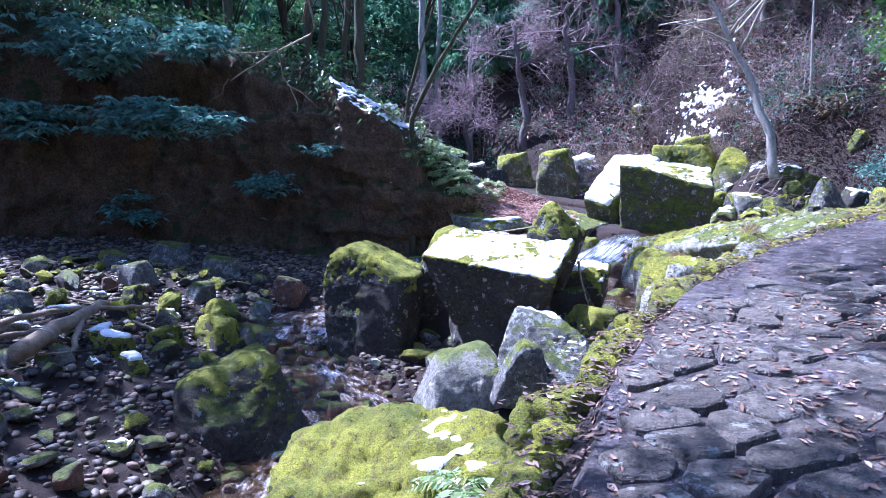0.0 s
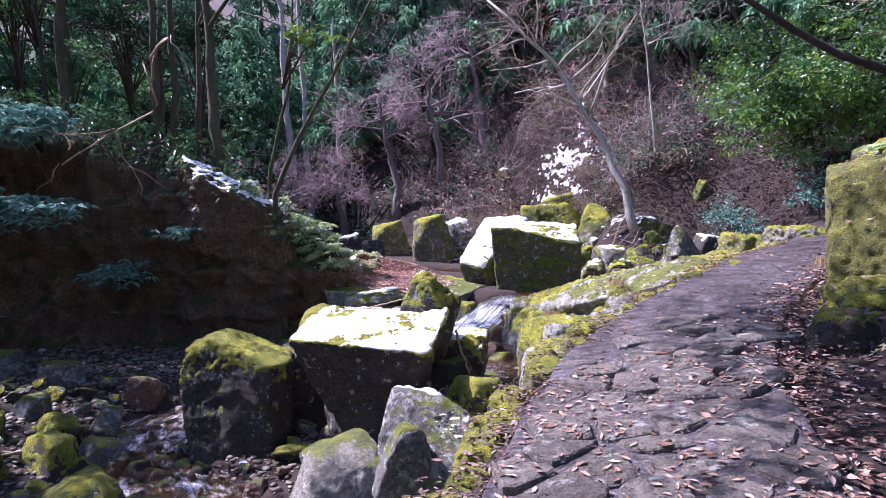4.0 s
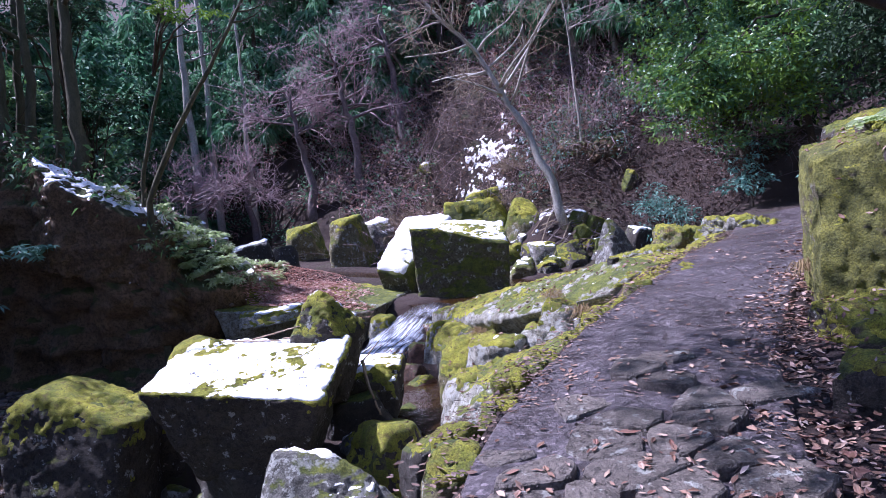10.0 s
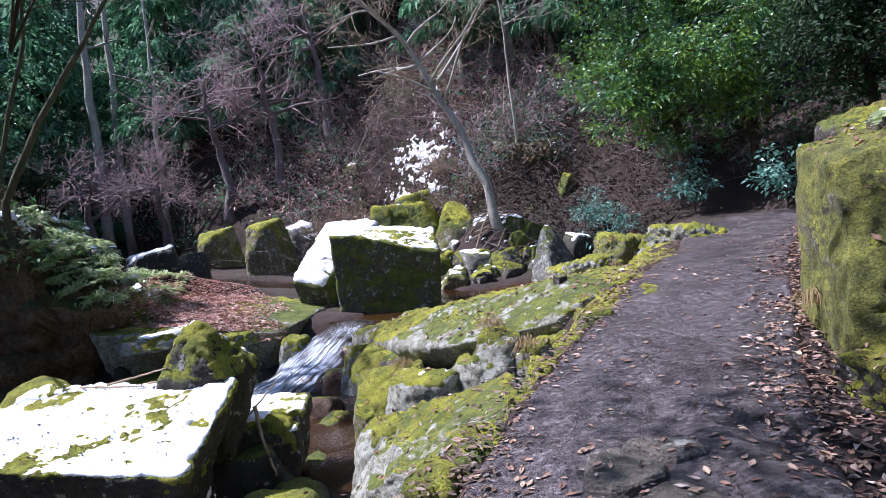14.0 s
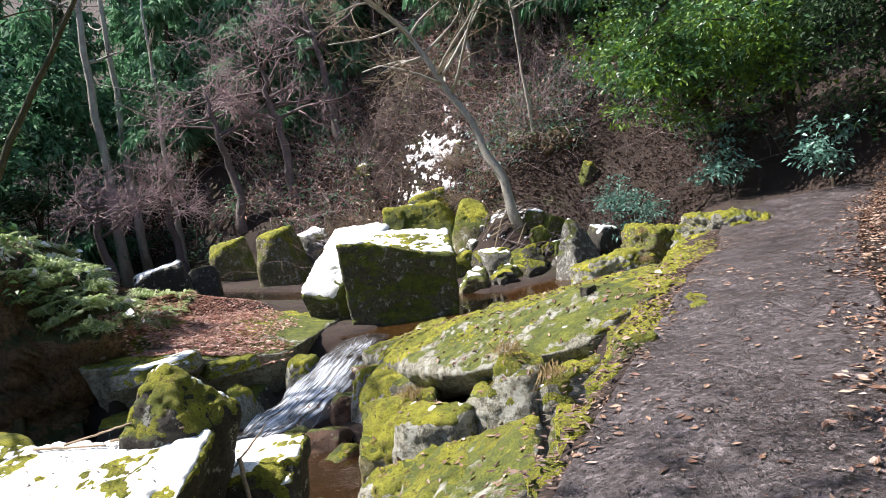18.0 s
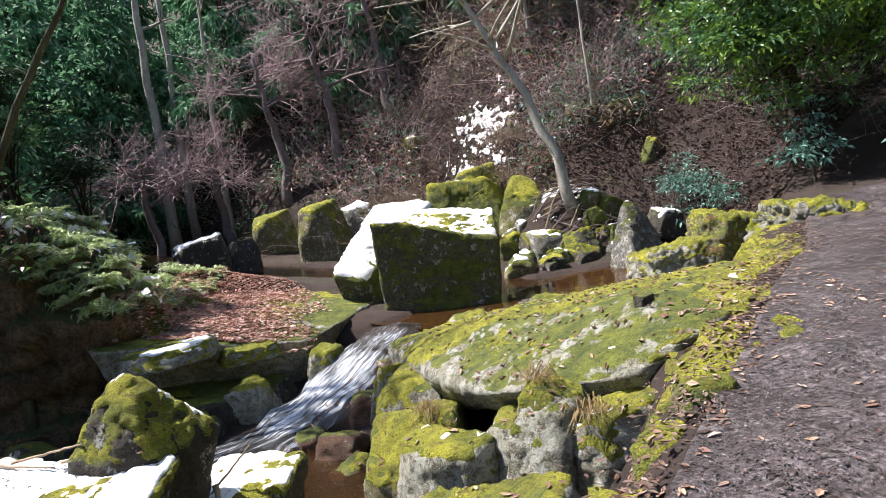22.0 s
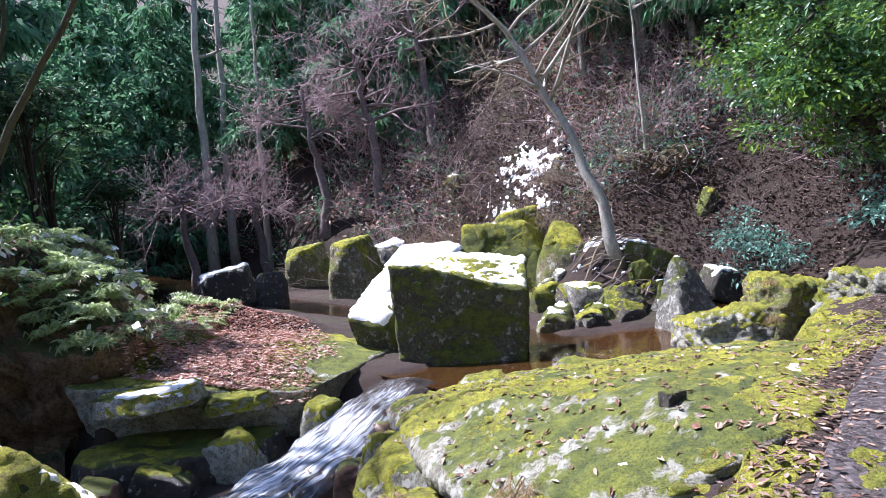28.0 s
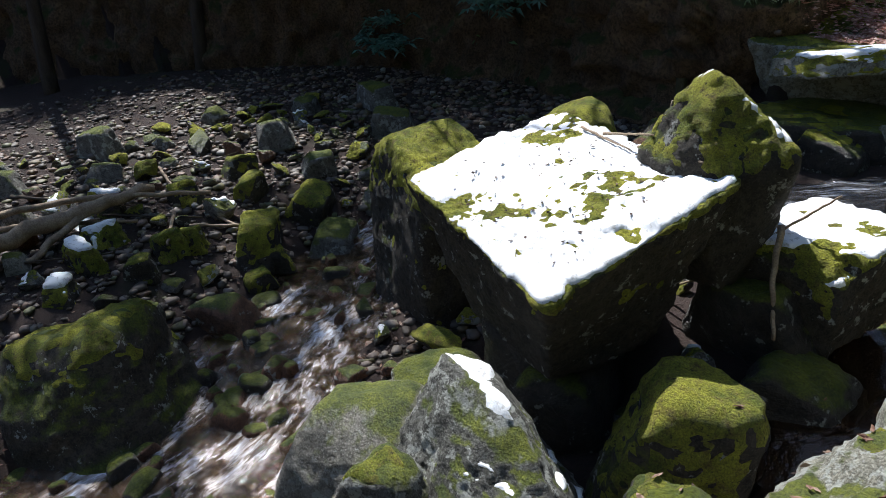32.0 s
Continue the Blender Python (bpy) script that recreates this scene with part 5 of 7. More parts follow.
# wide-limbed bare trees whose long limbs sweep over the side slope
for x, y, h, r, seed in ((15.6, 27.6, 9, 0.085, 3), (16.6, 25.2, 10, 0.09, 5), (13.6, 33.4, 10, 0.09, 7)):
    z = lz(x, y)
    bare_tree("wide_tree", "leafless tree with long sweeping pinkish limbs", (x, y, z), [(x, y, z - 0.4), (x + 0.1, y, z + h * 0.4), (x - 0.3, y, z + h)], r,
              [(13, 5.0, 0.92, 0.01, 0.10), (8, 2.0, 0.5, 0.0, 0.13), (6, 0.9, 0.5, 0.0, 0.16)], 900 + seed, BARK_BROWN, BARK_PINK, 0.010)
# leaning pale tree by the stick pile
z = lz(9.9, 23.45)
bare_tree("leaning_tree", "leaning pale-barked leafless tree by the boulders", (9.9, 23.45, z), [(9.95, 23.3, z - 0.4), (9.62, 23.6, 3.1), (9.34, 23.75, 3.95), (8.98, 24.0, 5.16), (8.5, 24.2, 6.05), (7.8, 24.5, 7.6), (6.9, 24.8, 8.75), (5.5, 25.3, 10.4)], 0.15,
          [(15, 3.4, 0.72, 0.02, 0.12), (7, 1.5, 0.6, 0.0, 0.16), (6, 0.7, 0.6, 0.0, 0.2)], 44, BARK_PALE, BARK_TAN, 0.010)


def twig_bush(name, label, at, radius, height, count, mat, seed):
    rs = np.random.RandomState(seed)
    ob = thing(name, label, "bush", at)
    b = Bag()
    for _ in range(count):
        a = rs.uniform(0, 2 * np.pi)
        way = np.array((math.cos(a), math.sin(a), rs.uniform(0.3, 1.6)))
        p = np.array(at) + (rs.normal() * radius * 0.25, rs.normal() * radius * 0.25, -0.1)
        line = wander(rs, p, way, rs.uniform(0.6, 1.1) * height, 5, 0.25, -0.03)
        b.tube(line, np.linspace(0.012, 0.004, 6), 3)
        for _ in range(3):
            k = rs.randint(1, 5)
            b.tube(wander(rs, line[k], rs.normal(size=3) + (0, 0, 0.3), 0.35 * height, 3, 0.3), np.linspace(0.006, 0.003, 4), 3)
    tagged(b.mesh("twig_mass", mat, ob), kind="stuff")
    return ob


twig_bush("russet_bush", "dry russet twiggy bush on the slope", (5.5, 29.9, lz(5.5, 29.9)), 0.9, 1.6, 150, BARK_TAN, 3)
for k, (x, y) in enumerate(((8.6, 26.8), (9.3, 27.6), (10.4, 25.6), (7.4, 28.4), (10.0, 28.6), (6.6, 29.4))):
    twig_bush("bramble", "tangled dry tan bramble above the boulders", (x, y, lz(x, y)), 1.0, 1.3, 90, BARK_TAN, 20 + k)

# evergreens on the right-hand slope
def clump_cloud(seed, c, r, n, lo=0.55, hi=0.95):
    rs = np.random.RandomState(seed)
    p, _ = ellipsoid(rs, n, r, 0.2)
    return [(c[0] + a[0], c[1] + a[1], c[2] + a[2], rs.uniform(lo, hi)) for a in p]


# trees below y 16 take darkened leaves in place of real shade
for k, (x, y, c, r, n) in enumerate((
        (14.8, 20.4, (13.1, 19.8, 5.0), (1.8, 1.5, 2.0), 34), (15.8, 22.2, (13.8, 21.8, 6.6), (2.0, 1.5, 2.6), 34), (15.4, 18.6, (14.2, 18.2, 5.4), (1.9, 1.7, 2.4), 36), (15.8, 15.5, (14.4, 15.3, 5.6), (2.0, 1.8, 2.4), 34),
        # the crown at z 13.4 is added above the view to shade the slope
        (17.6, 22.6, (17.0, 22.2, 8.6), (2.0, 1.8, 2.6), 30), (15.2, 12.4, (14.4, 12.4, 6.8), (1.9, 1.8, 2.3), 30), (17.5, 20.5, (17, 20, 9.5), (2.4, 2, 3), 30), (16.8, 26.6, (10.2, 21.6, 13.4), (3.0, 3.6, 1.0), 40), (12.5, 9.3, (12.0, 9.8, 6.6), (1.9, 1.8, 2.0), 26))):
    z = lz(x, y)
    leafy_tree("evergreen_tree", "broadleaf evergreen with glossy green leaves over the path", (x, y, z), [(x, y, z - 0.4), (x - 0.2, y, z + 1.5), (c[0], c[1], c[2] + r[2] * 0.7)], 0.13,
               clump_cloud(60 + k, c, r, n + 12), 0.14, LEAF_SHADED if y < 16 else LEAF_EVERGREEN, BARK_BROWN, 70 + k, 300, patch=0.0 if y < 16 else 0.36)
for k, (x, y) in enumerate(((12.6, 21.6), (13.6, 19.0), (14.6, 17.0), (13.2, 23.4))):
    z = lz(x, y)
    leafy_tree("shrub", "low dull green shrub at the slope's foot", (x, y, z), [(x, y, z - 0.3), (x, y, z + 0.9)], 0.05,
               clump_cloud(90 + k, (x - 0.2, y - 0.2, z + 0.9), (0.9, 0.8, 0.7), 9, 0.4, 0.6), 0.13, LEAF_BLUE, BARK_BROWN, 95 + k, 120, "shrub")


# mossy standing stone and the undercut earth bank above the path's end
stone("standing_stone", box_corners(13.05, 25.2, lz(13.3, 25.4) - 0.4, 13.7, 25.7, lz(13.3, 25.4) + 0.55, 15, 0.7), ROCK_OLIVE, "upright mossy stone on the slope above the path", "stone", n=20, k=6, seed=611, moss=0.35, allround=0.1, low=0.5)
stone("earth_bank", [(11.2, 27.4, 3.2), (13.7, 25.8, 2.9), (14.4, 27.2, 3.4), (12.0, 29.0, 4.0), (11.3, 27.3, 4.5), (13.6, 25.9, 4.1), (14.4, 27.2, 5.0), (12.0, 29.0, 5.3), (12.5, 26.55, 4.6)], CLIFF, "undercut dark earth bank with hanging roots on the slope", "bank", n=36, k=7, seed=613, rough=0.12, fine=0.08, chips=5, tilt=0.0)
rr2 = np.random.RandomState(615)
for k in range(16):
    t = rr2.rand()
    x, y = 11.3 + 2.3 * t + rr2.normal() * 0.1, 27.2 - 1.45 * t - 0.1
    b = Bag()
    b.tube(wander(rr2, (x, y, 4.45 + rr2.uniform(-0.2, 0.2)), (rr2.normal() * 0.4, -0.5, -1), rr2.uniform(0.6, 1.2), 6, 0.3), np.linspace(0.035, 0.012, 7), 5)
    tagged(b.mesh("root", BARK_BROWN), "bare tree root hanging from the earth bank", "root", "roots of the earth bank")


# undergrowth over the slopes, beyond counting
def undergrowth(name, label, n, where, leaf, mat, seed, high=0.9, lowest=0.1):
    rs = np.random.RandomState(seed)
    p = where(rs, n)
    z = land(p[:, 0], p[:, 1])
    b = Bag()
    m = 10
    for k in range(len(p)):
        c = np.array((p[k, 0], p[k, 1], z[k] + rs.uniform(lowest, high)))
        at3 = c + rs.normal(size=(m, 3)) * (0.28, 0.28, 0.16)
        b.leaves(at3, rs.normal(size=(m, 3)) * (1, 1, 0.5), leaf * rs.uniform(0.6, 1.3, m), 0.4, rs)
    return tagged(b.mesh(name, mat, smooth=False), label, "undergrowth", kind="stuff")


def slope_spots(lo, hi):
    def where(rs, n):
        out = []
        while len(out) < n:
            q = np.stack([rs.uniform(lo[0], hi[0], n), rs.uniform(lo[1], hi[1], n)], 1)
            d, _, side, _ = along(FOOT, q[:, 0], q[:, 1])
            ok = (side < 0) & (d > 0.8) & ((np.abs(q[:, 0] - 8.7) > 1.7) | (np.abs(q[:, 1] - 31.0) > 3.2)) & (fbm(np.c_[q * 0.35, np.zeros(n)], 3) > -0.12)
            out.extend(q[ok].tolist())
        return np.array(out[:n])
    return where


undergrowth("undergrowth", "dark green undergrowth on the far slope", 1500, slope_spots((-14, 30), (16, 50)), 0.2, CONIFER, 301)
undergrowth("undergrowth", "green shrubs and seedlings on the side slope", 900, slope_spots((9, 8), (22, 30)), 0.16, LEAF_EVERGREEN, 302)
undergrowth("undergrowth", "brown dead bracken on the slopes", 900, slope_spots((-12, 24), (18, 42)), 0.2, LITTER_RED, 303, 0.5)


def box_spots(x0, x1, y0, y1):
    return lambda rs, n: np.stack([rs.uniform(x0, x1, n), rs.uniform(y0, y1, n)], 1)


def valley_spots(rs, n):
    q = np.stack([rs.uniform(-16, 1.5, n * 4), rs.uniform(24, 40, n * 4)], 1)
    ok = fbm(np.c_[q * 0.35, np.zeros(n * 4)], 3) > 0.0
    return q[ok][:n]


undergrowth("undergrowth", "dim green plants on the valley floor", 420, valley_spots, 0.18, CONIFER, 304, 0.7)

def brushwood(name, label, n, where, mat, seed, length=1.6, r=0.008):
    rs = np.random.RandomState(seed)
    p = where(rs, n)
    z = land(p[:, 0], p[:, 1])
    b = Bag()
    for k in range(len(p)):
        line = wander(rs, (p[k, 0], p[k, 1], z[k] - 0.05), rs.normal(size=3) * (1, 1, 0.2) + (0, 0, rs.uniform(0.3, 1.6)), length * rs.uniform(0.5, 1.4), 4, 0.25, -0.05)
        b.tube(line, np.linspace(r, r * 0.4, 5), 3)
        b.tube(wander(rs, line[2], rs.normal(size=3) + (0, 0, 0.3), length * 0.5, 3, 0.25), np.linspace(r * 0.6, r * 0.3, 4), 3)
    return tagged(b.mesh(name, mat), label, "brushwood", kind="stuff")


brushwood("brushwood", "tangle of pinkish bare brushwood on the slope", 1200, slope_spots((-10, 24), (15, 38)), BARK_PINK, 310, 2.2, 0.011)
brushwood("brushwood", "dry tan brushwood and stems on the slope", 900, slope_spots((3, 22), (16, 33)), BARK_TAN, 311, 1.3, 0.007)
brushwood("brushwood", "dark dead stems on the valley floor", 420, valley_spots, BARK_BROWN, 312, 1.4, 0.012)

brushwood("brushwood", "dry tan stems and brambles round the snow", 800, box_spots(5.0, 12.8, 26.5, 35.0), BARK_TAN, 316, 0.9, 0.006)
brushwood("brushwood", "pinkish bare stems over the far slope", 700, box_spots(4.0, 16.0, 27.0, 38.0), BARK_PINK, 317, 1.8, 0.008)
brushwood("brushwood", "dark dead stems and roots on the slope beside the path", 380, box_spots(12.0, 17.0, 21.5, 29.0), BARK_BROWN, 319, 0.8, 0.012)
brushwood("brushwood", "grey bare stems on the slope beside the path's end", 900, box_spots(11.5, 16.5, 22.0, 32.0), BARK_TWIG, 318, 1.0, 0.006)
undergrowth("undergrowth", "dead bracken and low plants round the snow", 700, box_spots(4.5, 13.0, 26.5, 36.0), 0.14, LITTER, 319, 0.3)

# tree on the right bank with a limb over the path
leafy_tree("bank_tree", "brown tree on the bank, its limb reaching over the path", (8.6, 6.0, 1.6), [(8.6, 6.0, lz(8.6, 6.0) - 0.4), (8.0, 6.2, 2.2), (7.0, 6.5, 2.55), (6.1, 6.75, 2.75), (5.4, 6.85, 3.05), (4.7, 6.95, 3.6), (4.1, 7.0, 4.4)], 0.062,
           [(5.2, 6.9, 4.3, 0.5), (4.4, 7.2, 4.8, 0.5), (6.4, 6.6, 3.9, 0.45), (7.6, 7.4, 4.2, 0.6)], 0.13, LEAF_EVERGREEN, BARK_BROWN, 320, 120)
bare_tree("bank_sapling", "crooked grey sapling on the bank", (8.4, 7.6, 2.3), [(8.4, 7.6, 1.5), (8.1, 7.9, 3.0), (7.7, 8.2, 4.2), (7.6, 8.6, 6.0)], 0.05, [(7, 1.3, 0.7, 0.0, 0.16), (4, 0.6, 0.6, 0, 0.2)], 322, BARK_GREY, BARK_TAN, 0.006)

# unseen evergreens added on the near banks to shade the lower path and stream
for k, (x, y, c, r, n) in enumerate(((-5.6, 1.4, (-1.8, 4.0, 7.6), (2.4, 2.2, 1.3), 30), (-6.4, -2.2, (-1.8, 0.4, 7.8), (3.0, 2.6, 1.4), 30), (6.9, 1.4, (0.6, 7.6, 8.3), (2.8, 2.9, 0.9), 32), (-13.8, 14.6, (-8.2, 14.2, 8.4), (2.4, 2.0, 1.3), 34), (-15.4, 11.2, (-8.5, 11.4, 8.3), (3.2, 2.0, 1.4), 44), (-17.0, 8.6, (-10.6, 8.6, 8.6), (2.2, 1.7, 1.6), 30), (-14.6, 19.4, (-12.6, 16.6, 9.4), (3.0, 2.2, 1.4), 40), (-22.6, 15.8, (-20.0, 13.4, 10.2), (4.0, 2.8, 1.5), 50))):
    z = lz(x, y)
    leafy_tree("bank_evergreen", "unseen evergreen added to shade the lower stream bank", (x, y, z), [(x, y, z - 0.4), (x + 0.5, y + 0.3, z + 3.5), (c[0], c[1], c[2] + 0.6)], 0.2,
               clump_cloud(400 + k, c, r, n * 4 // 3 if x < -8 else n, 0.7, 1.1), 0.17, LEAF_EVERGREEN, BARK_BROWN, 410 + k, 130 if x < -8 else 150)


# low growth on the spur and the side slope
undergrowth("undergrowth", "dark green low shrubs on the spur", 520, box_spots(-16, -2.6, 18.2, 25), 0.2, LEAF_EVERGREEN, 305, 0.8)
brushwood("brushwood", "bare brown stems on the spur", 420, box_spots(-16, -3.0, 19.2, 25), BARK_BROWN, 313, 2.0, 0.012)
brushwood("brushwood", "fine grey and pink stems on the side slope", 900, slope_spots((9, 18), (17, 31)), BARK_PINK, 314, 1.5, 0.007)
undergrowth("undergrowth", "low evergreen seedlings along the side slope", 420, slope_spots((9.5, 19), (16, 29)), 0.13, LEAF_BLUE, 306, 0.35)
ru = np.random.RandomState(66)
for k in range(8, 20):
    x, y = ru.uniform(3, 10.5), ru.uniform(28.5, 34)
    w = ru.uniform(0.4, 1.1)
    z = lz(x, y)
    stone("slope_rock", box_corners(x - w / 2, y - w * 0.4, z - 0.3, x + w / 2, y + w * 0.4, z + w * 0.25, ru.uniform(0, 90), 0.6), ROCK_MOSS if k % 3 else ROCK_OLIVE, "half-buried mossy rock on the wooded slope", "rock", n=14, k=6, seed=950 + k, moss=0.3, snow=0.6 if k > 9 else 0.0, group="slope rocks")


def cliff_edge(name, label, n, leaf, mat, seed):
    """Growth along the brink of the cliff."""
    rs = np.random.RandomState(seed)
    run = np.r_[0, np.cumsum(np.hypot(*np.diff(CLIFF_LINE, axis=0).T))]
    g = rs.uniform(0.6, 17, n)
    x, y = np.interp(g, run, CLIFF_LINE[:, 0]), np.interp(g, run, CLIFF_LINE[:, 1])
    z = np.interp(g, [0, 1, 3.5, 6, 10, 20, 60], [1.1, 2.65, 4.05, 5.1, 5.8, 6.2, 8.2])
    b = Bag()
    for k in range(n):
        c = np.array((x[k] + rs.normal() * 0.2, y[k] + rs.uniform(-0.35, 1.0), z[k] + rs.uniform(-0.35, 0.15)))
        at3 = c + rs.normal(size=(12, 3)) * (0.24, 0.2, 0.12)
        b.leaves(at3, rs.normal(size=(12, 3)) * (1, 1, 0.4) + (0, -0.5, -0.2), leaf * rs.uniform(0.6, 1.3, 12), 0.36, rs, 0.4)
    return tagged(b.mesh(name, mat, smooth=False), label, "undergrowth", kind="stuff")


cliff_edge("undergrowth", "dark evergreen growth along the cliff's brink", 420, 0.15, LEAF_EVERGREEN, 331)
cliff_edge("undergrowth", "dead leaves and moss along the cliff's brink", 300, 0.10, LITTER, 332)
undergrowth("far_wood", "dense dark green wood on the far valley side", 1900, box_spots(-46, -11, 32, 58), 0.5, CONIFER, 307, 8.5, 2.5)

undergrowth("far_wood", "dense dark evergreen wood on the far slope", 2800, slope_spots((-14, 37), (21, 56)), 0.27, CONIFER, 308, 8.0, 1.8)
undergrowth("far_wood", "dim evergreen wood behind the spur", 2400, box_spots(-32, -5, 31, 46), 0.25, CONIFER, 309, 12.0, 3.2)
# this wood has the shade-darkened leaf colour as well
undergrowth("far_wood", "dark green wood up the side slope", 1300, slope_spots((15, 10), (26, 36)), 0.3, LEAF_SHADED, 315, 5.0)

# woods on the spur over the left cliff
for x, y, h, r, bend, seed in ((-4.6, 20.4, 9, 0.15, 0.1, 1), (-6.0, 22.9, 10, 0.17, 0.3, 4), (-8.6, 23.2, 11, 0.2, -0.1, 5), (-11.4, 19.4, 11, 0.2, 0.2, 6), (-13.5, 17.6, 11, 0.2, 0.1, 8), (-2.95, 18.6, 9, 0.17, 0.02, 15), (-4.5, 18.8, 9, 0.13, 0.1, 16), (-3.6, 19.2, 8, 0.10, 0.2, 17), (-6.9, 19.0, 9, 0.15, 0.05, 18)):
    z = lz(x, y)
    bare_tree("wood_tree", "dark brown forest tree on the cliff top", (x, y, z), [(x, y, z - 0.5), (x + bend, y, z + h * 0.4), (x + bend * 2, y - 0.2, z + h)], r,
              [(8, 2.4, 0.75, 0.06, 0.16), (5, 1.2, 0.6, 0.0, 0.2), (4, 0.6, 0.6, 0, 0.2)], 100 + seed, BARK_MOSSY, BARK_BROWN, 0.009)
# the leaning mossy tree at the spur's end
bare_tree("leaning_mossy_tree", "leaning mossy forked tree at the cliff's end", (-1.15, 17.1, 2.2), [(-1.2, 17.2, lz(-1.2, 17.4) - 0.4), (-1.25, 17.0, 2.9), (-0.6, 16.9, 4.2), (0.2, 16.8, 5.4), (0.9, 16.7, 6.6), (2.0, 16.6, 8.5)], 0.075,
          [(6, 1.5, 0.7, 0.08, 0.15), (4, 0.8, 0.6, 0.0, 0.2), (3, 0.4, 0.6, 0, 0.2)], 130, BARK_MOSSY, BARK_TWIG, 0.007)
bare_tree("leaning_mossy_tree", "upright mossy stem at the cliff's end", (-1.5, 17.4, 2.2), [(-1.45, 17.4, lz(-1.45, 17.6) - 0.4), (-1.35, 17.3, 3.6), (-0.75, 17.2, 5.6), (-0.5, 17.2, 8.5)], 0.06,
          [(6, 1.5, 0.75, 0.05, 0.15), (5, 0.7, 0.6, 0.0, 0.2)], 131, BARK_MOSSY, BARK_TWIG, 0.007)
# a bleached branch that hangs out over the stream from the cliff top
b = Bag()
dead = thing("dead_branch", "bleached crooked dead branch hanging over the stream", "branch", (-4.4, 18.3, 5.4))
for line, r in (([(-4.4, 18.3, 5.6), (-3.4, 15.8, 5.9), (-2.25, 13.2, 5.5), (-2.62, 13.0, 4.95), (-2.4, 13.0, 4.15), (-3.2, 13.0, 3.8), (-4.1, 13.0, 3.25)], 0.030),
                ([(-3.2, 13.0, 3.8), (-3.0, 13.1, 3.2), (-2.75, 13.0, 2.7)], 0.014), ([(-2.25, 13.2, 5.5), (-1.95, 13.0, 4.9), (-1.75, 13.0, 4.4)], 0.012),
                ([(-3.2, 13.0, 3.8), (-3.9, 12.9, 3.75), (-4.7, 12.8, 3.9)], 0.012), ([(-3.0, 13.1, 3.2), (-2.4, 13.1, 2.75)], 0.008), ([(-4.1, 13, 3.25), (-4.5, 12.9, 2.8)], 0.009)):
    line = np.array(line)
    f = np.linspace(0, 1, len(line) * 3)
    sm = np.stack([np.interp(f, np.linspace(0, 1, len(line)), line[:, k]) for k in range(3)], 1) + rs.normal(size=(len(f), 3)) * 0.025
    b.tube(sm, r * np.linspace(1, 0.45, len(f)), 6)
b.mesh("wood", DEADWOOD, dead)


def leaf_spray(name, label, at, root, sprays, leaf, mat, seed, each=26):
    """A shrub that leans out of the cliff: stems and flat whorled sprays of long leaves. sprays: x, y, z, radius."""
    rs = np.random.RandomState(seed)
    ob = thing(name, label, "shrub", at)
    st, lv = Bag(), Bag()
    tall = np.mean([q[2] for q in sprays]) - root[2] > 2.5
    if tall:
        st.tube(np.array([root, np.array(root) + (np.mean([q[:3] for q in sprays], 0) - np.array(root)) * 0.5 + (0.1, 0, 0.1), np.mean([q[:3] for q in sprays], 0)]), [0.07, 0.05, 0.03], 6)
    for cx, cy, cz, cr in sprays:
        c = np.array((cx, cy, cz))
        fork = np.array(root)
        if tall:
            fork = np.array(root) + (np.mean([q[:3] for q in sprays], 0) - np.array(root)) * rs.uniform(0.45, 0.9)
        mid = (fork + c) / 2 + (0, 0, 0.25)
        st.tube(np.array([fork, mid, c]), [0.03, 0.02, 0.008], 4)
        for _ in range(int(each * cr * cr * 3)):
            q = c + rs.normal(size=3) * (cr * 0.55, cr * 0.55, cr * 0.14)
            a = np.arange(6) * np.pi / 3 + rs.uniform(0, 1)
            way = np.stack([np.cos(a), np.sin(a), rs.normal(size=6) * 0.25 - 0.15], 1)
            lv.leaves(np.repeat(q[None], 6, 0), way, leaf * rs.uniform(0.7, 1.2, 6), 0.30, rs, 0.2)
    tagged(st.mesh("stem_mass", BARK_BROWN, ob), kind="stuff")
    tagged(lv.mesh("foliage", mat, ob, smooth=False), kind="stuff")
    return ob


def spray_cloud(seed, c, r, n, lo=0.35, hi=0.6):
    rs = np.random.RandomState(seed)
    p, _ = ellipsoid(rs, n, r, 0.1)
    return [(c[0] + a[0], c[1] + a[1], c[2] + a[2], rs.uniform(lo, hi)) for a in p]


for k, (x, z, c, r, n) in enumerate(((-8.6, 2.4, (-7.2, 15.9, 2.85), (2.0, 0.5, 0.5), 26), (-9.6, 3.6, (-8.6, 15.9, 4.5), (2.3, 0.6, 0.7), 30), (-11.2, 2.2, (-10.6, 15.8, 2.9), (1.5, 0.5, 0.7), 15), (-12.4, 4.2, (-11.8, 15.2, 5.0), (1.6, 0.6, 0.9), 18), (-6.6, 4.2, (-6.2, 16.5, 4.7), (0.9, 0.4, 0.5), 9))):
    leaf_spray("cliff_shrub", "blue-green broadleaf shrub leaning from the cliff", (x, 17.0, z), (x, 17.3, z), spray_cloud(1 + k, c, r, n, 0.35, 0.65), 0.24, LEAF_BLUE, 1 + k)
leaf_spray("cliff_shrub", "dim green shrub low on the cliff face", (-8.9, 17.6, 0.2), (-8.9, 17.7, 0.1), spray_cloud(4, (-8.7, 17.1, 0.6), (1.0, 0.3, 0.5), 7), 0.2, LEAF_BLUE, 4)
leaf_spray("cliff_shrub", "dim green shrub low on the cliff face", (-5.0, 17.6, 0.8), (-5.0, 17.7, 0.7), spray_cloud(5, (-5.0, 17.2, 1.2), (0.9, 0.25, 0.4), 6), 0.2, LEAF_BLUE, 5)
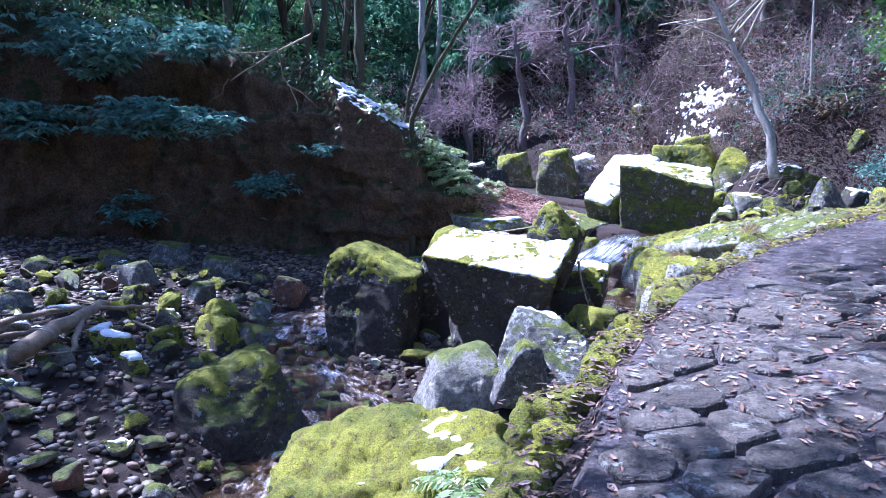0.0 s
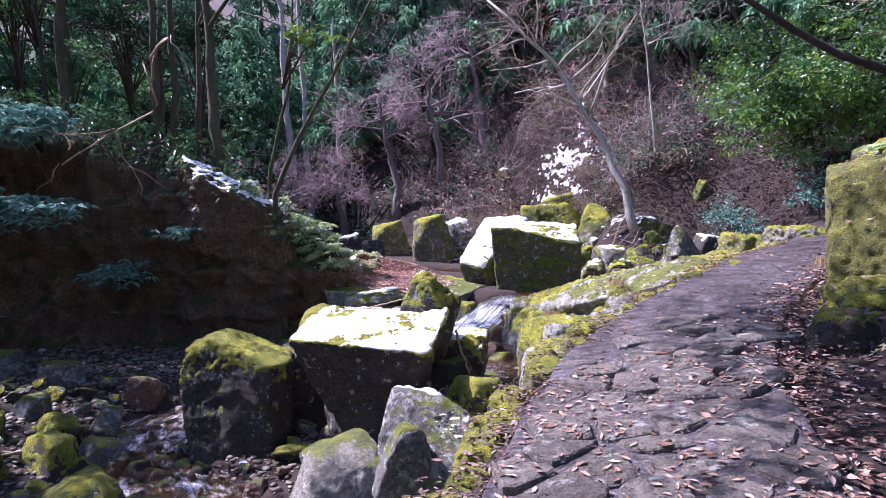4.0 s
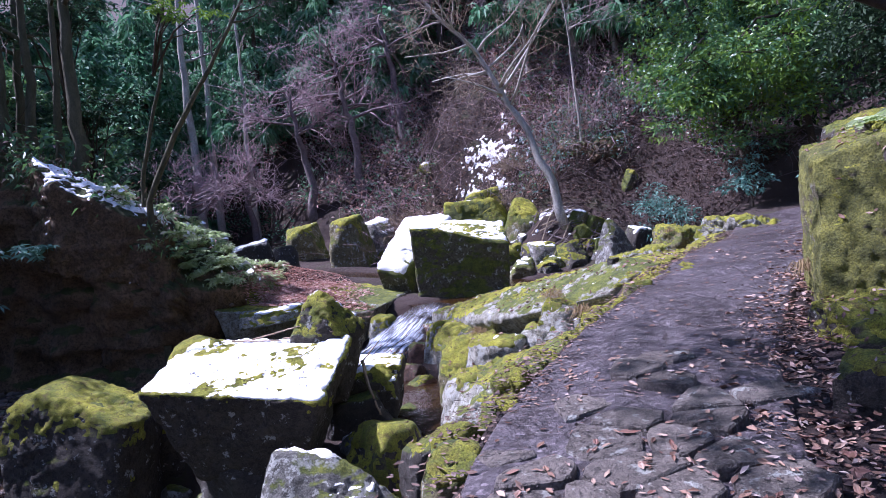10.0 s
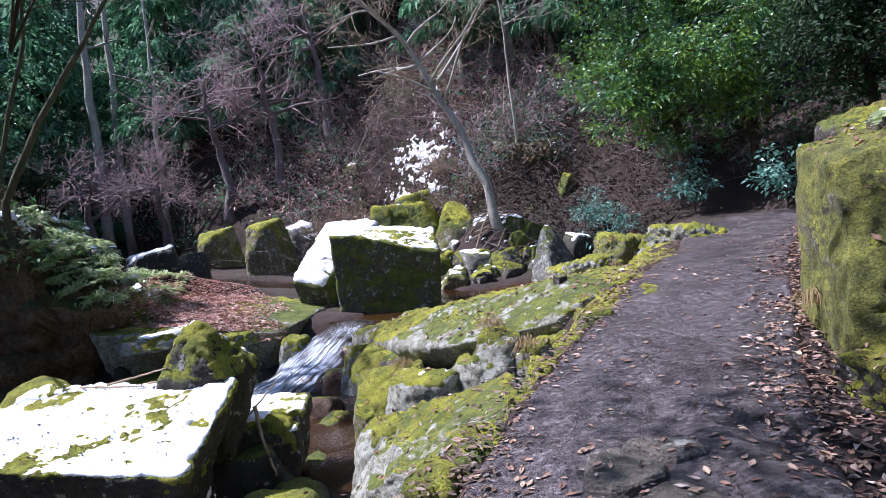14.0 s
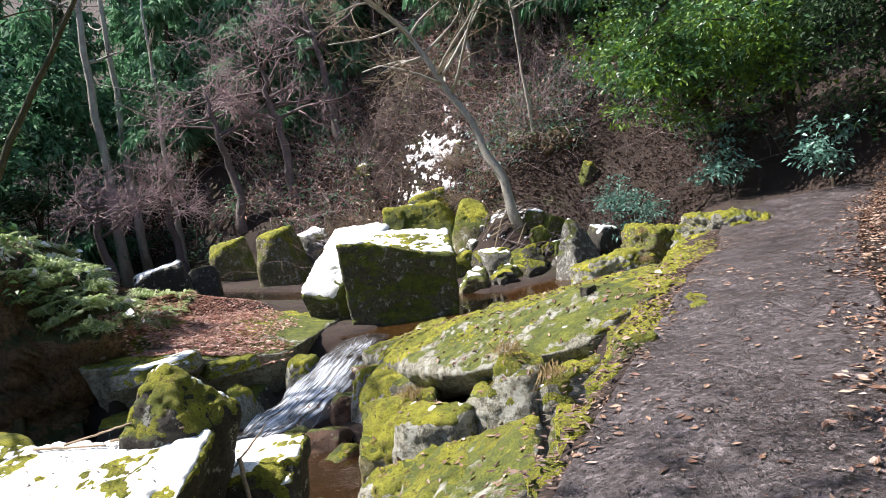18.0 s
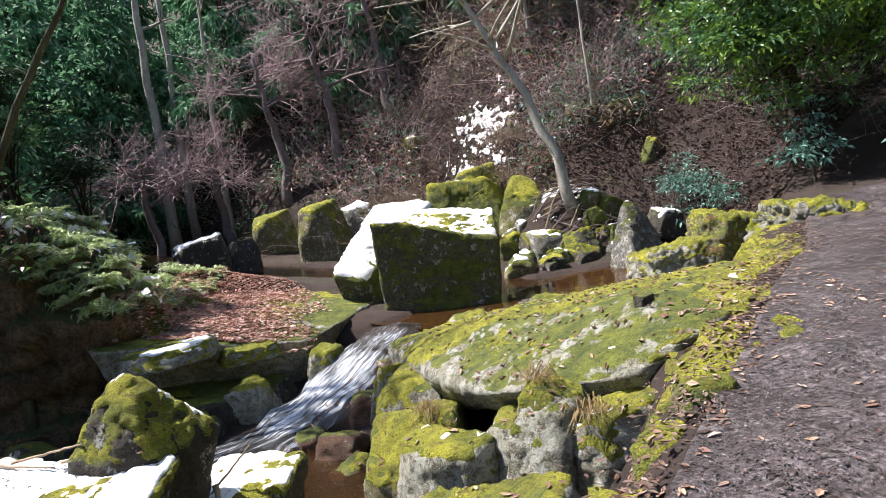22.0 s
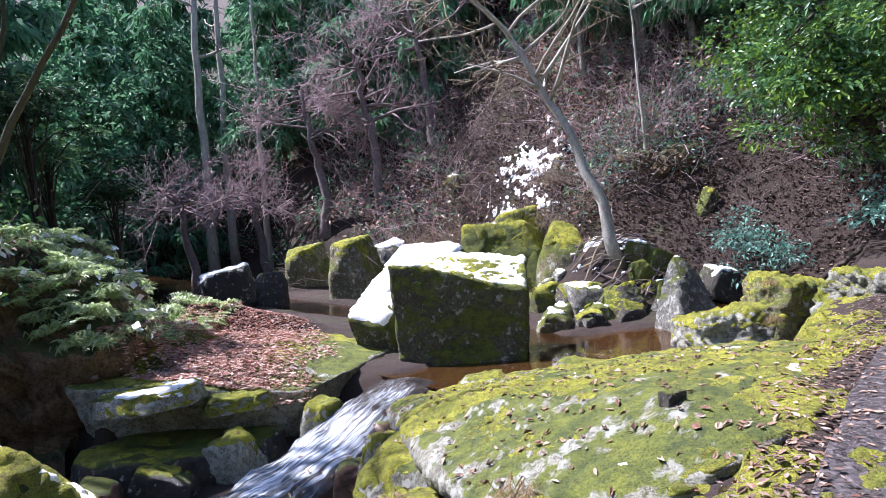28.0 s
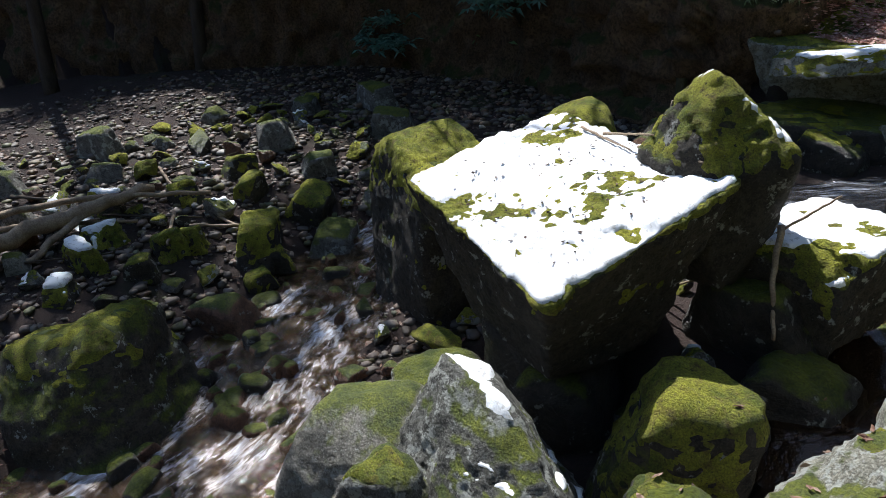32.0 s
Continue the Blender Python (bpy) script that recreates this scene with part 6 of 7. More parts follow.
leaf_spray("cliff_shrub", "small green shrub on the cliff face", (-3.4, 17.2, 1.9), (-3.4, 17.3, 1.8), spray_cloud(6, (-3.3, 16.9, 2.1), (0.4, 0.2, 0.25), 4, 0.25, 0.4), 0.18, LEAF_BLUE, 6)
# every third tree takes the shade-darkened leaf colour
for k, (x, y, z, w, n) in enumerate(((-4.6, 25.0, 6.4, 1.6, 12), (-5.4, 27.5, 6.0, 1.8, 14), (-6.8, 24.5, 7.2, 1.8, 12), (-8.0, 29.5, 7.6, 2.0, 12), (-9.0, 23.6, 8.2, 2.0, 12), (-12.5, 17.8, 8.2, 2, 10), (-3.6, 27.5, 4.6, 1.4, 10), (-7.2, 23.8, 5.2, 1.4, 8), (-10.5, 25, 7.5, 2.0, 12), (-6.0, 21.0, 8.4, 1.8, 14), (-9.2, 21.2, 9.4, 2.2, 16), (-12.4, 21.6, 9.4, 2.2, 14), (-4.2, 21.8, 8.6, 1.6, 12), (-7.8, 19.8, 10.8, 2.2, 14), (-14.5, 19.6, 9.2, 2.2, 14), (-11.0, 18.8, 11.2, 2.4, 14))):
    leaf_spray("understorey_tree", "thin understorey evergreen with flat leaf sprays", (x, y + 0.4, lz(x, y + 0.4)), (x, y + 0.4, lz(x, y + 0.4) - 0.2), spray_cloud(30 + k, (x, y, z), (w, w * 0.7, 1.2), n + 4, 0.4, 0.75),
               0.17, LEAF_EVERGREEN if k % 3 else LEAF_SHADED, 40 + k, 22)
leaf_spray("yellow_sprig", "sprig of bright yellow-green leaves overhead", (-0.2, 15.8, 6.2), (-0.9, 17.0, 5.4), spray_cloud(50, (0.0, 16.0, 6.4), (0.7, 0.4, 0.2), 5, 0.3, 0.4), 0.14, LEAF_BRIGHT, 50)


# ferns and dwarf bamboo at the spur's end
def fern(seed, fronds=9, length=0.5, name="fern", label="green fern with arching fronds"):
    rs = np.random.RandomState(seed)
    ob = thing(name, label, "fern")
    for k in range(fronds):
        a = k * 2 * np.pi / fronds + rs.uniform(-0.3, 0.3)
        fr = Bag()
        t = np.linspace(0, 1, 13)
        ln = length * rs.uniform(0.7, 1.15)
        line = np.stack([np.cos(a) * t * ln, np.sin(a) * t * ln, 0.55 * ln * (t - 1.25 * t * t)], 1)
        fr.tube(line, np.linspace(0.005, 0.0015, 13), 3)
        side = np.array((-math.sin(a), math.cos(a), 0))
        for s in (-1, 1):
            w = np.sin(np.clip(t[1:] * 1.02, 0, 1) * np.pi * 0.93 + 0.15) * 0.30 * ln + 0.01
            way = np.repeat((side * s + np.array((math.cos(a), math.sin(a), 0)) * 0.35)[None], 12, 0)
            fr.leaves(line[1:], way, w, 0.30, rs, 0.15)
        fr.mesh("frond", FERN, ob, smooth=False)
    return ob


def tuft(seed, name, label, blades, length, mat, spread_out=0.5, wide=0.09, droop=0.5):
    rs = np.random.RandomState(seed)
    ob = thing(name, label, "plant")
    b = Bag()
    a = rs.uniform(0, 2 * np.pi, blades)
    way = np.stack([np.cos(a) * spread_out, np.sin(a) * spread_out, rs.uniform(0.4, 1.2, blades)], 1)
    b.leaves(rs.normal(size=(blades, 3)) * (length * 0.18, length * 0.18, 0.01), way, length * rs.uniform(0.5, 1.2, blades), wide, rs, droop)
    tagged(b.mesh("blade_mass", mat, ob, smooth=False), kind="stuff")
    return ob


def drop(x, y, top=30.0):
    """Height and slope of whatever lies at (x, y)."""
    hit, place, nrm, _, ob, _ = scene.ray_cast(bpy.context.evaluated_depsgraph_get(), Vector((x, y, top)), Vector((0, 0, -1)))
    return (place, nrm, ob.name) if hit else (None, None, "")


bpy.context.view_layer.update()
ferns = [fern(1, 9, 0.5), fern(2, 8, 0.62)]
FERN_AT = [(2.55, 8.3), (1.5, 5.75), (1.05, 4.75), (5.6, 5.9), (6.1, 6.4), (5.1, 5.2), (2.75, 9.3), (7.0, 8.0)]
for k, (x, y) in enumerate(FERN_AT):
    p, nr, _ = drop(x, y, 2.6)
    m = pose(x, y, p.z - 0.01, 0, 0, rs.uniform(0, 360)) @ Matrix.Scale(rs.uniform(0.6, 0.9), 4)
    o = ferns[k % 2]
    if k < 2:
        o.matrix_basis = m
    else:
        c = copy_thing(o, m)
        c.scale = m.to_scale()
for o in ferns:
    o.scale = (0.7, 0.7, 0.7)
sasas = [tuft(11, "dwarf_bamboo", "arching dwarf bamboo and sedge on the spur", 150, 0.36, FERN, 0.9, 0.10, 0.6), tuft(12, "dwarf_bamboo", "arching dwarf bamboo and sedge on the spur", 140, 0.34, FERN, 0.9, 0.08, 0.6)]
placed = 0
for k in range(600):
    x, y = rs.uniform(-2.4, 0.9), rs.uniform(16.85, 22.4)
    p, nr, hitname = drop(x, y, 3.9)
    if placed > 1 and (p is None or p.z < 0.8 or (y < 18 and p.z > 2.75 - 0.75 * (x + 1.1)) or placed > 110 or hitname.startswith(("blade", "trunk", "limb", "twig", "foliage", "branch"))):
        continue
    k = placed
    placed += 1
    m = pose(x, y, (p.z if p else 1.0) - 0.03, rs.normal() * 12 + 12, rs.normal() * 12 + 8, rs.uniform(0, 360)) @ Matrix.Scale(rs.uniform(0.7, 1.2), 4)
    o = sasas[k % 2]
    if k < 2:
        o.matrix_basis = m
    else:
        copy_thing(o, m).scale = m.to_scale()
for k in range(110):
    x, y = rs.uniform(-2.2, 0.9), rs.uniform(16.8, 22.0)
    p, nr, hitname = drop(x, y, 3.9)
    if p is None or p.z < 0.8 or (y < 18 and p.z > 2.75 - 0.75 * (x + 1.1)) or hitname.startswith(("trunk", "limb", "twig", "foliage", "branch", "frond")):
        continue
    m = pose(x, y, p.z - 0.02, 14, 8, rs.uniform(0, 360)) @ Matrix.Scale(rs.uniform(0.5, 0.8), 4)
    copy_thing(ferns[k % 2], m).scale = m.to_scale()
fleck = []
for k in range(380):
    x, y = rs.uniform(-2.2, 0.7), rs.uniform(16.8, 21.5)
    p, nr, hitname = drop(x, y, 3.9)
    if p is not None and p.z > 0.8 and hitname.startswith(("frond", "blade")) and fbm(np.array([[x * 1.6, y * 1.6, 3.0]]), 3)[0] > -0.05:
        fleck.append(tuple(p))
b = Bag()
fw = rs.normal(size=(len(fleck), 3)) * (1, 1, 0.1)
b.leaves(np.array(fleck), fw, rs.uniform(0.09, 0.24, len(fleck)), 0.8, rs, 0.1)
tagged(b.mesh("snow_fleck", SNOW, smooth=False), "flecks of snow caught on the ferns", "snow", kind="stuff")
straw = tuft(13, "dry_grass_tuft", "tuft of dry straw-coloured grass", 120, 0.28, STRAW, 0.8, 0.03, 0.8)
STRAW_AT = [(4.95, 11.25), (4.7, 11.4), (10.3, 17.6), (7.1, 19.6), (5.2, 10.9), (6.9, 19.9), (10.2, 17.4), (4.3, 12.9), (6.4, 8.4)]
for k, (x, y) in enumerate(STRAW_AT):
    p, _, _ = drop(x, y, 2.6)
    m = pose(x, y, p.z - 0.01, 0, 0, rs.uniform(0, 360))
    if k == 0:
        straw.matrix_basis = m
    else:
        copy_thing(straw, m)


# ---------------------------------------------------------------- snow on the ground
def ground_snow(name, label, c, r, seed, amount=0.0, raised=0.0, mat=SNOW, category="snow"):
    n = 100
    t = np.linspace(-1, 1, n)
    X, Y = np.meshgrid(c[0] + t * r[0], c[1] + t * r[1])
    Z = land(X, Y)
    P = np.stack([X, Y, Z], -1)
    q3 = P.reshape(-1, 3)
    m = (0.55 + amount - np.hypot((X - c[0]) / r[0], (Y - c[1]) / r[1]) + (0.8 * fbm(q3 * 1.1 + seed, 4) + 1.0 * fbm(q3 * 3.2 + seed, 4) + 0.8 * fbm(q3 * 8 + seed, 3)).reshape(X.shape))
    P[..., 2] += np.clip(m, -1, 1) * 0.09 + raised
    i = np.arange(n * n).reshape(n, n)
    f = np.stack([i[:-1, :-1], i[:-1, 1:], i[1:, 1:], i[1:, :-1]], -1).reshape(-1, 4)
    f = f[(m.ravel()[f] > -0.2).any(1)]
    used, back = np.unique(f, return_inverse=True)
    return tagged(mesh_object(name, P.reshape(-1, 3)[used], back.reshape(f.shape), mat), label, category, kind="stuff")


ground_snow("snow_patch", "melting snow lying on the far slope", (9.4, 29.7), (2.3, 0.85), 1, -0.3, 0.0)
ground_snow("snow_patch", "melting snow among the brambles", (8.3, 28.3), (2.8, 1.9), 2, -0.35)
stone("ledge_bank", [(-3.5, 16.75, 3.7), (-1.1, 16.7, 2.35), (-1.0, 17.5, 2.5), (-3.5, 17.6, 4.0), (-2.3, 17.05, 3.3), (-3.5, 16.9, 1.8), (-0.9, 16.9, 1.0), (-0.9, 17.6, 1.0), (-3.5, 17.8, 1.8)], CLIFF, "stepped brown rock shoulder under the cliff-top snow", "rock", n=40, k=9, seed=58, rough=0.07, fine=0.06, chips=2, moss=0.2, snow=0.80, thick=0.04, tilt=0.0)
ground_snow("snow_patch", "snow patches among the pool boulders", (10.2, 24.0), (1.8, 1.4), 4, -0.32)


for k, (x, y) in enumerate(((6.0, 10.75), (6.7, 11.6), (7.5, 12.6), (8.3, 13.5), (9.1, 14.6), (9.8, 15.6), (10.6, 16.5))):
    ground_snow("moss_patch", "yellow-green moss along the path's edge", (x - 0.15, y), (0.75, 0.8), 40 + k, 0.0, 0.0, MOSS, "moss")


# ---------------------------------------------------------------- driftwood, sticks
def log(name, label, line, r, mat, seed, category="log"):
    rs = np.random.RandomState(seed)
    line = np.array(line, float)
    f = np.linspace(0, 1, 14)
    p = np.stack([np.interp(f, np.linspace(0, 1, len(line)), line[:, k]) for k in range(3)], 1) + rs.normal(size=(14, 3)) * r * 0.18
    ob = thing(name, label, category, tuple(p[0]))
    b = Bag()
    b.tube(p, r * (1 - 0.45 * f) * (1 + 0.05 * rs.normal(size=14)), 9)
    b.mesh("wood", mat, ob)
    return ob


def gz(x, y, up=0.0):
    return (x, y, lz(x, y) + up)


log("driftwood_log", "bleached driftwood log with snow on the gravel", [gz(-4.4, 7.7, 0.30), gz(-4.72, 9.2, 0.32), gz(-4.95, 10.2, 0.26)], 0.12, DEADWOOD, 1)
log("driftwood_log", "long bleached driftwood pole on the gravel", [gz(-5.3, 7.9, 0.3), gz(-5.0, 9.5, 0.34), gz(-4.5, 10.8, 0.22)], 0.05, DEADWOOD, 2)
log("driftwood_branch", "forked bleached driftwood branch", [gz(-4.75, 9.4, 0.34), gz(-4.5, 8.9, 0.2), gz(-4.25, 8.4, 0.04)], 0.06, DEADWOOD, 3)
log("driftwood_branch", "broken driftwood branch among the stones", [gz(-5.4, 8.4, 0.1), gz(-4.9, 8.9, 0.2), gz(-4.5, 9.8, 0.12)], 0.04, DEADWOOD, 4)
ground_snow("snow_patch", "snow lying along the driftwood", (-5.2, 9.2), (0.5, 0.5), 7, 0.0)
for k in range(16):
    x, y = rs.uniform(-6.5, -3.9), rs.uniform(7.8, 11.5)
    a = rs.uniform(-0.5, 1.6)
    ln = rs.uniform(0.4, 1.3)
    log("stick", "thin broken stick on the gravel bank", [gz(x, y, 0.1), gz(x + math.cos(a) * ln, y + math.sin(a) * ln, rs.uniform(0.05, 0.3))], rs.uniform(0.012, 0.03), DEADWOOD if k % 2 else BARK_BROWN, 50 + k, "stick")
for k in range(46):
    x, y = rs.uniform(9.0, 11.8), rs.uniform(22.6, 24.2)
    a = rs.normal() * 0.5
    ln = rs.uniform(0.7, 1.8)
    log("stick", "thin pinkish stick in a pile by the boulders", [gz(x - math.cos(a) * ln / 2, y - math.sin(a) * ln / 2, rs.uniform(0.05, 0.3)), gz(x, y, rs.uniform(0.15, 0.35)), gz(x + math.cos(a) * ln / 2, y + math.sin(a) * ln / 2, rs.uniform(0.05, 0.4))],
        rs.uniform(0.012, 0.026), BARK_TWIG if k % 3 else BARK_TAN, 80 + k, "stick")
for k in range(40):
    x, y = rs.uniform(-8, 1.5), rs.uniform(29.5, 36)
    a = rs.normal() * 0.35
    ln = rs.uniform(1.2, 3.5)
    log("fallen_branch", "fallen dead branch on the valley floor", [gz(x - math.cos(a) * ln / 2, y - math.sin(a) * ln / 2, 0.08), gz(x, y, rs.uniform(0.12, 0.4)), gz(x + math.cos(a) * ln / 2, y + math.sin(a) * ln / 2, 0.12)],
        rs.uniform(0.02, 0.06), BARK_BROWN if k % 3 else BARK_TAN, 140 + k, "branch")
log("fallen_log", "short dark log at the path's end", [gz(12.6, 20.2, 0.1), gz(13.6, 19.9, 0.1)], 0.07, BARK_BROWN, 190)
for k in range(7):
    a = rs.uniform(0.0, 0.7) - 0.55
    x, y = 1.1 + rs.normal() * 0.15, 12.05 + rs.normal() * 0.1
    x2, y2 = x + 0.7 * math.cos(a), y + 0.7 * math.sin(a)
    log("stick", "dead twig caught on the snowy boulder", [(x, y, drop(x, y, 3)[0].z + 0.02), (x2, y2, drop(x2, y2, 0.95)[0].z + 0.03)], 0.012, DEADWOOD, 200 + k, "stick")
log("stick", "broken branch wedged between boulders", [(2.45, 12.05, 0.1), (2.5, 11.9, -0.25), (2.62, 11.75, -0.6)], 0.025, DEADWOOD, 210, "stick")
log("stick", "broken branch wedged between boulders", [(2.35, 12.15, -0.05), (2.72, 12.25, 0.3)], 0.012, DEADWOOD, 211, "stick")
bpy.context.view_layer.update()
BRICK_Z = drop(6.1, 11.82, 2.5)[0].z
stone("brick_stone", box_corners(6.02, 11.76, BRICK_Z - 0.03, 6.18, 11.86, BRICK_Z + 0.07, 20, 0.95), ROCK_DARK, "small brick-shaped stone lying on the moss", "stone", n=10, k=15, seed=301, fine=0.004, chips=2, rough=0.02, tilt=4.0)

# ---------------------------------------------------------------- river stones and gravel
rr = np.random.RandomState(77)
COBBLES = [  # x, y, size, height over the bed, kind
    (-2.6, 10.0, 0.72, 0.55, 1), (-3.45, 10.9, 0.9, 0.55, 2), (-3.2, 11.9, 0.95, 0.7, 0), (-3.95, 9.0, 0.6, 0.4, 3), (-3.5, 8.6, 0.5, 0.4, 3), (-3.0, 10.6, 0.5, 0.3, 2), (-3.9, 9.9, 0.55, 0.35, 2), (-4.0, 12.0, 0.7, 0.4, 2), (-4.6, 11.4, 0.6, 0.4, 2), (-5.9, 12.6, 0.85, 0.7, 0), (-1.9, 10.35, 0.5, 0.22, 1), (-4.9, 10.6, 0.5, 0.35, 2), (-5.4, 11.6, 0.55, 0.4, 2),
    (-5.2, 9.6, 0.5, 0.4, 3), (-4.4, 9.3, 0.55, 0.38, 3), (-6.3, 9.9, 0.6, 0.4, 0), (-5.5, 8.6, 0.45, 0.3, 0), (-4.8, 7.9, 0.42, 0.3, 4), (-3.6, 9.4, 0.5, 0.3, 2), (-3.9, 10.2, 0.45, 0.3, 2),
    (-3.2, 11.0, 0.5, 0.35, 2), (-4.6, 12.6, 0.7, 0.45, 0), (-3.6, 12.9, 0.6, 0.4, 0), (-3.4, 14.2, 0.8, 0.5, 1), (-5.0, 14.4, 0.9, 0.5, 0), (-6.6, 15.2, 0.9, 0.5, 0), (-2.2, 15.4, 0.8, 0.5, 1), (-0.9, 15.9, 0.9, 0.45, 1),
    (0.6, 15.9, 0.9, 0.5, 1), (-0.3, 9.6, 0.35, 0.18, 1), (-1.1, 9.3, 0.4, 0.2, 1), (-0.6, 10.3, 0.4, 0.2, 1), (0.2, 8.2, 0.35, 0.15, 1), (-1.3, 8.6, 0.3, 0.15, 4), (0.6, 8.5, 0.4, 0.3, 0), (0.95, 8.2, 0.35, 0.3, 0),
    (1.6, 8.75, 0.45, 0.45, 2), (1.9, 9.1, 0.4, 0.35, 0), (1.3, 8.4, 0.35, 0.3, 0), (2.2, 11.0, 0.35, 0.35, 0), (-6.0, 7.9, 0.5, 0.3, 4), (-5.0, 6.9, 0.5, 0.3, 4), (-3.9, 6.6, 0.4, 0.25, 4), (-4.3, 8.4, 0.35, 0.2, 4),
    (-6.8, 8.8, 0.6, 0.4, 0), (-7.5, 10.2, 0.7, 0.45, 0), (-7.2, 13.9, 0.6, 0.4, 0), (-2.9, 9.2, 0.4, 0.3, 0), (1.0, 11.0, 0.0, 0.0, 0), (-1.6, 13.4, 0.5, 0.4, 1), (0.9, 13.9, 0.6, 0.4, 1), (3.0, 12.9, 0.5, 0.2, 0)]
KINDS = [(ROCK_GREY, "grey river stone on the gravel"), (ROCK_RED, "rusty brown stone in the shallows"), (ROCK_MOSS, "mossy rounded river stone"), (ROCK_MOSS, "mossy river stone with a cap of snow"), (ROCK_PALE, "pale rounded river stone")]
for k, (x, y, s, h, kind) in enumerate(COBBLES):
    if not s:
        continue
    z = lz(x, y)
    mat, lab = KINDS[kind]
    a = s * rr.uniform(0.8, 1.2) / 2
    b2 = s * rr.uniform(0.55, 0.9) / 2
    stone("river_stone", box_corners(x - a, y - b2, z - 0.15, x + a, y + b2, z + min(h, s * rr.uniform(0.42, 0.6)), rr.uniform(0, 180), 0.7, (rr.normal() * 0.06, rr.normal() * 0.06)), mat, lab, "stone", n=12, k=rr.uniform(2.6, 4.5), seed=400 + k, chips=4, fine=0.006,
          snow=0.75 if kind == 3 else 0.0, moss=0.55 if kind in (2, 3) else 0.0, group="river stones")


# more river stones, shaped once and laid about
def cobble(seed, mat, label, moss=0.0, snow=0.0):
    q = np.random.RandomState(seed)
    pts = q.normal(size=(11, 3))
    pts = pts / np.linalg.norm(pts, axis=1)[:, None] * q.uniform(0.38, 0.58, (11, 1)) * (1.0, 0.78, 0.6)
    return stone("river_stone", pts, mat, label, "stone", n=10, k=q.uniform(3.5, 8), seed=seed, chips=3, fine=0.014, rough=0.05, snow=snow, moss=moss, group="river stones", thick=0.05, low=0.3)


cobbles = [cobble(901, ROCK_MOSS, "dark mossy river stone on the bank", 0.7), cobble(902, ROCK_GREY, "grey weathered river stone on the bank"), cobble(903, ROCK_MOSS, "dark mossy river stone on the bank", 0.5), cobble(904, ROCK_DARK, "dark wet river stone on the bank"),
           cobble(905, ROCK_RED, "rusty brown river stone on the bank"), cobble(906, ROCK_GREY, "grey river stone with a fleck of snow", 0.2, 0.55), cobble(907, ROCK_DARK, "dark angular river stone on the bank", 0.3), cobble(908, ROCK_SLAB, "lichened mossy river stone on the bank", 0.4), cobble(909, ROCK_PALE, "pale smooth river stone on the bank")]
taken = [(c[0], c[1], c[2] * 0.5) for c in COBBLES] + [(-2.2, 8.4, 0.95), (-3.3, 8.0, 0.55), (-1.3, 11.9, 1.0), (0.6, 9.6, 0.9), (1.8, 9.8, 0.9), (0.5, 5.1, 1.2)]
laid = 0
for _ in range(9000):
    x, y = (rr.uniform(-8, 2.4), rr.uniform(4.2, 14.5))
    s2 = 0.30 * math.exp(rr.uniform(0, 1.15))
    if x > np.interp(y, *EDGE_L.T) - 1.3 or laid >= 680:
        continue
    d, val, side, _ = along(STREAM, np.array([x]), np.array([y]))
    if d[0] < val[0, 1] * 0.8 + s2 * 0.2 or rr.rand() > math.exp(-max(d[0] - 3.6, 0) * 0.7) or any(math.hypot(x - a, y - b) < r + s2 * 0.42 for a, b, r in taken):
        continue
    taken.append((x, y, s2 * 0.42))
    pick = laid % 9
    if laid >= 9 and y < 8.2 and rr.rand() < 0.65:
        pick = (1, 8, 5)[laid % 3]
    o = cobbles[pick]
    m = pose(x, y, lz(x, y) + s2 * 0.16, rr.normal() * 14, rr.normal() * 14, rr.uniform(0, 360)) @ Matrix.Diagonal((s2 * rr.uniform(0.85, 1.25), s2 * rr.uniform(0.8, 1.1), s2 * rr.uniform(0.8, 1.1), 1))
    if laid < 9:
        base_z = o.location.copy()
        o.matrix_basis = m @ Matrix.Translation(base_z)
    else:
        copy_thing(o, m @ Matrix.Translation(cobble_base[pick])).scale = m.to_scale()
    if laid < 9:
        cobble_base = (cobble_base if laid else []) + [base_z]
    laid += 1


def pebbles(name, label, n, place, lo, hi, seed, mat):
    rs = np.random.RandomState(seed)
    u, f = cube_grid(2)
    u = u / np.linalg.norm(u, axis=1)[:, None]
    xs = place(rs, n)
    z = land(xs[:, 0], xs[:, 1])
    size = np.exp(rs.uniform(math.log(lo), math.log(hi), n))
    sc = size[:, None] * rs.uniform((0.7, 0.5, 0.35), (1.2, 1.0, 0.65), (n, 3)) / 2
    a = rs.uniform(0, np.pi, n)
    v = u[None] * sc[:, None] * (1 + 0.18 * rs.normal(size=(n, len(u), 1)))
    x = v[..., 0] * np.cos(a)[:, None] - v[..., 1] * np.sin(a)[:, None]
    y = v[..., 0] * np.sin(a)[:, None] + v[..., 1] * np.cos(a)[:, None]
    v = np.stack([x + xs[:, :1], y + xs[:, 1:2], v[..., 2] + (z + sc[:, 2] * 0.4)[:, None]], -1)
    faces = (f[None] + (np.arange(n) * len(u))[:, None, None]).reshape(-1, 4)
    return tagged(mesh_object(name, v.reshape(-1, 3), faces.tolist(), mat), label, "gravel", kind="stuff")


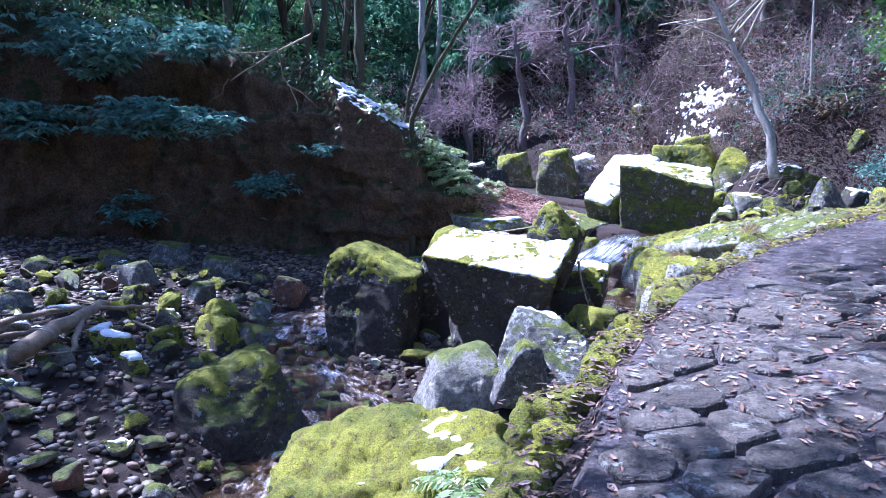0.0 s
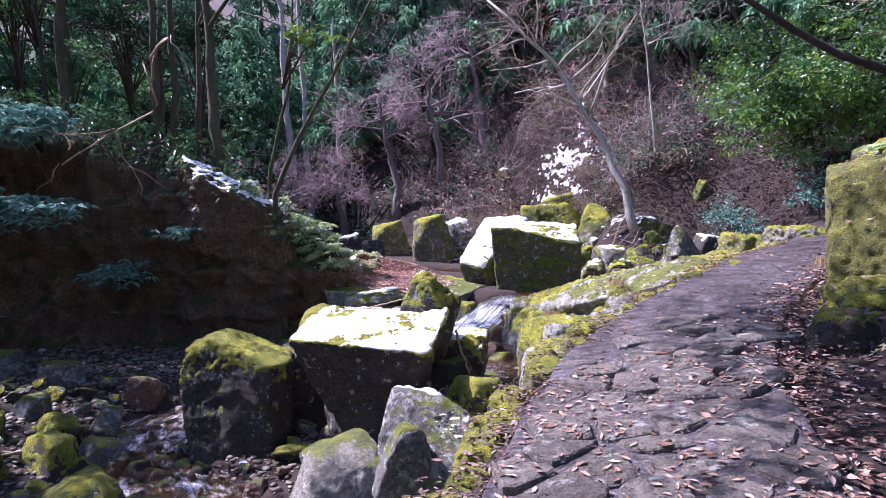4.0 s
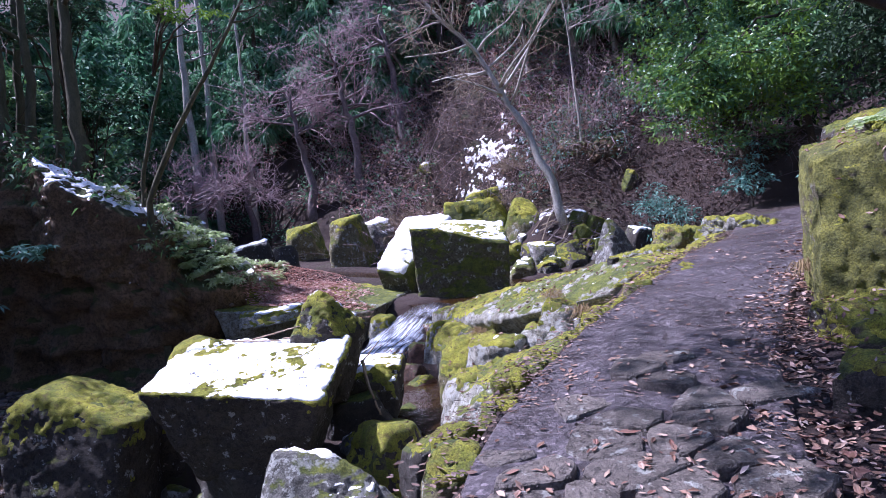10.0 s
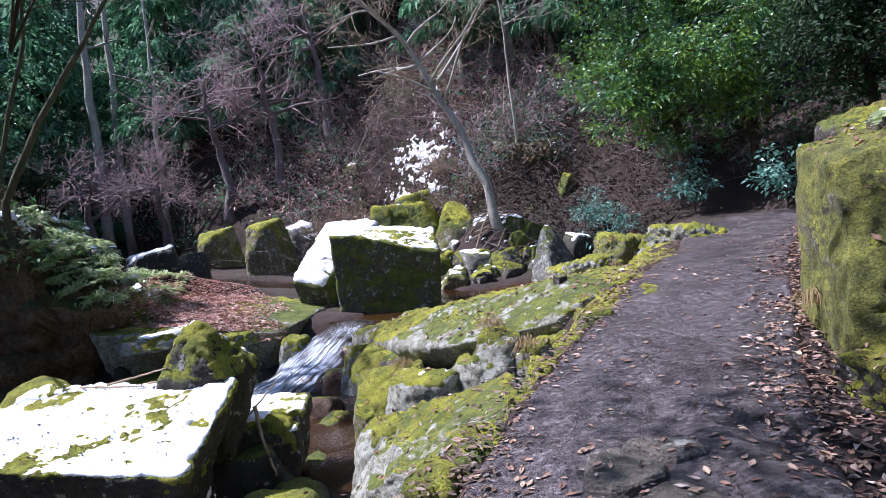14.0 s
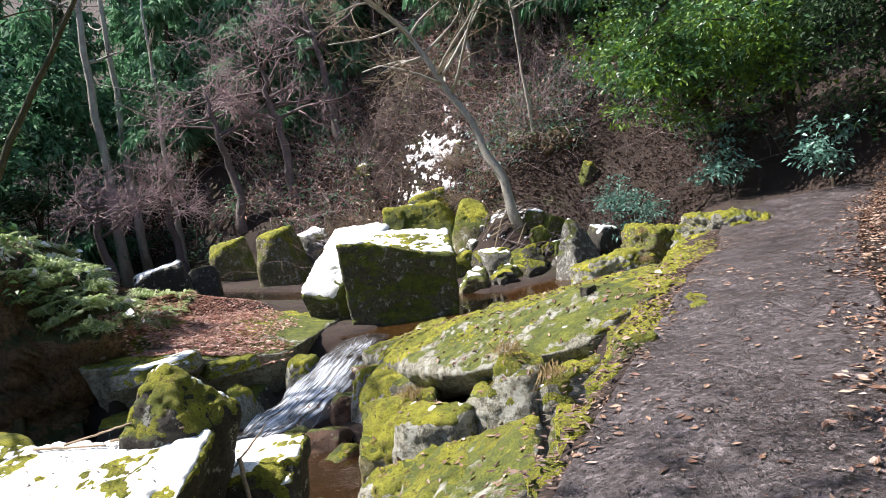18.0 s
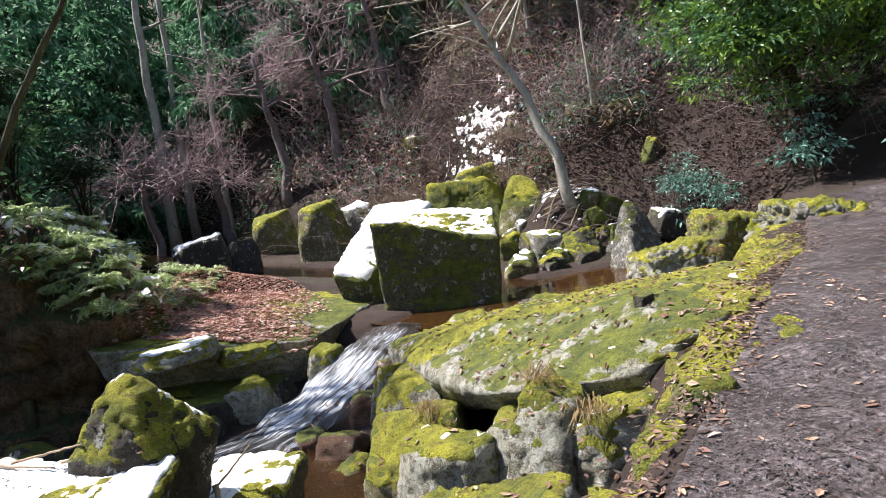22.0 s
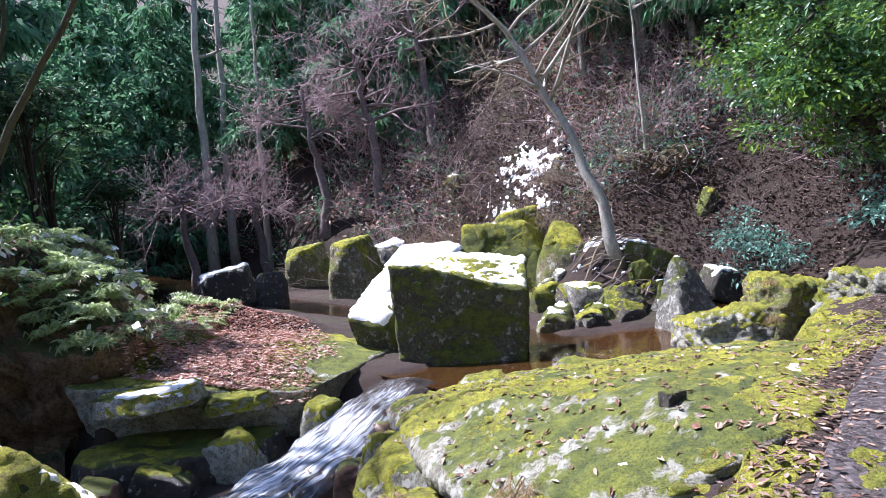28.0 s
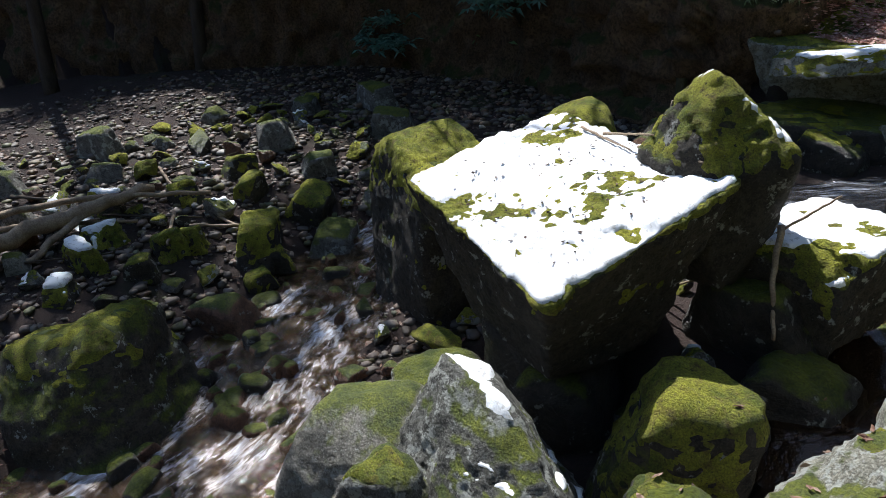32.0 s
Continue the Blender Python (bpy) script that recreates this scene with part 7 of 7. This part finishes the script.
def bank_spots(rs, n):
    out = []
    while len(out) < n:
        p = np.stack([rs.uniform(-14, 2.6, 4000), rs.uniform(1.5, 18.0, 4000)], 1)
        xl = np.interp(p[:, 1], *EDGE_L.T)
        d, val, _, _ = along(STREAM, p[:, 0], p[:, 1])
        near = np.exp(-np.maximum(np.abs(d - 2.5) - 2.5, 0) * 0.28)
        out.extend(p[(p[:, 0] < xl - 1.2) & (rs.rand(4000) < near) & ((p[:, 0] < 0.1) | (p[:, 1] < 8.2))].tolist())
    return np.array(out[:n])


pebbles("gravel", "grey and brown river gravel along the stream", 15000, bank_spots, 0.035, 0.19, 1, GRAVEL)


def bed_spots(rs, n):
    y = rs.uniform(5.5, 13.2, n)
    return np.stack([np.interp(y, STREAM[:9, 1], STREAM[:9, 0]) + rs.uniform(-1, 1, n) * np.interp(y, STREAM[:9, 1], STREAM[:9, 3]), y], 1)


pebbles("gravel", "rusty gravel on the bed of the stream", 1800, bed_spots, 0.06, 0.24, 4, ROCK_RED)


# rusty stones that break the shallows, and the white water round them
for k in range(75):
    t = rr.uniform(0, 1)
    y = 6.4 + 6.6 * t
    cx = np.interp(y, STREAM[:9, 1], STREAM[:9, 0])
    cw = np.interp(y, STREAM[:9, 1], STREAM[:9, 3])
    x = cx + rr.uniform(-0.9, 0.9) * cw
    lev = np.interp(y, STREAM[:9, 1], STREAM[:9, 2])
    w = rr.uniform(0.14, 0.46)
    stone("stream_stone", box_corners(x - w / 2, y - w * 0.35, lev - 0.3, x + w / 2, y + w * 0.35, lev + rr.uniform(0.02, 0.13), rr.uniform(0, 180), 0.7), ROCK_RED if k % 3 else ROCK_DARK,
          "wet rusty stone breaking the shallow stream", "stone", n=10, k=4, seed=700 + k, chips=6, fine=0.006, group="stones in the stream")


# ---------------------------------------------------------------- paving stones of the lower path
def clip_cell(poly, p, q, gap):
    """Cuts a polygon by the line half way from p to q, less a joint."""
    d = q - p
    ln = np.hypot(*d)
    n = d / ln
    lim = ln / 2 - gap
    out = []
    for i in range(len(poly)):
        a, b = poly[i], poly[(i + 1) % len(poly)]
        da, db = (a - p) @ n - lim, (b - p) @ n - lim
        if da <= 0:
            out.append(a)
        if da * db < 0:
            out.append(a + (b - a) * da / (da - db))
    return out


def paving():
    """Irregular flat stones, each its own piece, fading out up the path."""
    rs = np.random.RandomState(31)
    pts = []
    way = np.array((math.cos(-0.30), math.sin(-0.30)))
    for y in np.arange(0.8, 9.2, 0.27):
        for x in np.arange(-0.5, 6.5, 0.40):
            p = np.array((x + (0.2 if int(y / 0.27) % 2 else 0), y)) + rs.uniform(-1, 1, 2) * (0.15, 0.10)
            pts.append(p[0] * way + (p[1] + 0.5) * np.array((-way[1], way[0])))
    pts = np.array(pts)
    xl, xr = np.interp(pts[:, 1], *EDGE_L.T), np.interp(pts[:, 1], *EDGE_R.T)
    inside = (pts[:, 0] > xl + 0.16) & (pts[:, 0] < xr - 0.12) & (pts[:, 1] > 0.9)
    made = 0
    for k in np.nonzero(inside)[0]:
        c = pts[k]
        t = (c[0] - xl[k]) / (xr[k] - xl[k])
        fade = float(smooth01(np.array(c[1] + 1.4 * abs(t - 0.3)), 6.3, 8.3))
        if rs.rand() < fade * 0.97 + 0.04 or made >= 300:
            continue
        near = np.argsort(((pts - c) ** 2).sum(1))[1:14]
        poly = [c + np.array(d) for d in ((-0.5, -0.5), (0.5, -0.5), (0.5, 0.5), (-0.5, 0.5))]
        for q in near:
            poly = clip_cell(poly, c, pts[q], rs.uniform(0.010, 0.032))
            if len(poly) < 3:
                break
        if len(poly) < 3:
            continue
        # worn corners
        poly = np.array(poly)
        poly = np.concatenate([np.stack([a + (b - a) * 0.14, b + (a - b) * 0.14]) for a, b in zip(poly, np.roll(poly, -1, 0))])
        m = len(poly)
        poly = poly + rs.normal(size=poly.shape) * 0.006
        mid = poly.mean(0)
        top = float(path_plane(c[0], c[1])) + rs.uniform(0.070, 0.100)
        tilt = rs.normal(size=2) * 0.03
        rings = []
        for s, dz in ((1.0, -0.10), (1.0, -0.014), (0.94, -0.001), (0.5, 0.002)):
            q = mid + (poly - mid) * s
            zz = top + dz + (path_plane(q[:, 0], q[:, 1]) - path_plane(c[0], c[1])) + (q - c) @ tilt + (rs.normal(size=m) * 0.003 if s < 1 else 0)
            rings.append(np.c_[q, zz])
        f = [[r * m + i, r * m + (i + 1) % m, (r + 1) * m + (i + 1) % m, (r + 1) * m + i] for r in range(3) for i in range(m)] + [list(range(3 * m, 4 * m))]
        mesh_object("paving_stone", np.concatenate(rings), f, STONE_PAVE, path, smooth=False)
        made += 1


paving()


# ---------------------------------------------------------------- fallen leaves
def litter(name, label, spots, lo, hi, seed, mat, lift=0.006, ray=True, curl=0.35, height=land):
    rs = np.random.RandomState(seed)
    at, nr = [], []
    for x, y in spots:
        if ray:
            p, q, hitname = drop(x, y, 2.55)
            if p is None or p.z > 2.4 or q.z < 0.45 or hitname.startswith(("blade", "frond", "foliage", "water", "crown", "twig", "snow")):
                continue
            at.append(p)
            nr.append(q)
        else:
            at.append((x, y, 0))
            nr.append((0, 0, 1))
    at, nr = np.array(at), np.array(nr)
    if not ray:
        at[:, 2] = height(at[:, 0], at[:, 1])
    n = len(at)
    way = rs.normal(size=(n, 3))
    way -= (way * nr).sum(1)[:, None] * nr
    way /= np.linalg.norm(way, axis=1)[:, None]
    side = np.cross(nr, way)
    size = rs.uniform(lo, hi, n)[:, None]
    wide = rs.uniform(0.28, 0.5, n)[:, None]
    h = lambda a: nr * size * curl * rs.uniform(0, 1, n)[:, None] * a
    base = at + nr * lift
    rows = [base - way * size * 0.5 + h(0.6), base + side * size * wide * 0.5 - way * size * 0.1 + h(1), base + side * size * wide * 0.35 + way * size * 0.25 + h(0.8), base + way * size * 0.5 + h(1),
            base - side * size * wide * 0.35 + way * size * 0.25 + h(0.8), base - side * size * wide * 0.5 - way * size * 0.1 + h(1), base + way * size * 0.05]
    v = np.stack(rows, 1).reshape(-1, 3)
    i = np.arange(n)[:, None] * 7
    f = np.concatenate([i + np.array([[0, 1, 2, 6]]), i + np.array([[6, 2, 3, 4]]), i + np.array([[0, 6, 4, 5]])], 0)
    return tagged(mesh_object(name, v, f.tolist(), mat, smooth=False), label, "leaves", kind="stuff")


bpy.context.view_layer.update()


def path_spots(rs, n):
    y = rs.uniform(1.0, 15.5, n * 3)
    xl, xr = np.interp(y, *EDGE_L.T), np.interp(y, *EDGE_R.T)
    t = rs.uniform(-0.22, 1.5, n * 3)
    x = xl + t * (xr - xl)
    w = 0.30 + 0.8 * (t < 0.12) + 0.9 * (t > 0.95) + 0.5 * smooth01(8.0 - y, 0, 2)
    lump = fbm(xyz(x, y) * 1.7 + 31, 3) * 1.3 + 0.55
    ok = rs.rand(n * 3) < w * np.clip(lump, 0.05, 1.2)
    return np.stack([x, y], 1)[ok][:n]


lr = np.random.RandomState(21)
litter("fallen_leaves", "brown fallen leaves strewn over the path", path_spots(lr, 6800), 0.028, 0.075, 1, LITTER, curl=0.16)
sl = np.stack([lr.uniform(0.0, 3.3, 19000), lr.uniform(17.5, 22.2, 19000)], 1)
keep = (fbm(xyz(sl[:, 0], sl[:, 1]) * 0.9 + 3, 3) * 0.5 + 0.35 - 0.62 * np.maximum(sl[:, 0] - 1.7, 0) + 0.2 * np.minimum(sl[:, 1] - 18.6, 0)) > lr.uniform(-0.45, 0.35, 19000)
sx, sy = np.linspace(-0.1, 3.4, 36), np.linspace(17.4, 22.3, 48)
tops = np.array([[max(0.0, min(1.3, (drop(a, b, 1.6)[0] or Vector()).z)) for a in sx] for b in sy])


def slab_height(x, y):
    i, j = np.clip((x + 0.1) / 0.1, 0, 34.99), np.clip((y - 17.4) / (4.9 / 47), 0, 46.99)
    a, b = i.astype(int), j.astype(int)
    u, w = i - a, j - b
    return tops[b, a] * (1 - u) * (1 - w) + tops[b, a + 1] * u * (1 - w) + tops[b + 1, a] * (1 - u) * w + tops[b + 1, a + 1] * u * w


litter("fallen_leaves", "russet fallen leaves heaped on the bedrock slab", sl[keep], 0.045, 0.11, 2, LITTER_RED, 0.012, False, 0.3, slab_height)
rk = np.stack([lr.uniform(2.8, 9.0, 2600), lr.uniform(9.2, 16.5, 2600)], 1)
rk = rk[rk[:, 0] < np.interp(rk[:, 1], *EDGE_L.T) + 0.1]
litter("fallen_leaves", "scattered fallen leaves on the mossy bedrock", rk[:1300], 0.03, 0.09, 3, LITTER)
sw = np.random.RandomState(83).uniform(0.08, 0.92, (190, 2))
st = (np.array((-0.05, 10.9)) + sw[:, :1] * (2.0, -0.64) + sw[:, 1:] * (0.42, 1.46))
litter("needle_litter", "dark leaf crumbs and twig bits on the snow", st, 0.012, 0.045, 31, LITTER_DARK, 0.004, False, 0.3, lambda x, y: np.array([drop(a, b, 2.5)[0].z for a, b in zip(x, y)]))
lb = bank_spots(lr, 3500)
litter("fallen_leaves", "brown sodden leaves among the river stones", lb, 0.04, 0.10, 5, LITTER, 0.02, False)
hs = np.stack([lr.uniform(3.0, 16, 26000), lr.uniform(3.5, 28, 26000)], 1)
hs = hs[(hs[:, 0] > np.interp(hs[:, 1], *EDGE_R.T) - 0.1) | (hs[:, 1] > 20.8) & (hs[:, 0] > 10.2)]
litter("fallen_leaves", "fallen leaves covering the slope beside the path", hs[:19000], 0.04, 0.10, 4, LITTER, 0.01, False)


sp = np.concatenate([slope_spots((9, 20), (18, 32))(lr, 15000), box_spots(4.5, 14.0, 25.5, 36.0)(lr, 12000)])
litter("fallen_leaves", "russet leaf litter on the wooded side slope", sp[::2], 0.06, 0.13, 7, LITTER_DARK, 0.02, False)
litter("fallen_leaves", "paler fallen leaves on the wooded side slope", sp[1::2], 0.05, 0.12, 17, LITTER, 0.02, False)
litter("fallen_leaves", "dark brown leaves under the bare stems of the slope", box_spots(10.8, 17.0, 20.5, 31.0)(np.random.RandomState(71), 9000), 0.06, 0.15, 27, LITTER_DARK, 0.03, False)
oe = lr.uniform(3.0, 15.5, 2600)
ox = np.interp(oe, *EDGE_L.T) + lr.normal(size=2600) * 0.16 - 0.04
litter("fallen_leaves", "drift of fallen leaves along the path's outer edge", np.stack([ox, oe], 1), 0.03, 0.07, 19, LITTER_DARK, 0.015, False, 0.15, lambda x, y: np.maximum(land(x, y), path_plane(x, y) + 0.02))
er = lr.uniform(3.0, 16.5, 3600)
ex = np.interp(er, *EDGE_R.T) + lr.normal(size=3600) * 0.28 - 0.05
litter("fallen_leaves", "drift of fallen leaves along the path's inner edge", np.stack([ex, er], 1), 0.03, 0.09, 9, LITTER, 0.02, False, 0.3, lambda x, y: np.maximum(land(x, y), path_plane(x, y) + 0.03))
ms = np.random.RandomState(29)


def mulch_spots(rs, n):
    y = rs.uniform(3.0, 15.0, n)
    xl, xr = np.interp(y, *EDGE_L.T), np.interp(y, *EDGE_R.T)
    x = xl + rs.uniform(0.06, 0.96, n) * (xr - xl)
    ok = rs.rand(n) < (0.15 + 0.85 * smooth01(y, 5.5, 8.5)) * np.clip(fbm(xyz(x, y) * 1.3 + 5, 3) + 0.65, 0.1, 1)
    return np.stack([x, y], 1)[ok]




def path_height(x, y):
    p = xyz(x, y)
    return path_plane(x, y) + 0.06 + 0.05 * fbm(p * 2.2, 2) + 0.004 * fbm(p * 9, 2) + 0.025 * (y < 7.5)


litter("leaf_mulch", "dark chips of rotten leaf trodden into the path", mulch_spots(ms, 42000), 0.008, 0.028, 6, MULCH, 0.003, False, 0.15, path_height)
